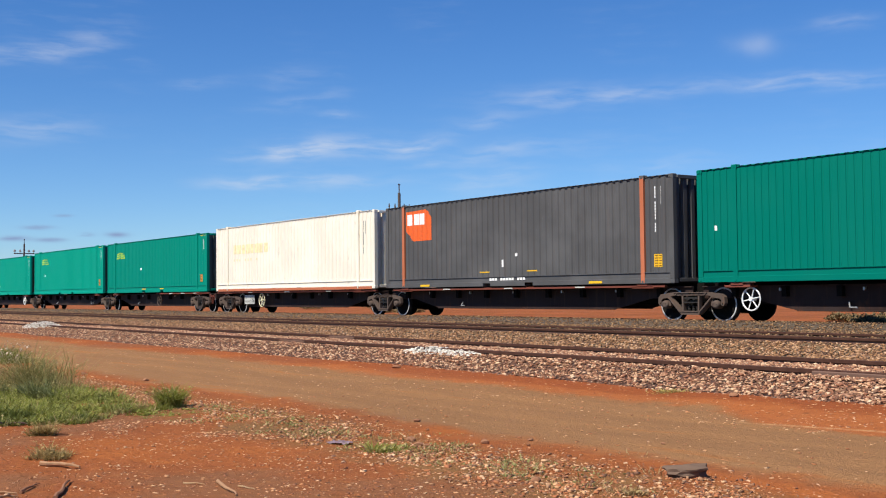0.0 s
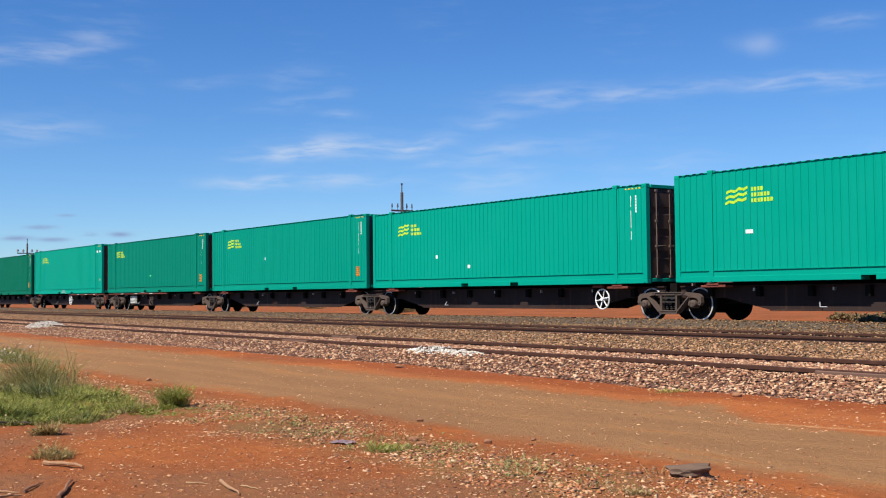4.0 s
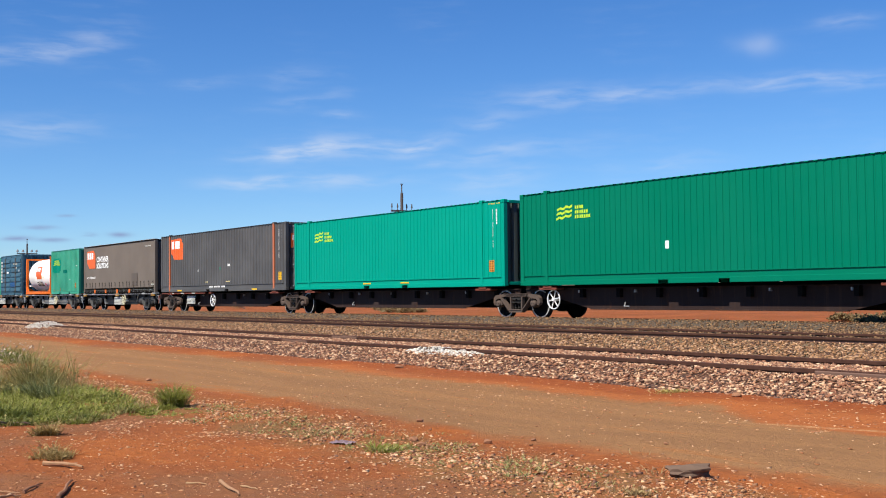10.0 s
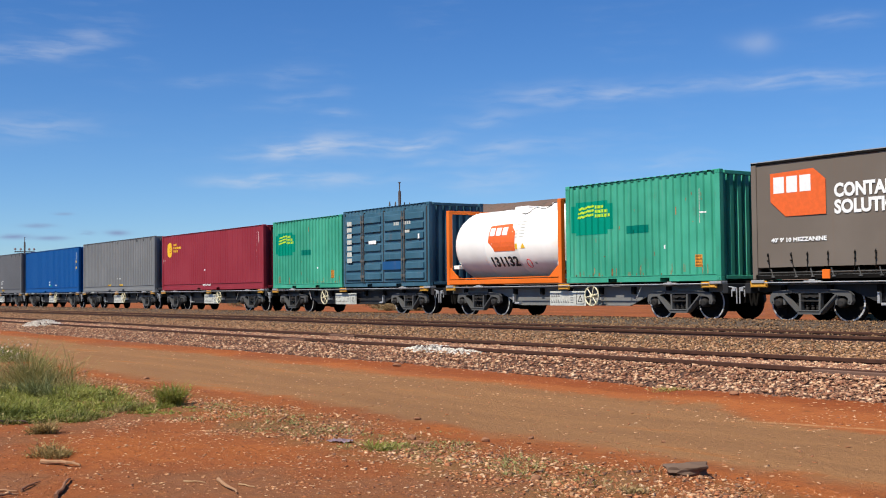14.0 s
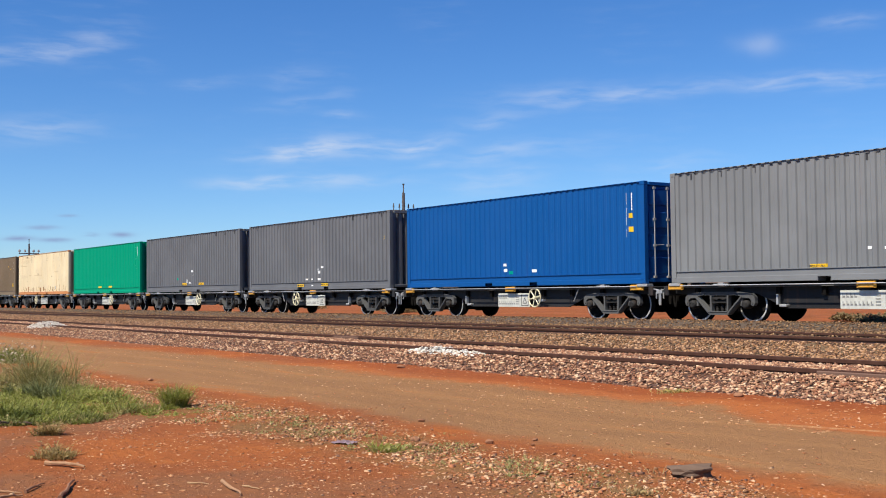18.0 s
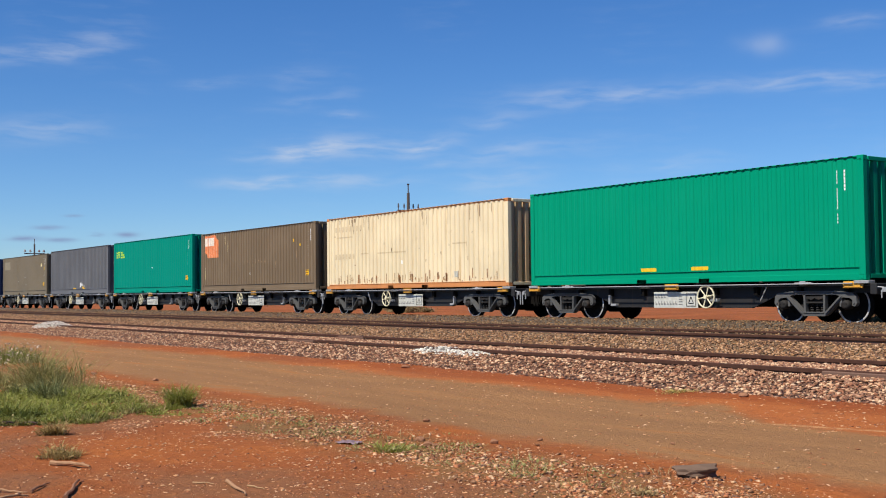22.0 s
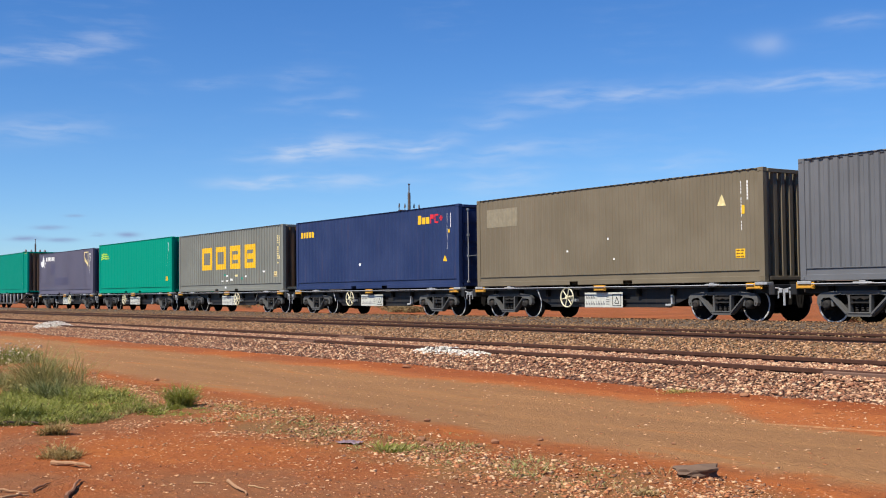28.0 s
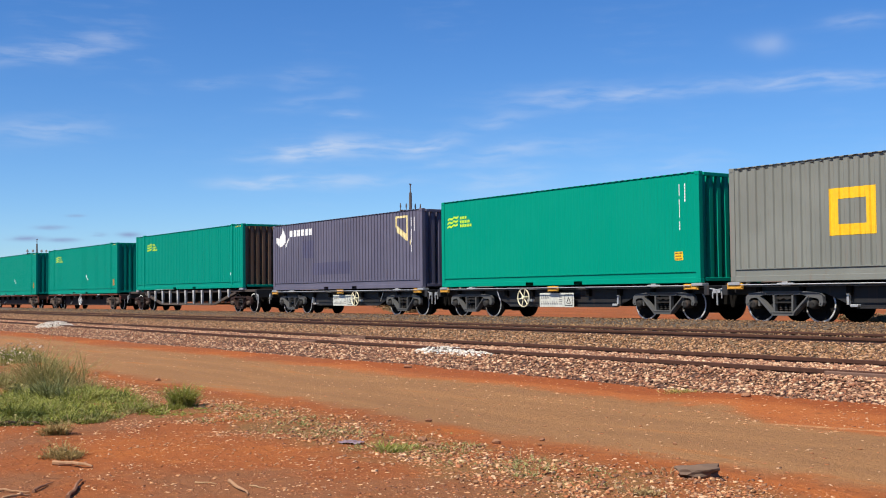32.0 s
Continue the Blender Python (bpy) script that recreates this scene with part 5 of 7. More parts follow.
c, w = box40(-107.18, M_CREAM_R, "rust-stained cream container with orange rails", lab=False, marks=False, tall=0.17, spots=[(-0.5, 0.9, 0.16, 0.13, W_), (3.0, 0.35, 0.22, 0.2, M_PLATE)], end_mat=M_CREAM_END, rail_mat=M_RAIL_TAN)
decal(c, "ghost_lettering", w, [rect(-5.5 + 0.28 * i, -5.3 + 0.28 * i, 2.3, 2.5) for i in range(8)] + [rect(-5.5 + 0.28 * i, -5.3 + 0.28 * i, 1.2, 1.4) for i in range(6)], M_GHOST, "painted-over lettering")
rng = random.Random(24)
q = []
for _ in range(95):
    xx, k = rng.uniform(-5.8, 5.8), rng.random() ** 2
    zz = 0.19 + 0.12 * rng.random()
    q.append(rect(xx, xx + rng.uniform(0.015, 0.05), zz, zz + 0.04 + 0.32 * k))
decal(c, "rust_staining", w, q, M_RUSTMARK, "rust streaks along the bottom")
q = []
for _ in range(26):
    xx, k = rng.uniform(-5.8, 5.8), rng.random() ** 2
    q.append(rect(xx, xx + rng.uniform(0.012, 0.04), 2.78 - 0.1 - 0.5 * k, 2.78 - 0.03 * rng.random()))
for _ in range(16):
    xx, zz = rng.uniform(-5.6, 5.6), rng.uniform(0.9, 2.3)
    q.append(rect(xx, xx + rng.uniform(0.02, 0.03), zz, zz + rng.uniform(0.02, 0.16)))
decal(c, "soot_staining", w, q, M_SOOT, "dark runs below the roof edge")
decal(c, "ghost_lettering", w, [rect(a, a + l, z, z + 0.05) for a, l, z in ((-5.3, 1.2, 2.05), (-3.4, 0.6, 1.35), (-2.2, 1.5, 1.33), (-0.8, 0.7, 1.33), (2.9, 0.8, 1.5))], M_GHOST, "painted-over line")
c, w = box40(-120.37, M_BROWN, "umber brown container with striped orange badge", spots=[(4.0, 2.1, 0.1, 0.12, Y_), (4.6, 1.9, 0.08, 0.1, Y_), (-0.5, 0.75, 0.12, 0.1, W_)])
block_logo(c, w, -5.75, 1.67, 1.02, mat=M_ORANGE_WORN, blocks=M_PLATE_W)
decal(c, "badge_striping", w, [rect(-5.46 + 0.278 * i, -5.36 + 0.278 * i, 1.69, 2.17) for i in range(5)], M_PEACH, "pale worn stripes", y=-HALF + 0.024)
rng = random.Random(25)
decal(c, "soot_staining", w, [rect(-1.0 + 0.3 * i, -0.94 + 0.3 * i, 1.28, 1.36 + 0.1 * rng.random()) for i in range(12)] + [rect(a, a + 0.05, z, z + h) for a, z, h in ((-0.1, 1.05, 0.3), (-3.0, 0.62, 0.14), (2.2, 0.9, 0.4), (4.3, 1.4, 0.3))], M_SOOT, "dark smudges")
decal(c, "scratching", w, [rect(a, a + 0.03, z, z + h) for a, z, h in ((-3.5, 2.2, 0.45), (-3.3, 2.3, 0.4), (-2.9, 1.9, 0.5), (0.1, 0.4, 0.6), (-5.65, 0.6, 0.6))], M_FADED, "pale scratches")
c, w = box40(-133.75, M_GREEN, high=3.0, label="sea green container with yellow bars and amber label", depth=0.018, spots=[(0.2, 1.35, 0.1, 0.06, W_)])
wavy_logo(c, w, -5.75, 2.05, 0.95)
box40(-147.04, M_GREY_D, "slate grey corrugated container with banded doors", high=2.97, door=M_GREY_D, marks=False, lab=False, spots=[(0.45, 0.42, 0.14, 0.3, W_), (0.75, 0.52, 0.2, 0.14, W_), (0.9, 0.38, 0.3, 0.08, Y_), (1.2, 0.46, 0.14, 0.1, W_), (-1.0, 0.30, 0.5, 0.08, Y_), (1.0, 0.30, 0.5, 0.08, Y_), (5.0, 1.9, 0.08, 0.14, Y_)])
c, w = box40(-160.31, M_OLIVE, "olive brown container with pale faded panel", depth=0.02, spots=[(-1.5, 1.0, 0.08, 0.06, W_), (0.3, 1.3, 0.06, 0.06, W_), (0.55, 0.7, 0.06, 0.06, W_), (5.35, 1.75, 0.12, 0.22, Y_)])
decal(c, "faded_panel", w, [rect(-5.55, -3.9, 1.95, 2.55)], M_PANEL, "pale faded panel")
decal(c, "warning_label", w, [(4.55, 4.7, 2.0, 2.0, 2.0, 2.3), (4.7, 4.85, 2.0, 2.3, 2.0, 2.0)], M_FADED)
c, w = box40(-173.56, M_NAVY, "navy blue container with yellow and red logo marks", door=M_NAVY, depth=0.018, lab_mat=M_AMBER, lab=False, spots=[(-0.8, 0.9, 0.16, 0.1, W_), (5.42, 1.92, 0.09, 0.12, Y_)])
decal(c, "warning_label", w, [(5.08, 5.2, 0.92, 0.92, 0.92, 1.14), (5.2, 5.32, 0.92, 1.14, 0.92, 0.92)], M_AMBER, "yellow warning triangle")
decal(c, "logo_bar", w, [rect(-5.72 + 0.25 * i, -5.52 + 0.25 * i, 2.20, 2.44) for i in range(5)] + [rect(3.5 + 0.26 * i, 3.7 + 0.26 * i, 2.30, 2.62 - 0.08 * (i > 0)) for i in range(3)], M_AMBER, "yellow logo blocks")
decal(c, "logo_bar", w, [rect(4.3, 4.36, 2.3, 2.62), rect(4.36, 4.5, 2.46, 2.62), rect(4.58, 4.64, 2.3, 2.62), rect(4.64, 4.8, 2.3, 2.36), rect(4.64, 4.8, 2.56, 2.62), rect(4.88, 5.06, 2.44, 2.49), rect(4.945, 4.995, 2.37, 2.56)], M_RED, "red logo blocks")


def big_blocks(c, w, x, z, s):
    """Four large yellow square frames across the wall, two of them with a bar inside."""
    q = []
    for i in range(4):
        a = x + s * 1.67 * i
        b, t, k = a + s * 1.28, z + s * 1.12, s * 0.26
        q += [rect(a, a + k, z, t), rect(b - k, b, z, t), rect(a + k, b - k, t - k, t), rect(a + k, b - k, z, z + k)]
        if i > 1:
            q += [rect(a + k * 1.5, b - k, z + s * 0.43, z + s * 0.69)]
        decal(c, "logo_square", w, q, M_AMBER, "large yellow square frame")
        q = []


c, w = box40(-187.03, M_STONE, "stone grey corrugated container with large yellow frames", high=2.94, tall=0.32, marks=False, end_mat=M_END_RUST, lab_mat=M_FADED, spots=[(-0.3, 0.75, 0.17, 0.08, G_), (-0.08, 0.70, 0.2, 0.07, W_), (-0.62, 0.46, 0.12, 0.06, W_), (-0.1, 0.46, 0.2, 0.07, W_), (0.36, 0.5, 0.22, 0.1, W_), (0.95, 0.68, 0.25, 0.1, M_FADED), (1.64, 0.54, 0.18, 0.1, G_), (2.08, 0.64, 0.12, 0.08, W_), (3.9, 0.83, 0.26, 0.08, W_), (-0.18, 0.13, 0.2, 0.09, W_)])
big_blocks(c, w, -3.05, 1.06, 1.0)
decal(c, "code_mark", w, [rect(5.48, 5.53, 2.4 - 0.1 * i, 2.47 - 0.1 * i) for i in range(13) if i not in (4, 11)] + [rect(5.7, 5.74, 2.4 - 0.1 * i, 2.47 - 0.1 * i) for i in range(5)], M_FADED, "column of small yellow code characters")
decal(c, "warning_label", w, [(5.56, 5.66, 1.40, 1.43, 1.40, 1.62), (5.66, 5.76, 1.40, 1.62, 1.40, 1.43)], M_FADED)
c, w = box40(-200.26, M_GREEN_T, "teal green container with yellow wavy logo and amber label", high=3.0, depth=0.014)
wavy_logo(c, w, -5.78, 2.05, 0.95)
c, w = box40(-213.7, M_MAUVE, "faded violet corrugated container with white emblem", pitch=0.23, lab=False, spots=[(-3.3, 1.35, 1.0, 0.75, M_MAUVE_D), (-2.4, 0.62, 3.2, 0.5, M_MAUVE_D), (5.2, 1.6, 0.1, 0.16, M_FADED)])
decal(c, "emblem", w, [(-5.8, -5.5, 2.1, 2.35, 1.95, 2.3), (-5.5, -5.2, 1.9, 2.3, 1.95, 2.6), (-5.2, -4.9, 1.95, 2.75, 2.1, 2.4), (-4.9, -4.6, 1.85, 2.0, 2.2, 2.3)], M_WHITE, "white animal-like emblem as blobs")
decal(c, "logo_bar", w, [rect(-4.5 + 0.36 * i, -4.24 + 0.36 * i, 2.32, 2.6) for i in range(6)], M_WHITE, "white bars")
decal(c, "badge", w, [rect(4.25, 5.1, 2.62, 2.70), (4.25, 4.35, 2.3, 2.62, 2.2, 2.62), (4.35, 5.0, 2.1, 2.35, 1.75, 2.0), (5.0, 5.1, 1.75, 2.62, 1.75, 2.62)], M_FADED, "pale outlined badge")
for xx in (-230.37, -248.32, -266.2):
    c, w = green48(xx, M_GREEN, "sea green container with small yellow logo", high=3.06, lab=(xx < -240), marks=False, depth=0.02, end_mat=M_END_RUST if xx > -240 else None,
                   spots=[(5.85, 0.62, 0.09, 0.14, M_WHITE)] if xx > -240 else [(1.2, 1.0, 0.16, 0.2, M_WHITE), (1.5, 0.85, 0.12, 0.14, M_WHITE)])
    if xx > -240:
        TRAIN[-1] = (c, xx, 1.19)


# ---- wagons ----
WHEELS = []          # (wheelset, its x on the train)
WR = 0.46


def side_frame_mesh():
    bm = bmesh.new()
    y0, y1 = -0.06, 0.06
    # bowed top chord with the pedestal jaws turned down at its ends
    slab_xz(bm, [(-1.19, 0.50), (-1.17, 0.66), (-1.08, 0.74), (-0.62, 0.79), (0.62, 0.79), (1.08, 0.74), (1.17, 0.66), (1.19, 0.50), (1.14, 0.42),
                 (1.06, 0.44), (1.07, 0.57), (1.0, 0.62), (0.84, 0.635), (0.62, 0.70), (-0.62, 0.70), (-0.84, 0.635), (-1.0, 0.62), (-1.07, 0.57), (-1.06, 0.44), (-1.14, 0.42)], y0, y1)
    box(bm, -0.60, 0.60, y0 - 0.03, y0, 0.765, 0.79, 0.004)
    for s in (-1, 1):
        bar_xz(bm, (s * 0.78, 0.66), (s * 0.34, 0.25), 0.085, y0 - 0.02, y1)
        bar_xz(bm, (s * 0.78, 0.66), (s * 0.34, 0.25), 0.030, y0 - 0.05, y0)
        bar_xz(bm, (s * 0.29, 0.72), (s * 0.275, 0.25), 0.055, y0, y1)
        bar_xz(bm, (s * 0.76, 0.64), (s * 0.745, 0.42), 0.06, y0, y1)
        rod(bm, (s * 0.52, y0 - 0.02, 0.745), (s * 0.52, y0 + 0.01, 0.745), 0.03, 8)
        rod(bm, (s * 1.11, y0 - 0.02, 0.50), (s * 1.11, y0 + 0.01, 0.50), 0.022, 6)
    slab_xz(bm, [(-0.42, 0.275), (0.42, 0.275), (0.31, 0.185), (-0.31, 0.185)], y0 - 0.03, y1)
    box(bm, -0.30, 0.30, y0 - 0.05, y1, 0.255, 0.285, 0.006)
    return finish("side_frame", bm)


def spring_mesh():
    bm = bmesh.new()
    for x in (-0.14, 0.02, 0.16):
        for k in range(4):
            rod(bm, (x, 0.03, 0.27 + 0.055 * k), (x, 0.03, 0.30 + 0.055 * k), 0.05, 8, 0.04)
    box(bm, -0.25, 0.25, -0.08, 0.09, 0.49, 0.53, 0.008)
    slab_xz(bm, [(-0.24, 0.66), (0.24, 0.66), (0.24, 0.61), (0.10, 0.58), (0.0, 0.62), (-0.10, 0.58), (-0.24, 0.61)], -0.06, 0.06)
    return finish("spring_nest", bm)


def wheelset_mesh():
    bm = bmesh.new()
    rod(bm, (0, -1.02, 0), (0, 1.02, 0), 0.075, 12)
    for s in (-1, 1):
        prof = [(0.11, 0.79), (0.12, 0.72), (0.30, 0.735), (0.385, 0.76), (0.395, 0.795), (0.408, 0.80), (0.452, 0.80), (0.46, 0.70), (0.487, 0.69), (0.487, 0.665), (0.40, 0.665), (0.37, 0.70), (0.12, 0.69), (0.11, 0.66)]
        lathe(bm, [(r, s * a) for r, a in prof], 30, "y", (0, 0, 0), 0.407)
        for k in range(3):
            a = 2 * math.pi * k / 3
            rod(bm, (0.22 * math.cos(a), s * 0.735, 0.22 * math.sin(a)), (0.22 * math.cos(a), s * 0.75, 0.22 * math.sin(a)), 0.03, 8)
    return finish("wheelset", bm, M_WHEEL, M_TREAD)


def bearing_mesh():
    bm = bmesh.new()
    lathe(bm, [(0.05, -0.15), (0.10, -0.14), (0.115, -0.09), (0.115, 0.09), (0.1, 0.1)], 14, "y")
    for k in range(3):
        a = 2 * math.pi * k / 3 + 0.5
        rod(bm, (0.06 * math.cos(a), -0.16, 0.06 * math.sin(a)), (0.06 * math.cos(a), -0.13, 0.06 * math.sin(a)), 0.018, 6)
    return finish("bearing", bm)


def bogie(wagon, x_wagon, x, mat):
    """A three-piece bogie: bolster, cast side frames, springs, bearings, two wheelsets."""
    def bolster():
        bm = bmesh.new()
        box(bm, -0.22, 0.22, -0.96, 0.96, 0.50, 0.72, 0.02)
        box(bm, -0.3, 0.3, -0.3, 0.3, 0.72, 0.80, 0.02)
        for s in (-1, 1):
            box(bm, s * 0.45 - 0.04, s * 0.45 + 0.04, -0.95, 0.95, 0.36, 0.46)
            for k in (-1, 1):
                box(bm, s * 0.41 - 0.03, s * 0.41 + 0.03, k * 0.73 - 0.06, k * 0.73 + 0.06, 0.28, 0.58)
        return finish("bolster", bm)
    # bolster coloured near-black to read as the shaded gaps round the springs
    b = piece("bogie", mat_swap(cached(("bolster",), bolster), M_SPRING), wagon, m=pose(x, 0, 0))

    # added near-black blocks and rods, standing in for the shade between the wheels
    def filler():
        bm = bmesh.new()
        for s in (-1, 1):
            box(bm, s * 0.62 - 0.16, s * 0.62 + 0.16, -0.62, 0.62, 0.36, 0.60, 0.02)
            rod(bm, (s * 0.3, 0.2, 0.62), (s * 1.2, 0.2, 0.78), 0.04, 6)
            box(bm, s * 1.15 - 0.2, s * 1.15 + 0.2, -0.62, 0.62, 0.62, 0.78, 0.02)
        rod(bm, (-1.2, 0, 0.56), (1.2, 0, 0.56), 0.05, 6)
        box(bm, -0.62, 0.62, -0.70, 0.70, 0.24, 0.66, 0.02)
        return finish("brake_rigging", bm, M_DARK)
    tagged(piece("brake_rigging", cached(("filler",), filler), b), kind="stuff")
    for s in (-1, 1):
        piece("side_frame", mat_swap(cached(("side_frame",), side_frame_mesh), mat), b, m=pose(0, s * 1.02, 0, 0, 0, 0 if s < 0 else 180))
        piece("spring_nest", mat_swap(cached(("springs",), spring_mesh), M_SPRING), b, m=pose(0, s * 1.0, 0))
        for k in (-1, 1):
            piece("bearing", mat_swap(cached(("bearing",), bearing_mesh), M_SPRING if mat is M_BOGIE_GREY else M_BOGIE_RUST), b, m=pose(k * 0.90, s * 1.0, WR, 0, 0, 0 if s < 0 else 180))
    for k in (-1, 1):
        ws = piece("wheelset", cached(("wheelset",), wheelset_mesh), b, m=pose(k * 0.90, 0, WR))
        WHEELS.append((ws, k * 0.90, x_wagon + x + k * 0.90))
    return b


def handwheel_mesh(mat):
    bm = bmesh.new()
    n = 20
    for i in range(n):
        a, b = 2 * math.pi * i / n, 2 * math.pi * (i + 1) / n
        rod(bm, (0.29 * math.cos(a), 0, 0.29 * math.sin(a)), (0.29 * math.cos(b), 0, 0.29 * math.sin(b)), 0.021, 6)
    for i in range(6):
        a = 2 * math.pi * i / 6 + 0.2
        rod(bm, (0.05 * math.cos(a), 0.01, 0.05 * math.sin(a)), (0.28 * math.cos(a), 0, 0.28 * math.sin(a)), 0.017, 6)
    rod(bm, (0, -0.04, 0), (0, 0.16, 0), 0.055, 10)
    return finish("handwheel", bm, mat)


def coupler_mesh():
    bm = bmesh.new()
    box(bm, -0.1, 0.45, -0.09, 0.09, 0.72, 0.90, 0.02)
    box(bm, 0.40, 0.68, -0.17, 0.15, 0.66, 0.96, 0.05)
    rod(bm, (0.35, 0.3, 0.85), (0.42, 0.32, 0.45), 0.025, 8)
    rod(bm, (0.42, 0.32, 0.45), (0.62, 0.25, 0.42), 0.025, 8)
    return finish("coupler", bm, M_DARK)


def fit_end(wagon, x, s, grey):
    """Coupler, brake hose, cut lever and grab iron at one end."""
    piece("coupler", cached(("coupler",), coupler_mesh), wagon, m=pose(x, 0, 0, 0, 0, 0 if s > 0 else 180))
    mat = M_GALV if grey else M_EDGE_RUST
    bm = bmesh.new()
    y = -1.16
    rod(bm, (x + s * 0.05, y, 0.88), (x + s * 0.30, y, 0.84), 0.018, 6)
    rod(bm, (x + s * 0.30, y, 0.84), (x + s * 0.30, y, 0.44), 0.018, 6)
    rod(bm, (x + s * 0.14, y, 0.80), (x + s * 0.14, y, 0.62), 0.018, 6)
    box(bm, x + s * 0.22 - 0.05, x + s * 0.22 + 0.05, y - 0.03, y + 0.03, 0.76, 0.86)
    part("grab_iron", bm, mat, wagon)
    bm = bmesh.new()
    pts = [(x + s * (0.20 + 0.16 * k / 6), -0.55, 0.80 - 0.42 * math.sin(math.pi * k / 6)) for k in range(7)]
    for a, b in zip(pts, pts[1:]):
        rod(bm, a, b, 0.03, 6)
    part("brake_hose", bm, M_DARK, wagon)


def name_plate(wagon, x0, x1, z0, z1, y):
    bm = bmesh.new()
    box(bm, x0, x1, y - 0.012, y, z0, z1, 0.004)
    p = part("name_plate", bm, M_PLATE, wagon, "pale plate with worn characters and a triangle sign")
    w, h = x1 - x0, z1 - z0
    bm = bmesh.new()
    yy = y - 0.014
    for r, n in ((0.58, 4), (0.16, 8)):
        for i in range(n):
            a = x0 + w * (0.04 + 0.066 * i)
            box(bm, a, a + w * 0.040, yy - 0.003, yy, z0 + h * (r + 0.03), z0 + h * (r + 0.13))
            box(bm, a, a + w * 0.014, yy - 0.003, yy, z0 + h * (r + 0.13), z0 + h * (r + 0.26))
    for i in range(4):
        box(bm, x0 + w * 0.58, x0 + w * 0.66, yy - 0.003, yy, z0 + h * (0.2 + 0.16 * i), z0 + h * (0.26 + 0.16 * i))
    tagged(part("plate_bars", bm, M_PLATE_INK, p, "grey characters as bars"), kind="stuff")
    bm = bmesh.new()
    a, b, c_, d = x0 + w * 0.74, x0 + w * 0.96, z0 + h * 0.10, z0 + h * 0.90
    for q in ((a, b, d - 0.02, d), (a, b, c_, c_ + 0.02), (a, a + 0.02, c_, d), (b - 0.02, b, c_, d)):
        box(bm, q[0], q[1], yy - 0.003, yy, q[2], q[3])
    m_ = (a + b) / 2
    for p0, p1 in (((m_ - 0.09, c_ + 0.08), (m_, d - 0.09)), ((m_ + 0.09, c_ + 0.08), (m_, d - 0.09)), ((m_ - 0.09, c_ + 0.08), (m_ + 0.09, c_ + 0.08))):
        bar_xz(bm, p0, p1, 0.022, yy - 0.003, yy)
    tagged(part("triangle_sign", bm, M_INK, p), kind="stuff")


def wagon_thing(label, x, group):
    w_ = thing("container_wagon", label, "wagon", group)
    TRAIN.append((w_, x, 0.0))
    return w_


def sill_mesh(ends, flat, z_end, z_mid, slope=0.9):
    bm = bmesh.new()
    slab_xz(bm, [(-ends, 0.93), (-ends, z_end), (-flat - slope, z_end), (-flat, z_mid), (flat, z_mid), (flat + slope, z_end), (ends, z_end), (ends, 0.93)], -0.02, 0.02)
    for s in (0.95, z_mid + 0.02):
        half = ends if s > 0.9 else flat
        box(bm, -half, half, -0.07, 0.02, s - 0.035, s, 0.004)
    return finish("side_sill", bm)


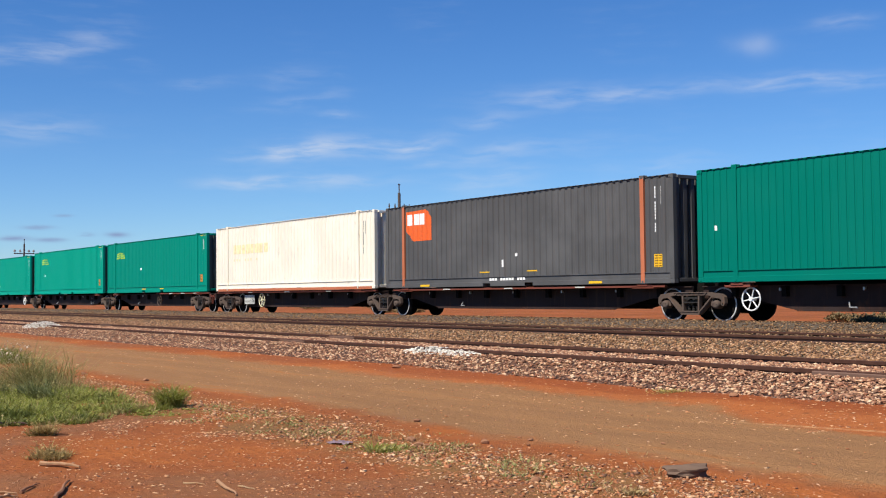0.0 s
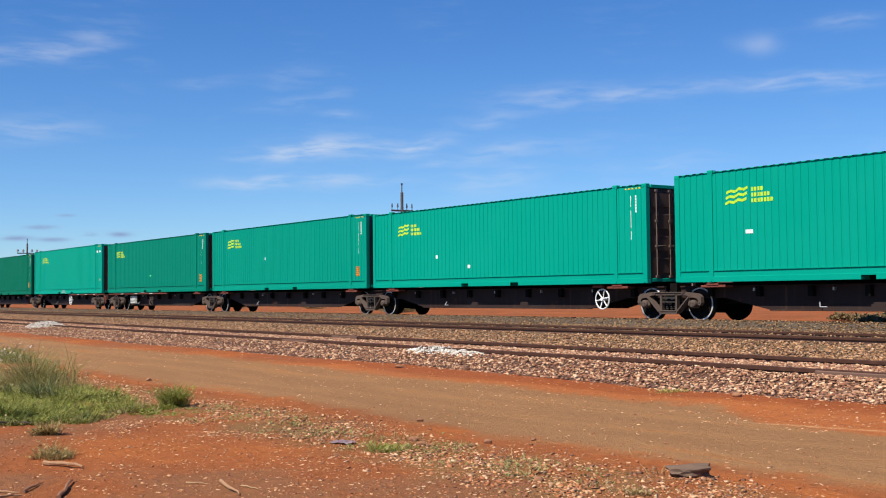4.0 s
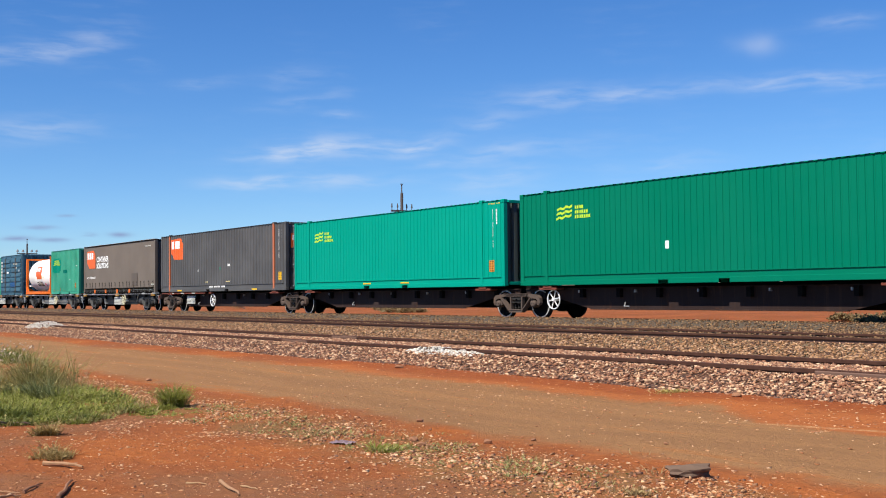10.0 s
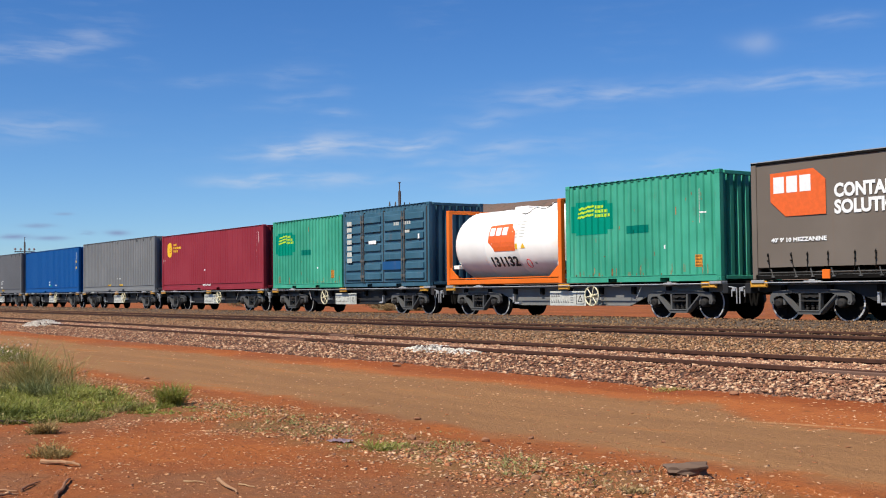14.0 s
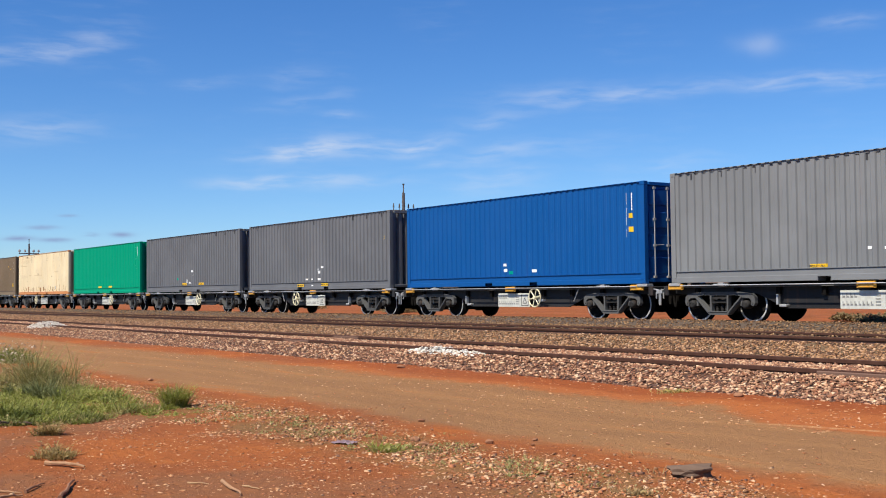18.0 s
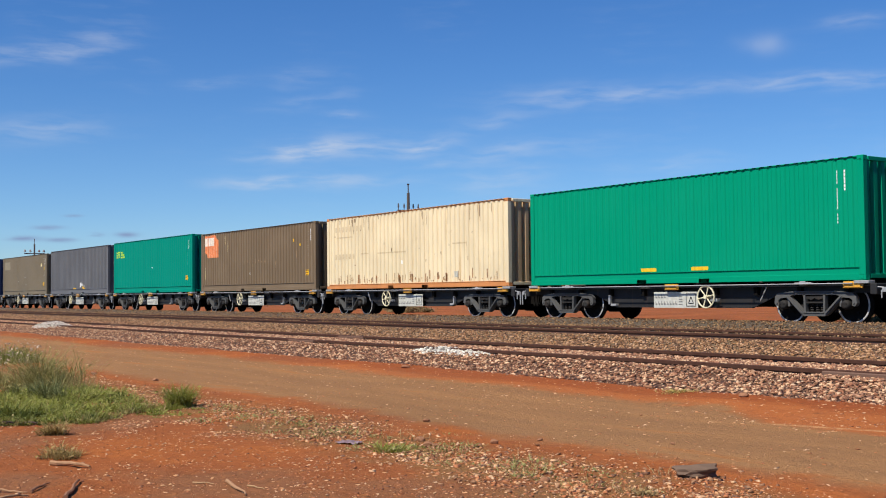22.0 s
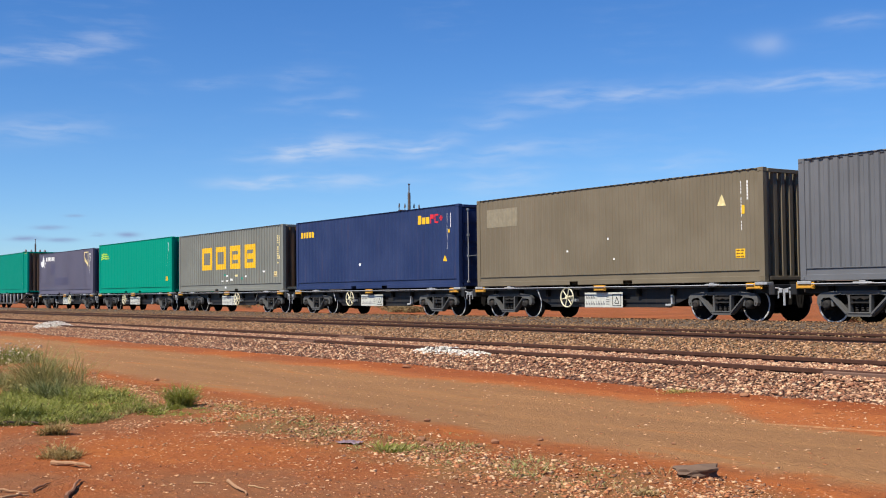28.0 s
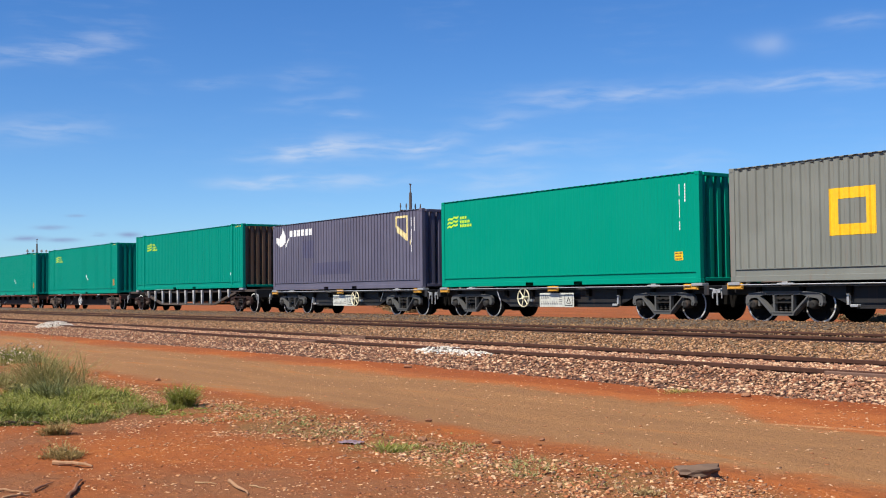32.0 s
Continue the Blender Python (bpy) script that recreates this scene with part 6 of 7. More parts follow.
def grey_wagon(x, flip, pale=False):
    """A grey 40-foot skeletal flat on two bogies."""
    w_ = wagon_thing("grey steel container flat wagon with cream handwheel", x, "grey container wagons")
    E_ = 6.30
    sm = cached(("sill", "grey"), lambda: sill_mesh(E_, 2.55, 0.74, 0.38))
    for s in (-1, 1):
        piece("side_sill", mat_swap(sm, M_WAGON_PALE if pale else M_STEEL_GREY), w_, m=pose(0, s * 0.88, 0, 0, 0, 0 if s < 0 else 180))
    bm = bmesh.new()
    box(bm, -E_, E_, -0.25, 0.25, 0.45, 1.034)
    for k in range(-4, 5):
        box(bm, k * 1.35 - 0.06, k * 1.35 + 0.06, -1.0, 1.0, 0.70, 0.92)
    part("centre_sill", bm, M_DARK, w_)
    bm = bmesh.new()
    for s in (-1, 1):
        box(bm, -E_, E_, s * 1.04 - 0.03, s * 1.04 + 0.03, 0.905, 0.928, 0.006)
    part("deck_edge", bm, M_EDGE_GREY, w_, "pale worn deck edge")
    for s in (-1, 1):
        bm = bmesh.new()
        rod(bm, (-5.75, s * 1.245, 0.962), (5.75, s * 1.245, 0.962), 0.017, 6)
        for k in range(5):
            box(bm, -5.2 + 2.6 * k - 0.02, -5.2 + 2.6 * k + 0.02, min(s * 1.05, s * 1.245), max(s * 1.05, s * 1.245), 0.945, 0.965)
        part("lock_shaft", bm, M_GALV, w_, "bright steel twistlock shaft along the deck")
    for s in (-1, 1):
        bm = bmesh.new()
        box(bm, s * E_ - 0.12, s * E_ + 0.06, -1.2, 1.2, 0.70, 0.96, 0.015)
        part("headstock", bm, M_STEEL_GREY, w_)
        fit_end(w_, s * (E_ + 0.02), s, True)
        bogie(w_, x, s * 4.55, M_BOGIE_GREY)
        for sy in (-1, 1):
            bm = bmesh.new()
            box(bm, s * 5.98 - 0.2, s * 5.98 + 0.2, sy * 1.12 - 0.13, sy * 1.12 + 0.13, 0.955, 1.03, 0.01)
            part("twistlock_seat", bm, M_GALV, w_)
            bm = bmesh.new()
            box(bm, s * 4.35 - 0.28, s * 4.35 + 0.22, sy * 1.16 - 0.05, sy * 1.16 + 0.05, 0.95, 1.00, 0.01)
            box(bm, s * 4.35 - 0.12, s * 4.35 + 0.06, sy * 1.16 - 0.06, sy * 1.16 + 0.06, 0.93, 1.03, 0.01)
            part("stacking_lug", bm, M_GALV, w_)
    for xx, sz in ((-5.98, 0.22), (5.72, 0.22), (-0.05, 0.21)):
        bm = bmesh.new()
        z = 0.85
        box(bm, xx - sz, xx + sz, -1.22, -1.18, z + 0.015, z + 0.135, 0.006)
        box(bm, xx - sz - 0.04, xx + sz + 0.04, -1.2, -1.15, z + 0.0, z + 0.16, 0.006)
        part("reflector", bm, (M_REFLECT,), w_, "amber reflector")
    name_plate(w_, -0.84, 0.80, 0.36, 0.80, -1.06)
    hw = 1.22 if flip else -1.48
    piece("handwheel", cached(("hand", 1), lambda: handwheel_mesh(M_CREAMWHEEL)), w_, "cream spoked handwheel", pose(hw, -1.22, 0.66))
    bm = bmesh.new()
    box(bm, hw + 0.1, hw + 0.34, -1.16, -1.04, 0.54, 0.62)
    rod(bm, (hw, -1.2, 0.66), (hw, -1.0, 0.66), 0.04, 8)
    part("handwheel_bracket", bm, M_GALV, w_)
    s = -1 if flip else 1
    bm = bmesh.new()
    lathe(bm, [(0.06, -0.34), (0.17, -0.32), (0.19, -0.26), (0.19, 0.26), (0.17, 0.32), (0.06, 0.34)], 16, "x", (s * 1.75, -0.62, 0.62))
    part("air_tank", bm, M_STEEL_GREY, w_)
    bm = bmesh.new()
    box(bm, s * 2.55 - 0.10, s * 2.55 + 0.12, -1.04, -0.86, 0.40, 0.47, 0.015)
    box(bm, s * 2.70 - 0.03, s * 2.70 + 0.03, -1.04, -0.95, 0.46, 0.72)
    part("valve", bm, M_GALV, w_)
    bm = bmesh.new()
    rod(bm, (s * -3.1, -1.05, 0.90), (s * -2.9, -1.06, 0.55), 0.016, 6)
    part("release_rod", bm, M_GALV, w_)
    return w_


def brown_platform(x, left_end, right_end, shared_left, label, plate=None, wheel=None, edge=None, wheel_mat=None):
    """One platform of an articulated set: deep fish-bellied sills, bogies shared under the joints."""
    w_ = wagon_thing(label, x, "brown articulated wagon platforms")
    E_ = 7.55
    sm = cached(("sill", "brown"), lambda: sill_mesh(E_, 4.5, 0.62, 0.31, 1.5))
    for s in (-1, 1):
        piece("side_sill", mat_swap(sm, M_SILL_RUST), w_, m=pose(0, s * 0.74, 0, 0, 0, 0 if s < 0 else 180))
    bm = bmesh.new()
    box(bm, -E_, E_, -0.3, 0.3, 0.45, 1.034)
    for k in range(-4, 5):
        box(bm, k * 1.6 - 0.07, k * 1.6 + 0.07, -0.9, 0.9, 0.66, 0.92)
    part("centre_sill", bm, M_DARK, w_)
    for px in (-6.05, 6.05):
        bm = bmesh.new()
        box(bm, px - 0.42, px + 0.42, -1.17, -0.85, 0.90, 0.965, 0.008)
        box(bm, px - 0.2, px + 0.2, -1.19, -0.95, 0.955, 1.03, 0.01)
        part("outrigger", bm, M_EDGE_RUST, w_)
    if edge:
        bm = bmesh.new()
        box(bm, edge[0], edge[1], -1.17, -1.06, 0.93, 1.0, 0.006)
        part("deck_edge", bm, M_EDGE_RUST, w_, "chipped red oxide deck edge")
        bm = bmesh.new()
        for k in range(3):
            xx = edge[0] + (edge[1] - edge[0]) * (0.25 + 0.25 * k)
            box(bm, xx - 0.22, xx + 0.22, -1.178, -1.17, 0.945, 0.985)
        part("edge_mark", bm, M_PLATE, w_)
    for s, coupled in ((-1, left_end), (1, right_end)):
        if coupled:
            fit_end(w_, s * (E_ - 0.02), s, False)
            bogie(w_, x, s * 6.12, M_BOGIE_RUST)
            bm = bmesh.new()
            box(bm, s * E_ - 0.1, s * E_ + 0.05, -1.15, 1.15, 0.68, 0.95, 0.015)
            part("headstock", bm, M_SILL_RUST, w_)
    if shared_left:
        bogie(w_, x, -7.73, M_BOGIE_RUST)
    if plate is not None:
        name_plate(w_, plate, plate + 1.05, 0.42, 0.84, -1.0)
        bm = bmesh.new()
        for k in (0.2, 0.8):
            box(bm, plate + k - 0.03, plate + k + 0.03, -1.0, -0.74, 0.6, 0.66)
        part("plate_bracket", bm, M_SILL_RUST, w_)
    if wheel is not None:
        piece("handwheel", cached(("hand", (wheel_mat or M_WHITE).name), lambda: handwheel_mesh(wheel_mat or M_WHITE)), w_, "spoked handwheel", pose(wheel, -1.05, 0.60))
        bm = bmesh.new()
        rod(bm, (wheel, -1.0, 0.60), (wheel, -0.85, 0.60), 0.04, 8)
        box(bm, wheel - 0.35, wheel + 0.05, -1.12, -1.0, 0.93, 1.0)
        part("handwheel_bracket", bm, M_EDGE_RUST, w_)
    bm = bmesh.new()
    for k in range(5):
        xx = -5.0 + 2.4 * k
        box(bm, xx, xx + 0.05, -0.84, -0.76, 0.80, 0.88)
    tagged(part("sill_lug", bm, M_GALV, w_), kind="stuff")
    bm = bmesh.new()
    rod(bm, (-3.0, -0.80, 0.52), (-2.85, -0.99, 0.40), 0.018, 6)
    rod(bm, (-2.85, -0.99, 0.40), (-2.65, -0.99, 0.40), 0.018, 6)
    part("release_rod", bm, M_GALV, w_)
    return w_


def scribble(wagon, x0, x1, z0, z1, y):
    """A sprayed line of loops that cannot be read."""
    bm = bmesh.new()
    pts = []
    for k in range(49):
        t = k / 48
        a = t * 2 * math.pi * 5.5
        pts.append((x0 + (x1 - x0) * t + 0.05 * math.cos(a), z0 + (z1 - z0) * (0.5 + 0.42 * math.sin(a) * (0.7 + 0.3 * math.sin(7 * t)))))
    for p, q in zip(pts, pts[1:]):
        bar_xz(bm, p, q, 0.018, y - 0.004, y)
    for k in range(3):
        a = math.pi * k / 3
        cx, cz = x0 + (x1 - x0) * 0.38, z1 + 0.13
        bar_xz(bm, (cx - 0.08 * math.cos(a), cz - 0.06 * math.sin(a)), (cx + 0.08 * math.cos(a), cz + 0.06 * math.sin(a)), 0.014, y - 0.004, y)
    part("sprayed_scrawl", bm, M_SPRAY, wagon, "grey sprayed scrawl on the sill")


M_RIB = plain("rib_chalky_grey", (0.50, 0.49, 0.46), 0.6, var=0.3)
M_SPRAY = plain("spray_grey", (0.22, 0.22, 0.22), 0.7, var=0.3)
BROWN = "dark brown articulated wagon platform with rusty bogies"
for xx, le, re, sl, plate, hw, edge, hm in ((212.68, 0, 0, 1, None, -5.7, None, M_WHITE), (197.2, 0, 0, 1, None, None, (-6.9, 6.9), None), (181.76, 1, 0, 0, -4.6, -2.7, (-7.3, 7.3), M_CREAMWHEEL),
                                            (165.99, 0, 1, 1, None, 0.59, (0.9, 7.4), M_BOGIE_RUST), (150.54, 0, 0, 1, None, None, None, None), (134.84, 0, 0, 1, None, 5.3, None, M_WHITE), (119.72, 0, 0, 1, None, None, None, None), (104.28, 1, 0, 0, -4.0, -0.6, (-7.3, 2.0), M_BOGIE_RUST),
                                            (88.53, 0, 1, 1, None, 0.59, (0.9, 7.4), M_WHITE), (73.09, 0, 0, 1, None, None, None, None), (57.68, 0, 0, 1, None, -5.9, None, M_WHITE), (42.23, 0, 0, 1, None, None, None, None), (26.79, 1, 0, 0, -4.24, -0.86, (-7.3, -1.6), M_WHITE),
                                            (-248.32, 1, 1, 0, None, -0.5, (-7.3, 7.3), None), (-266.2, 1, 1, 0, None, None, (-7.3, 7.3), None)):
    w_ = brown_platform(xx, le, re, sl, BROWN, plate, hw, edge, hm)
    if xx == 150.54:
        scribble(w_, 3.74, 4.46, 0.36, 0.60, -0.812)
for xx, flip in ((12.42, 1), (-0.92, 1), (-14.28, 0), (-27.46, 1), (-40.76, 1), (-53.95, 1), (-67.33, 0), (-80.59, 1), (-93.83, 1), (-107.18, 0), (-120.37, 0),
                 (-133.75, 0), (-147.04, 0), (-160.31, 0), (-173.56, 0), (-187.03, 1), (-200.26, 0), (-213.7, 1)):
    grey_wagon(xx, flip, xx == -0.92)


def rib_wagon(x):
    """A long flat with a bowed bottom chord and a row of ribs."""
    w_ = wagon_thing("dark flat wagon with bowed truss sides and pale ribs", x, "truss wagon")
    E_ = 8.6
    for s in (-1, 1):
        bm = bmesh.new()
        box(bm, -E_, E_, s * 1.05 - 0.05, s * 1.05 + 0.05, 0.99, 1.10, 0.008)
        bar_xz(bm, (-6.2, 0.97), (-3.6, 0.40), 0.12, s * 1.05 - 0.04, s * 1.05 + 0.04)
        bar_xz(bm, (6.2, 0.97), (3.6, 0.40), 0.12, s * 1.05 - 0.04, s * 1.05 + 0.04)
        bar_xz(bm, (-3.66, 0.40), (3.66, 0.40), 0.12, s * 1.05 - 0.04, s * 1.05 + 0.04)
        part("truss", bm, M_TRUSS, w_)
        for k in range(11):
            xx = -5.5 + 1.1 * k
            bm = bmesh.new()
            lo = 0.42 if abs(xx) < 3.7 else 0.42 + (abs(xx) - 3.6) * 0.17
            slab_xz(bm, [(xx - 0.03, lo), (xx + 0.03, lo), (xx + 0.09, 1.12), (xx - 0.09, 1.12)], s * 1.12 - 0.05, s * 1.12 + 0.05)
            part("rib", bm, M_RIB, w_)
        bm = bmesh.new()
        box(bm, s * E_ - 0.1, s * E_ + 0.06, -1.15, 1.15, 0.72, 1.09, 0.015)
        part("headstock", bm, M_STEEL_GREY, w_)
        fit_end(w_, s * E_, s, True)
        bogie(w_, x, s * 6.75, M_SILL_RUST)
        for sy in (-1, 1):
            bm = bmesh.new()
            box(bm, s * 7.1 - 0.2, s * 7.1 + 0.2, sy * 1.12 - 0.1, sy * 1.12 + 0.1, 1.10, 1.18)
            part("twistlock_seat", bm, M_GALV, w_)
    bm = bmesh.new()
    box(bm, -E_, E_, -0.3, 0.3, 0.5, 1.184)
    part("centre_sill", bm, M_DARK, w_)


rib_wagon(-230.37)


# ---- beside the tracks ----
def fishplate(track_ob, x, y, top):
    bm = bmesh.new()
    for s in (-1, 1):
        box(bm, x - 0.45, x + 0.45, y + s * 0.045 - 0.028, y + s * 0.045 + 0.028, top - 0.15, top - 0.012, 0.008)
    part("fishplate", bm, M_FISH, track_ob, "dusty bolted joint bars")


M_FISH = paint("joint_bar_dusty", (0.155, 0.088, 0.062), 0.4, 0.3, rough=0.8)
fishplate(track_1, -18.25, Y1 + 0.7175, RAIL1)
fishplate(track_1, -17.45, Y1 - 0.7175, RAIL1)
fishplate(track_1, -6.45, Y1 - 0.7175, RAIL1)
fishplate(track_1, -31.2, Y1 + 0.7175, RAIL1)


def telegraph_pole(x, y, arm, cap, mat):
    p = thing("telegraph_pole", "dark steel telegraph pole with one crossarm and insulators", "pole", "telegraph poles", m=pose(x, y, ground_z(x, y)))
    bm = bmesh.new()
    rod(bm, (0, 0, -0.3), (0, 0, 7.65), 0.13, 10, 0.10)
    part("pole", bm, M_POLE, p)
    bm = bmesh.new()
    rod(bm, (0, 0, 7.6), (0, 0, 8.25), 0.04, 6)
    box(bm, -0.03, 0.03, -0.08, 0.08, 8.2, 8.27)
    part("spike", bm, M_POLE, p)
    bm = bmesh.new()
    box(bm, -0.06, 0.06, -arm, arm, 6.36, 6.48, 0.01)
    part("crossarm", bm, M_POLE, p)
    if arm < 1:
        bm = bmesh.new()
        box(bm, -0.05, 0.05, -arm * 1.15, arm * 1.15, 5.86, 5.97, 0.01)
        part("crossarm", bm, M_POLE, p)
    for k in (-0.94, -0.4, 0.46, 0.94):
        bm = bmesh.new()
        rod(bm, (0, k * arm, 6.46), (0, k * arm, 6.66), 0.025, 6)
        rod(bm, (0, k * arm, 6.64), (0, k * arm, 6.78), cap, 8, cap * 0.8)
        rod(bm, (0, k * arm, 6.78), (0, k * arm, 6.92), cap * 0.85, 8, cap * 0.4)
        part("insulator", bm, mat, p)


M_POLE = plain("pole_dark_steel", (0.085, 0.075, 0.068), 0.7)
M_CAP = plain("insulator_dull_grey", (0.20, 0.17, 0.16), 0.5)
telegraph_pole(-64.87, 42.0, 0.85, 0.06, M_POLE)
telegraph_pole(-149.3, 40.0, 1.25, 0.16, M_CAP)


# ---- plants ----
def leaf_material(name, cols):
    m, nt, bs = material(name)
    rnd = node(nt, "ShaderNodeNewGeometry").outputs["Random Per Island"]
    cr = node(nt, "ShaderNodeValToRGB", {0: rnd})
    el = cr.color_ramp.elements
    while len(el) < len(cols):
        el.new(0.5)
    for i, cc in enumerate(cols):
        el[i].position, el[i].color = i / (len(cols) - 1), (*cc, 1)
    nt.links.new(cr.outputs[0], bs.inputs["Base Color"])
    bs.inputs["Roughness"].default_value = 0.6
    glow = node(nt, "ShaderNodeBsdfTranslucent", {"Color": cr.outputs[0]})
    both = node(nt, "ShaderNodeMixShader", {0: 0.28, 1: bs.outputs[0], 2: glow.outputs[0]})
    nt.links.new(both.outputs[0], nt.nodes["Material Output"].inputs[0])
    bs.inputs["Specular IOR Level"].default_value = 0.25
    return m


M_GRASS = leaf_material("grass_green", [(0.172, 0.198, 0.030), (0.275, 0.290, 0.051), (0.215, 0.229, 0.038), (0.396, 0.361, 0.119), (0.103, 0.132, 0.024)])
M_GRASS_D = leaf_material("grass_grey_green", [(0.21, 0.20, 0.06), (0.31, 0.27, 0.10), (0.16, 0.155, 0.045), (0.34, 0.30, 0.11), (0.40, 0.33, 0.15)])
M_GRASS_K = leaf_material("grass_dark_green", [(0.10, 0.125, 0.026), (0.16, 0.18, 0.04), (0.12, 0.14, 0.03), (0.22, 0.23, 0.06)])
M_GRASS_B = leaf_material("grass_blue_green", [(0.135, 0.150, 0.050), (0.185, 0.195, 0.075), (0.110, 0.125, 0.042)])
M_WEED = leaf_material("weed_brown_olive", [(0.280, 0.203, 0.070), (0.392, 0.270, 0.105), (0.210, 0.165, 0.050), (0.462, 0.330, 0.154)])
M_STRAW = leaf_material("grass_straw", [(0.40, 0.27, 0.12), (0.30, 0.19, 0.08), (0.48, 0.34, 0.17), (0.25, 0.20, 0.07)])
M_YELLOW_WEED = leaf_material("weed_yellow_green", [(0.40, 0.32, 0.09), (0.50, 0.38, 0.15), (0.30, 0.27, 0.06)])
M_FLOWER = leaf_material("seed_heads", [(0.46, 0.36, 0.26), (0.60, 0.50, 0.38), (0.34, 0.25, 0.17)])
M_SCRUB = leaf_material("scrub_olive", [(0.176, 0.128, 0.057), (0.257, 0.189, 0.088), (0.135, 0.095, 0.045), (0.324, 0.216, 0.108)])


def lush(x, y):
    """The green patch beside the road."""
    return 0.222 * -x < y < min(3.9, 3.30 + (-8.85 - x) * 0.35) and x < -9.2 - max(0.0, y - 3.0) * 0.95


def sprays(n, spot, r, h0, h1, stems, lean, wd, leafy=0.0):
    """n plants at places from spot(): for each stem its root, way, length, bend, width and share of leaves."""
    out = []
    for _ in range(n):
        x, y = spot()
        k = max(0.35, 0.8 + 1.1 * noise.noise(Vector((x * 2.3, y * 2.7, 1.0))))
        h, m_ = random.uniform(h0, h1) * k, int(stems * random.uniform(0.5, 1.4))
        for _ in range(m_):
            a, q = random.uniform(0, 2 * math.pi), r * random.random()
            px, py = x + q * math.cos(a), y + q * math.sin(a)
            out.append((px, py, ground_z(px, py), a + random.gauss(0, 0.5), h * random.uniform(0.45, 1.15), lean * random.uniform(0.25, 1.3), wd * random.uniform(0.6, 1.5), leafy))
    return out


def spray_mesh(name, stems, mat, seed):
    """Arched stems of three pieces, some with small leaves along them."""
    rng = random.Random(seed)
    V, F = [], []
    for x, y, z, way, h, lean, wd, leafy in stems:
        side = way + math.pi / 2 + rng.gauss(0, 0.8)
        wx, wy = math.cos(side) * wd / 2, math.sin(side) * wd / 2
        base = len(V)
        mids = []
        for t, w_ in ((0.0, 0.9), (0.4, 1.0), (0.75, 0.7)):
            o, u = lean * h * t ** 1.6, h * (t - 0.32 * lean * t * t)
            cx, cy, cz = x + math.cos(way) * o, y + math.sin(way) * o, z - 0.008 + u
            mids.append((cx, cy, cz))
            V += [(cx - wx * w_, cy - wy * w_, cz), (cx + wx * w_, cy + wy * w_, cz)]
        V.append((x + math.cos(way) * lean * h, y + math.sin(way) * lean * h, z + h * (1 - 0.32 * lean)))
        F += [(base, base + 1, base + 3, base + 2), (base + 2, base + 3, base + 5, base + 4), (base + 4, base + 5, base + 6)]
        while rng.random() < leafy:
            cx, cy, cz = rng.choice(mids)
            a, l = rng.uniform(0, 2 * math.pi), rng.uniform(0.012, 0.034)
            dx, dy, dz = math.cos(a) * l, math.sin(a) * l, rng.uniform(-0.3, 0.7) * l
            ex, ey = -math.sin(a) * l * 0.32, math.cos(a) * l * 0.32
            k = len(V)
            V += [(cx, cy, cz), (cx + dx * 0.5 + ex, cy + dy * 0.5 + ey, cz + dz * 0.7), (cx + dx, cy + dy, cz + dz), (cx + dx * 0.5 - ex, cy + dy * 0.5 - ey, cz + dz * 0.7)]
            F.append((k, k + 1, k + 2, k + 3))
    me = bpy.data.meshes.new(name)
    me.from_pydata(V, [], F)
    me.materials.append(mat)
    return me


def patch(x0, x1, y0, y1, keep):
    def spot():
        while True:
            x, y = random.uniform(x0, x1), random.uniform(y0, y1)
            if keep(x, y):
                return x, y
    return spot


def around(cx, cy, sx, sy):
    return lambda: (random.gauss(cx, sx), random.gauss(cy, sy))


THICK = patch(-12.2, -8.9, 2.0, 3.9, lambda x, y: lush(x, y) and noise.noise(Vector((x * 1.5, y * 1.9, 3.0))) > -0.28)
RIM = patch(-12.2, -8.9, 2.0, 3.9, lambda x, y: lush(x, y) and not lush(x + 0.32, y - 0.12))
BACK = patch(-13.6, -11.4, 2.6, 4.0, lambda x, y: 0.232 * -x < y < 0.318 * -x)
low = sprays(330, THICK, 0.11, 0.04, 0.16, 46, 1.05, 0.005, 0.55)
low += sprays(26, lambda: (random.uniform(-9.7, -9.2), random.gauss(3.62, 0.13)), 0.07, 0.02, 0.06, 26, 1.2, 0.007, 0.5)
dark = sprays(170, THICK, 0.09, 0.04, 0.12, 26, 0.9, 0.009, 0.6)
dark += sprays(30, patch(-9.9, -9.0, 2.1, 2.8, lush), 0.10, 0.06, 0.14, 40, 0.9, 0.010, 0.72)
tall = sprays(46, RIM, 0.08, 0.04, 0.13, 34, 1.0, 0.006, 0.3)
tall += sprays(34, BACK, 0.12, 0.10, 0.26, 44, 0.8, 0.004, 0.55)
tall += sprays(30, around(-12.75, 3.60, 0.28, 0.12), 0.13, 0.26, 0.52, 48, 0.9, 0.0035, 0.6)
tall += sprays(24, around(-13.3, 3.30, 0.5, 0.10), 0.13, 0.16, 0.32, 48, 0.85, 0.004, 0.6)
grey = sprays(9, around(-11.75, 3.26, 0.22, 0.07), 0.10, 0.14, 0.26, 70, 0.8, 0.007, 0.75)
straw = sprays(24, around(-12.6, 3.6, 0.35, 0.12), 0.12, 0.2, 0.38, 9, 0.8, 0.0035, 0.3)
straw += sprays(40, THICK, 0.10, 0.06, 0.17, 7, 0.9, 0.006)
straw += sprays(14, around(-9.75, 3.62, 0.16, 0.06), 0.05, 0.05, 0.13, 6, 1.1, 0.009)
straw += sprays(60, lambda: (random.uniform(-10.5, -4.3), random.gauss(4.1, 0.24)), 0.12, 0.015, 0.06, 12, 1.5, 0.006)
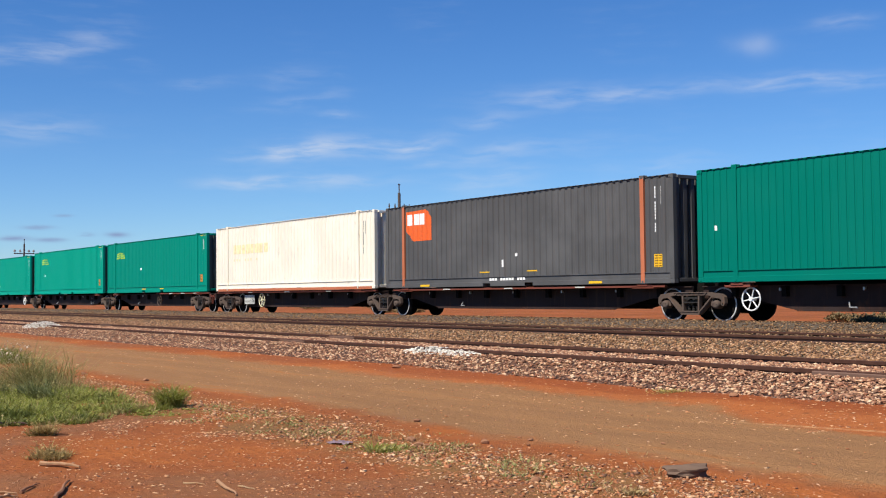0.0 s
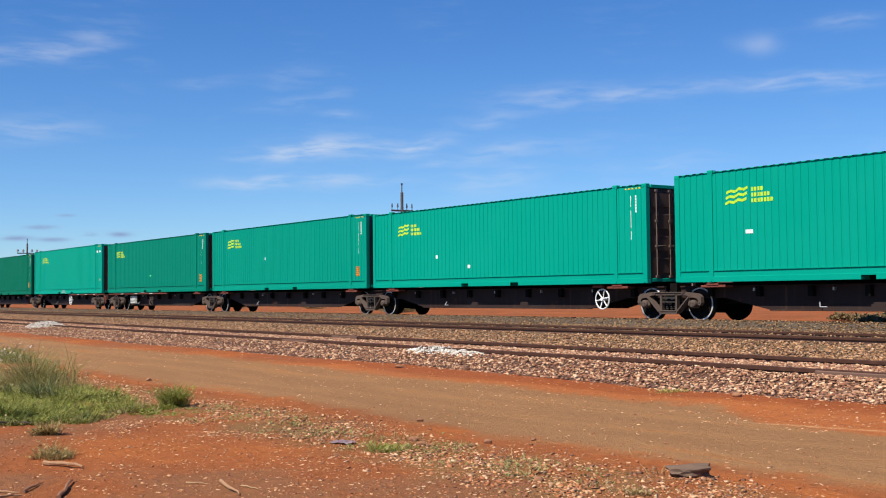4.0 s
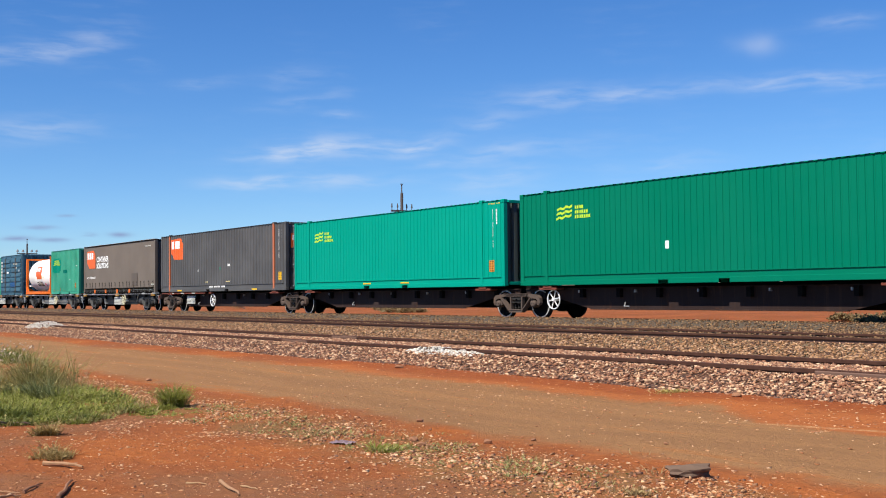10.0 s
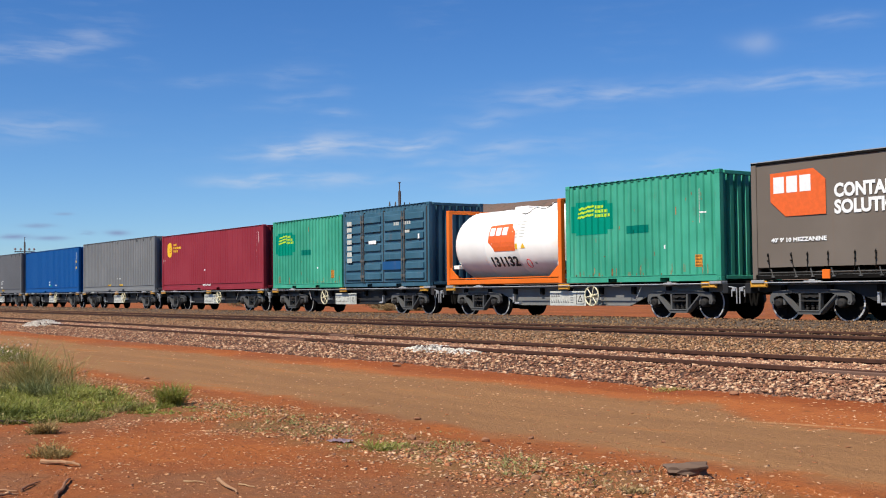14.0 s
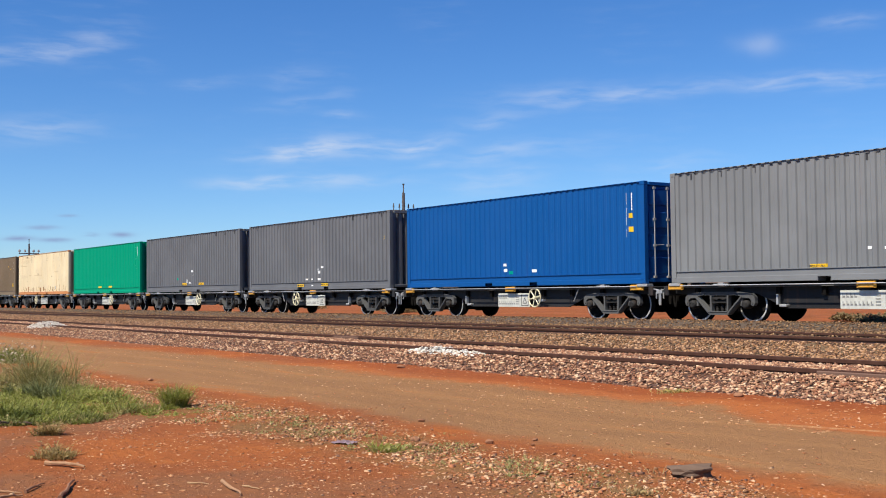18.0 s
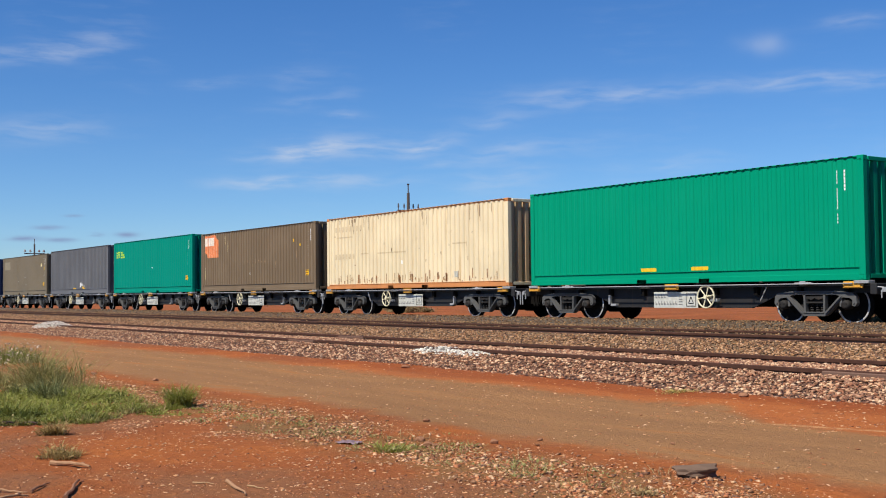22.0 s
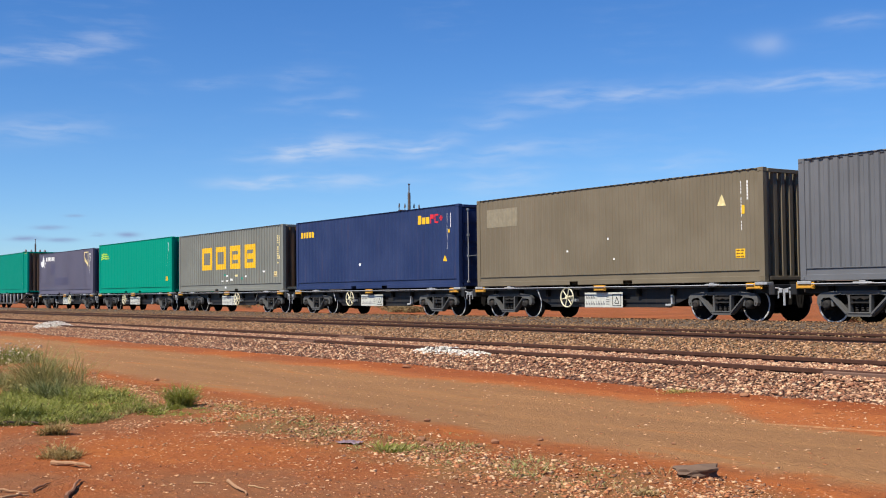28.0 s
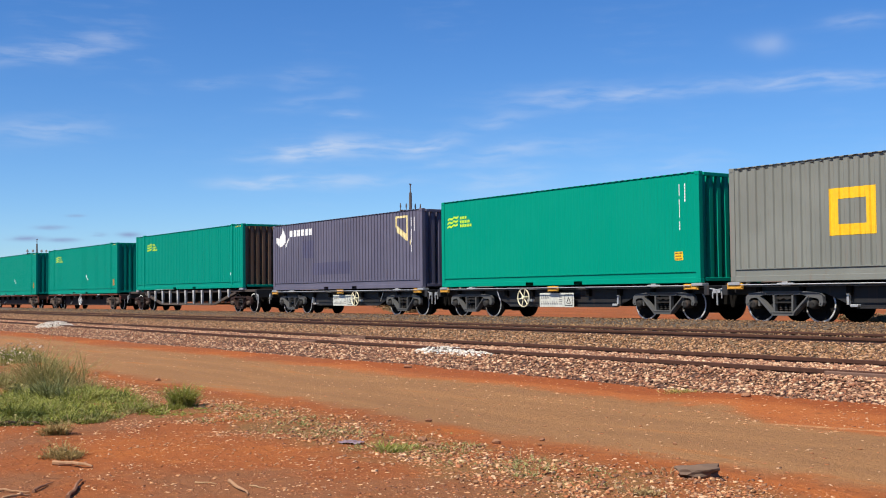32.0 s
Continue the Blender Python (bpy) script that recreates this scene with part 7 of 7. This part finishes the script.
# the weed bed further back, with its pale flower heads
tall += sprays(10, around(-18.9, 4.8, 0.5, 0.14), 0.24, 0.12, 0.30, 50, 0.8, 0.008, 0.75)
dark += sprays(18, around(-18.7, 4.75, 0.45, 0.14), 0.24, 0.12, 0.30, 60, 0.8, 0.008, 0.8)
low += sprays(8, around(-18.7, 4.8, 0.5, 0.18), 0.24, 0.12, 0.3, 40, 0.8, 0.010, 0.5)
tall += sprays(14, patch(-18.5, -14.2, 3.3, 5.2, lambda x, y: 0.235 * -x < y < 0.285 * -x), 0.2, 0.06, 0.2, 30, 0.9, 0.008, 0.3)
heads = []
for _ in range(110):
    x, y = random.choice((random.gauss(-18.6, 0.7), random.gauss(-17.4, 0.5))), 0
    y = -x * random.uniform(0.238, 0.275)
    heads.append((x, y, ground_z(x, y) + random.uniform(0.05, 0.32), random.uniform(0, 6.28), 0.028, 1.2, 0.026, 0.5))
# thin trampled weeds along the verge
verge = sprays(130, lambda: (random.choice((random.gauss(-9.0, 0.5), random.gauss(-7.4, 0.5), random.gauss(-6.3, 0.3), random.gauss(-5.1, 0.35))), random.gauss(4.12, 0.17)), 0.15, 0.012, 0.055, 22, 1.4, 0.006, 0.4)


def meadow(name, stems, mat, label, seed):
    return tagged(new(name, spray_mesh(name, stems, mat, seed)), label, "grass", kind="stuff")


meadow("grass", low, M_GRASS, "low bright green grass on the red dirt", 1)
meadow("grass", dark, M_GRASS_K, "dark green leafy weeds", 5)
meadow("grass", tall, M_GRASS_D, "taller grey-green grass and weeds", 2)
meadow("grass", grey, M_GRASS_B, "bluish green feathery weed", 6)
meadow("grass", straw, M_STRAW, "dry straw stalks among the grass", 3)
meadow("grass", verge, M_GRASS_D, "thin trampled weeds on the gravel verge", 7)
meadow("flower_heads", heads, M_FLOWER, "pale dry flower heads on the weeds", 4)


def tuft(x, y, r, n, h0, h1, mat, label, seed, lean=0.8, wd=0.007, leafy=0.2):
    t_ = thing("grass_tuft", label, "grass tuft", "single grass tufts", m=pose(x, y, 0))
    stems = [(px - x, py - y, *rest) for px, py, *rest in sprays(n, around(x, y, r * 0.4, r * 0.4), r * 0.5, h0, h1, 40, lean, wd, leafy)]
    tagged(piece("foliage", spray_mesh("foliage", stems, mat, seed), t_), kind="stuff")


tuft(-9.86, 3.93, 0.13, 16, 0.09, 0.17, M_GRASS, "round green grass tuft on red dirt", 11, 0.75, 0.004, 0.7)
tuft(-9.72, 3.78, 0.13, 7, 0.03, 0.08, M_GRASS, "low green grass tuft on red dirt", 12)
tuft(-8.45, 2.42, 0.09, 12, 0.08, 0.14, M_WEED, "small dry grass tuft", 13, 1.0, 0.004, 0.5)
tuft(-7.22, 2.11, 0.13, 14, 0.11, 0.19, M_WEED, "small dry grass tuft", 14, 1.0, 0.004, 0.5)
tuft(-4.15, 4.02, 0.09, 7, 0.02, 0.06, M_STRAW, "flattened straw-coloured grass tuft", 15, 1.2)
tuft(-6.35, 3.98, 0.16, 8, 0.02, 0.06, M_GRASS, "flattened green weed on gravel", 16, 1.2)
tuft(-7.75, 8.15, 0.3, 9, 0.02, 0.07, M_YELLOW_WEED, "low yellow-green weed at the ballast edge", 17, 1.2, 0.005, 0.4)
tuft(-7.6, 4.05, 0.3, 5, 0.015, 0.05, M_GRASS_D, "thin trampled weed on gravel", 18, 1.3)
tuft(-8.6, 3.75, 0.3, 5, 0.015, 0.05, M_GRASS_D, "thin trampled weed on gravel", 19, 1.3)


def scrub(x, y, wd, h, seed, n=1500):
    """A low bush: a few stems and many small leaves."""
    rng = random.Random(seed)
    b = thing("scrub_bush", "low dark olive saltbush behind the railway", "bush", "scrub bushes", m=pose(x, y, ground_z(x, y)))
    bm = bmesh.new()
    for k in range(6):
        a = rng.uniform(0, 2 * math.pi)
        rod(bm, (0.05 * math.cos(a), 0.05 * math.sin(a), -0.05), (wd * 0.4 * math.cos(a), wd * 0.3 * math.sin(a), h * rng.uniform(0.3, 0.6)), 0.012, 5, 0.004)
    part("stems", bm, M_SLEEPER, b)
    V, F = [], []
    lobes = [(rng.uniform(-0.4, 0.4) * wd, rng.uniform(-0.35, 0.35) * wd, rng.uniform(0.25, 0.75) * h, rng.uniform(0.16, 0.3)) for _ in range(9)]
    for i in range(n):
        lx, ly, lz, lr = rng.choice(lobes)
        p = Vector((rng.gauss(lx, lr * wd * 0.45), rng.gauss(ly, lr * wd * 0.45), abs(rng.gauss(lz, lr * h * 0.6))))
        u = Vector((rng.gauss(0, 1), rng.gauss(0, 1), rng.gauss(0, 1))).normalized()
        v = u.orthogonal().normalized() * 0.026
        u *= rng.uniform(0.05, 0.10)
        k = len(V)
        V += [p - v, p + u * 0.5 - v, p + u, p + v]
        F += [(k, k + 1, k + 2, k + 3)]
    me = bpy.data.meshes.new("leaves")
    me.from_pydata([tuple(q) for q in V], [], F)
    me.materials.append(M_SCRUB)
    piece("leaves", me, b)


for i, (x, y, wd, h) in enumerate(((-19.0, 28.3, 1.3, 0.3), (-17.6, 29.0, 1.1, 0.26), (-20.9, 29.3, 1.0, 0.22), (-46.5, 30.5, 1.8, 0.28), (-50.5, 32, 1.5, 0.32), (-48.6, 30.8, 1.4, 0.24), (-55, 34, 2.2, 0.5), (-70, 33, 2.4, 0.6), (-61, 33, 1.9, 0.5), (-14.5, 31, 1.0, 0.4), (-12.5, 29.4, 0.8, 0.3))):
    scrub(x, y, wd, h, 30 + i, 1400)


# ---- loose things on the dirt ----
def rock(name, x, y, size, mat, label, seed, flat=1.0, turn=0.0, rough=0.0):
    rng = random.Random(seed)
    bm = bmesh.new()
    bmesh.ops.create_icosphere(bm, subdivisions=3 if rough else 2, radius=1.0)
    cuts = [Vector((rng.gauss(0, 1), rng.gauss(0, 1), rng.gauss(0, 0.8))).normalized() for _ in range(9)]
    for v in bm.verts:
        for c_ in cuts:
            d = v.co.dot(c_) - 0.72
            if d > 0:
                v.co -= c_ * d
        v.co *= rng.uniform(0.97, 1.03) + rough * noise.noise(v.co * 2.3 + Vector((seed, 0, 0)))
    bmesh.ops.scale(bm, vec=Vector(size), verts=bm.verts)
    ob = new(name, finish(name, bm, mat))
    ob.matrix_basis = pose(x, y, ground_z(x, y) + size[2] * 0.55, rng.uniform(-4, 4), rng.uniform(-4, 4), turn)
    return tagged(ob, label, "rock", "loose rocks")


M_SLATE = paint("rock_dark_slate", (0.150, 0.098, 0.068), 0.5, rough=0.9, dirt_col=(0.30, 0.15, 0.08))
M_ROCK = paint("rock_red_brown", (0.31, 0.15, 0.08), 0.5, rough=0.9)
rock("flat_rock", -4.30, 4.59, (0.150, 0.075, 0.050), M_SLATE, "flat dark slate slab lying on the dirt road", 3, turn=38, rough=0.3)
for i, (x, y, s) in enumerate(((-6.6, 4.35, 0.05), (-6.35, 4.25, 0.04), (-7.46, 4.98, 0.035), (-6.1, 5.0, 0.028), (-5.3, 5.45, 0.022), (-6.18, 4.67, 0.04), (-4.72, 3.9, 0.035), (-13.35, 5.0, 0.045), (-14.9, 4.75, 0.05), (-8.2, 8.12, 0.05), (-12.3, 7.9, 0.06), (-6.9, 8.0, 0.06))):
    rock("loose_rock", x, y, (s, s * 0.7, s * 0.5), M_ROCK, "small brown rock on red dirt", 50 + i, turn=40 * i)


def stick(x0, y0, x1, y1, r, label, seed, mat):
    rng = random.Random(seed)
    n = 6
    pts = []
    for k in range(n + 1):
        t = k / n
        x, y = x0 + (x1 - x0) * t, y0 + (y1 - y0) * t
        pts.append(Vector((x + rng.uniform(-1, 1) * r * 0.8, y + rng.uniform(-1, 1) * r * 0.8, ground_z(x, y) + r * (0.9 + 1.2 * math.sin(t * 3.1) * rng.random()))))
    bm = bmesh.new()
    m_ = (pts[-1] - pts[0]).to_track_quat("Z", "Y").to_matrix()
    rings = [[bm.verts.new(q + m_ @ Vector((math.cos(a_ * 0.9), math.sin(a_ * 0.9), 0)) * (r * (1 - 0.1 * k) * rng.uniform(0.85, 1.15))) for a_ in range(7)] for k, q in enumerate(pts)]
    for r0, r1 in zip(rings, rings[1:]):
        for i in range(7):
            bm.faces.new((r0[i], r0[(i + 1) % 7], r1[(i + 1) % 7], r1[i]))
    bm.faces.new(rings[0][::-1])
    bm.faces.new(rings[-1])
    tagged(new("fallen_stick", finish("fallen_stick", bm, mat)), label, "stick", "fallen sticks")


M_TWIG = paint("wood_weathered", (0.38, 0.215, 0.115), 0.4, rough=0.9)
M_STALK = paint("stalk_dry_straw", (0.42, 0.27, 0.14), 0.3, rough=0.9)
M_TWIG_M = paint("wood_brown", (0.26, 0.125, 0.07), 0.4, rough=0.9)
M_TWIG_D = paint("wood_dark", (0.10, 0.065, 0.05), 0.4, rough=0.9)
stick(-5.86, 1.72, -6.34, 1.95, 0.013, "dark weathered stick on red dirt", 1, M_TWIG_M)
stick(-5.84, 2.58, -5.40, 2.50, 0.011, "pale thin stick on red dirt", 2, M_TWIG)
stick(-6.98, 1.97, -6.74, 2.12, 0.016, "pale tan stick on red dirt", 3, M_TWIG)
stick(-9.30, 2.15, -9.19, 2.50, 0.016, "dark stick beside the grass", 4, M_TWIG_D)
stick(-6.25, 1.46, -6.11, 1.60, 0.008, "pale thin stick on red dirt", 5, M_TWIG)
stick(-6.12, 1.62, -6.35, 1.78, 0.009, "thin brown stick on red dirt", 8, M_TWIG_M)
stick(-5.98, 1.44, -6.02, 1.58, 0.010, "pale thin stick on red dirt", 9, M_TWIG)
stick(-7.98, 4.03, -8.27, 4.28, 0.008, "pale thin stick on the gravel", 12, M_TWIG)
stick(-9.95, 3.70, -10.75, 3.84, 0.009, "dry straw-coloured stalk beside the grass", 7, M_STALK)
stick(-10.05, 3.78, -10.45, 3.72, 0.008, "dry straw-coloured stalk beside the grass", 13, M_STALK)
stick(-5.93, 2.43, -5.82, 2.51, 0.005, "pale thin stick on red dirt", 14, M_STALK)
stick(-5.66, 2.63, -5.50, 2.65, 0.005, "pale thin stick on red dirt", 15, M_STALK)

# crumpled scrap of lavender plastic
bm = bmesh.new()
bmesh.ops.create_grid(bm, x_segments=9, y_segments=7, size=1.0)
for v in bm.verts:
    v.co = Vector((v.co.x * 0.085, v.co.y * 0.055, 0.014 + 0.016 * noise.noise(v.co * 3.1)))
me = finish("plastic_scrap", bm, plain("plastic_lavender", (0.22, 0.15, 0.16), 0.45, var=0.25))
ob = tagged(new("plastic_scrap", me), "crumpled lavender plastic scrap on the dirt", "litter")
ob.matrix_basis = pose(-6.82, 3.92, ground_z(-6.82, 3.92), 0, 0, 25)

# timber offcut beside the rail
bm = bmesh.new()
box(bm, -0.17, 0.17, -0.06, 0.06, -0.03, 0.05, 0.012)
ob = tagged(new("timber_offcut", finish("timber_offcut", bm, M_TWIG_D)), "dark timber offcut lying against the rail", "timber")
ob.matrix_basis = pose(-9.15, 8.93, 0.12, 3, -4, 12)

# ---- pebbles ----
DENSE = lambda x, y: (y < 4.7 or random.random() < 0.16) and (noise.noise(Vector((x * 0.9, y * 0.9, 2))) > -0.2 or random.random() < 0.3)
VERGE = lambda x, y: random.random() < math.exp(-((y - 4.1 - 0.3 * noise.noise(Vector((x * 0.7, 0, 3)))) / 0.42) ** 2) * (0.35 + 0.65 * (noise.noise(Vector((x * 1.3, y * 2.0, 6))) > -0.1))
stones("pebbles", strew(42000, -22, -3.2, 1.2, 7.6, ground_z, 0.006, 0.03, 1.2, DENSE, 2.2, 0.0), M_PEBBLE, "small mixed pebbles on red dirt", True)
stones("pebbles", strew(24000, -15, -3.2, 2.8, 5.3, ground_z, 0.008, 0.045, 1.1, VERGE, 2.0, -0.03), M_PEBBLE, "gravel along the edge of the dirt road", True)
stones("pebbles", strew(15000, -15, -3.2, 2.8, 5.2, ground_z, 0.01, 0.042, 1.1, VERGE, 1.8, 0.05), M_PEBBLE, "lumpy gravel along the edge of the dirt road")
stones("pebbles", strew(3000, -45, -5, 6.6, 8.5, ground_z, 0.008, 0.038, 0.9, None, 2.0, -0.06), M_PEBBLE, "scattered stones along the ballast edge", True)
stones("pebbles", strew(260, -19, -12, 3.6, 5.6, ground_z, 0.02, 0.07, 0.2, lambda x, y: 0.235 * -x < y < 0.32 * -x, 1.5, -0.06), M_PEBBLE, "pale stones among the weeds", True)
stones("bark_litter", strew(6000, -13, -3.4, 3.0, 5.0, ground_z, 0.012, 0.045, 0.9, VERGE, 1.8, 0.02), M_LITTER, "dark bark and clods in the gravel")
stones("bark_litter", strew(2600, -12, -3.4, 1.4, 4.4, ground_z, 0.008, 0.03, 1.2, lambda x, y: noise.noise(Vector((x * 1.1, y * 1.1, 9))) > 0.0, 2.0, 0.0), M_LITTER, "dark crumbs of earth on the dirt", True)
stones("pebbles", strew(7000, -14, 10, -6, 7.4, ground_z, 0.006, 0.024, 0.0, None, 2.2, 0.0), M_PEBBLE, "thinly scattered pebbles on red dirt", True)


# the stones thin out past the view
stones("pebbles", strew(9000, 6, -3.2, 0.0, 7.4, ground_z, 0.006, 0.028, 1.0, lambda x, y: DENSE(x, y) and random.random() < y / 1.2, 2.2, 0.0), M_PEBBLE, "small mixed pebbles on red dirt", True)
stones("pebbles", strew(9000, -18, -3.2, -1.6, 1.2, ground_z, 0.006, 0.028, 0.8, lambda x, y: random.random() < ((y + 1.6) / 2.8) ** 1.5, 2.2, 0.0), M_PEBBLE, "small mixed pebbles on red dirt", True)
stones("pebbles", strew(9000, 9, -3.2, 2.8, 5.3, ground_z, 0.008, 0.042, 1.0, VERGE, 2.0, 0.0), M_PEBBLE, "gravel along the edge of the dirt road", True)
CLUMP = lambda x, y: 2.6 < y < 3.9 and noise.noise(Vector((x * 2.1, y * 2.1, 14))) > 0.12
stones("pebbles", strew(2600, -9.2, -7.3, 2.6, 3.9, ground_z, 0.008, 0.034, 0.0, CLUMP, 1.6, -0.05), M_PEBBLE, "pale pebbles in loose clusters on red dirt", True)


# ---- the train's run ----
def run(t):
    """How far the slowing train has come, in metres, from its place at 16 s."""
    q = (t - 16) / 16
    return 0.0794 + q * (200.8445 + q * (-26.7836 + q * (-1.24694 - q * 0.03207)))


def motions():
    for ob, x, z in TRAIN:
        walk(ob, [(t, pose(x + run(t), Y3, RAIL3 + z)) for t in np.arange(0, 32.01, 0.5)])
    for ws, x, on_train in WHEELS:
        turn = lambda t: pose(x, 0, WR, 0, (math.degrees((on_train + run(t)) / WR)) % 360, 0)
        ts_ = [k / 30 for k in range(961) if -75 < on_train + run(k / 30) < 2]
        if ts_:
            walk(ws, [(0.0, turn(ts_[0]))] * (ts_[0] > 0) + [(t, turn(t)) for t in ts_] + [(32.0, turn(ts_[-1]))] * (ts_[-1] < 32))


motions()
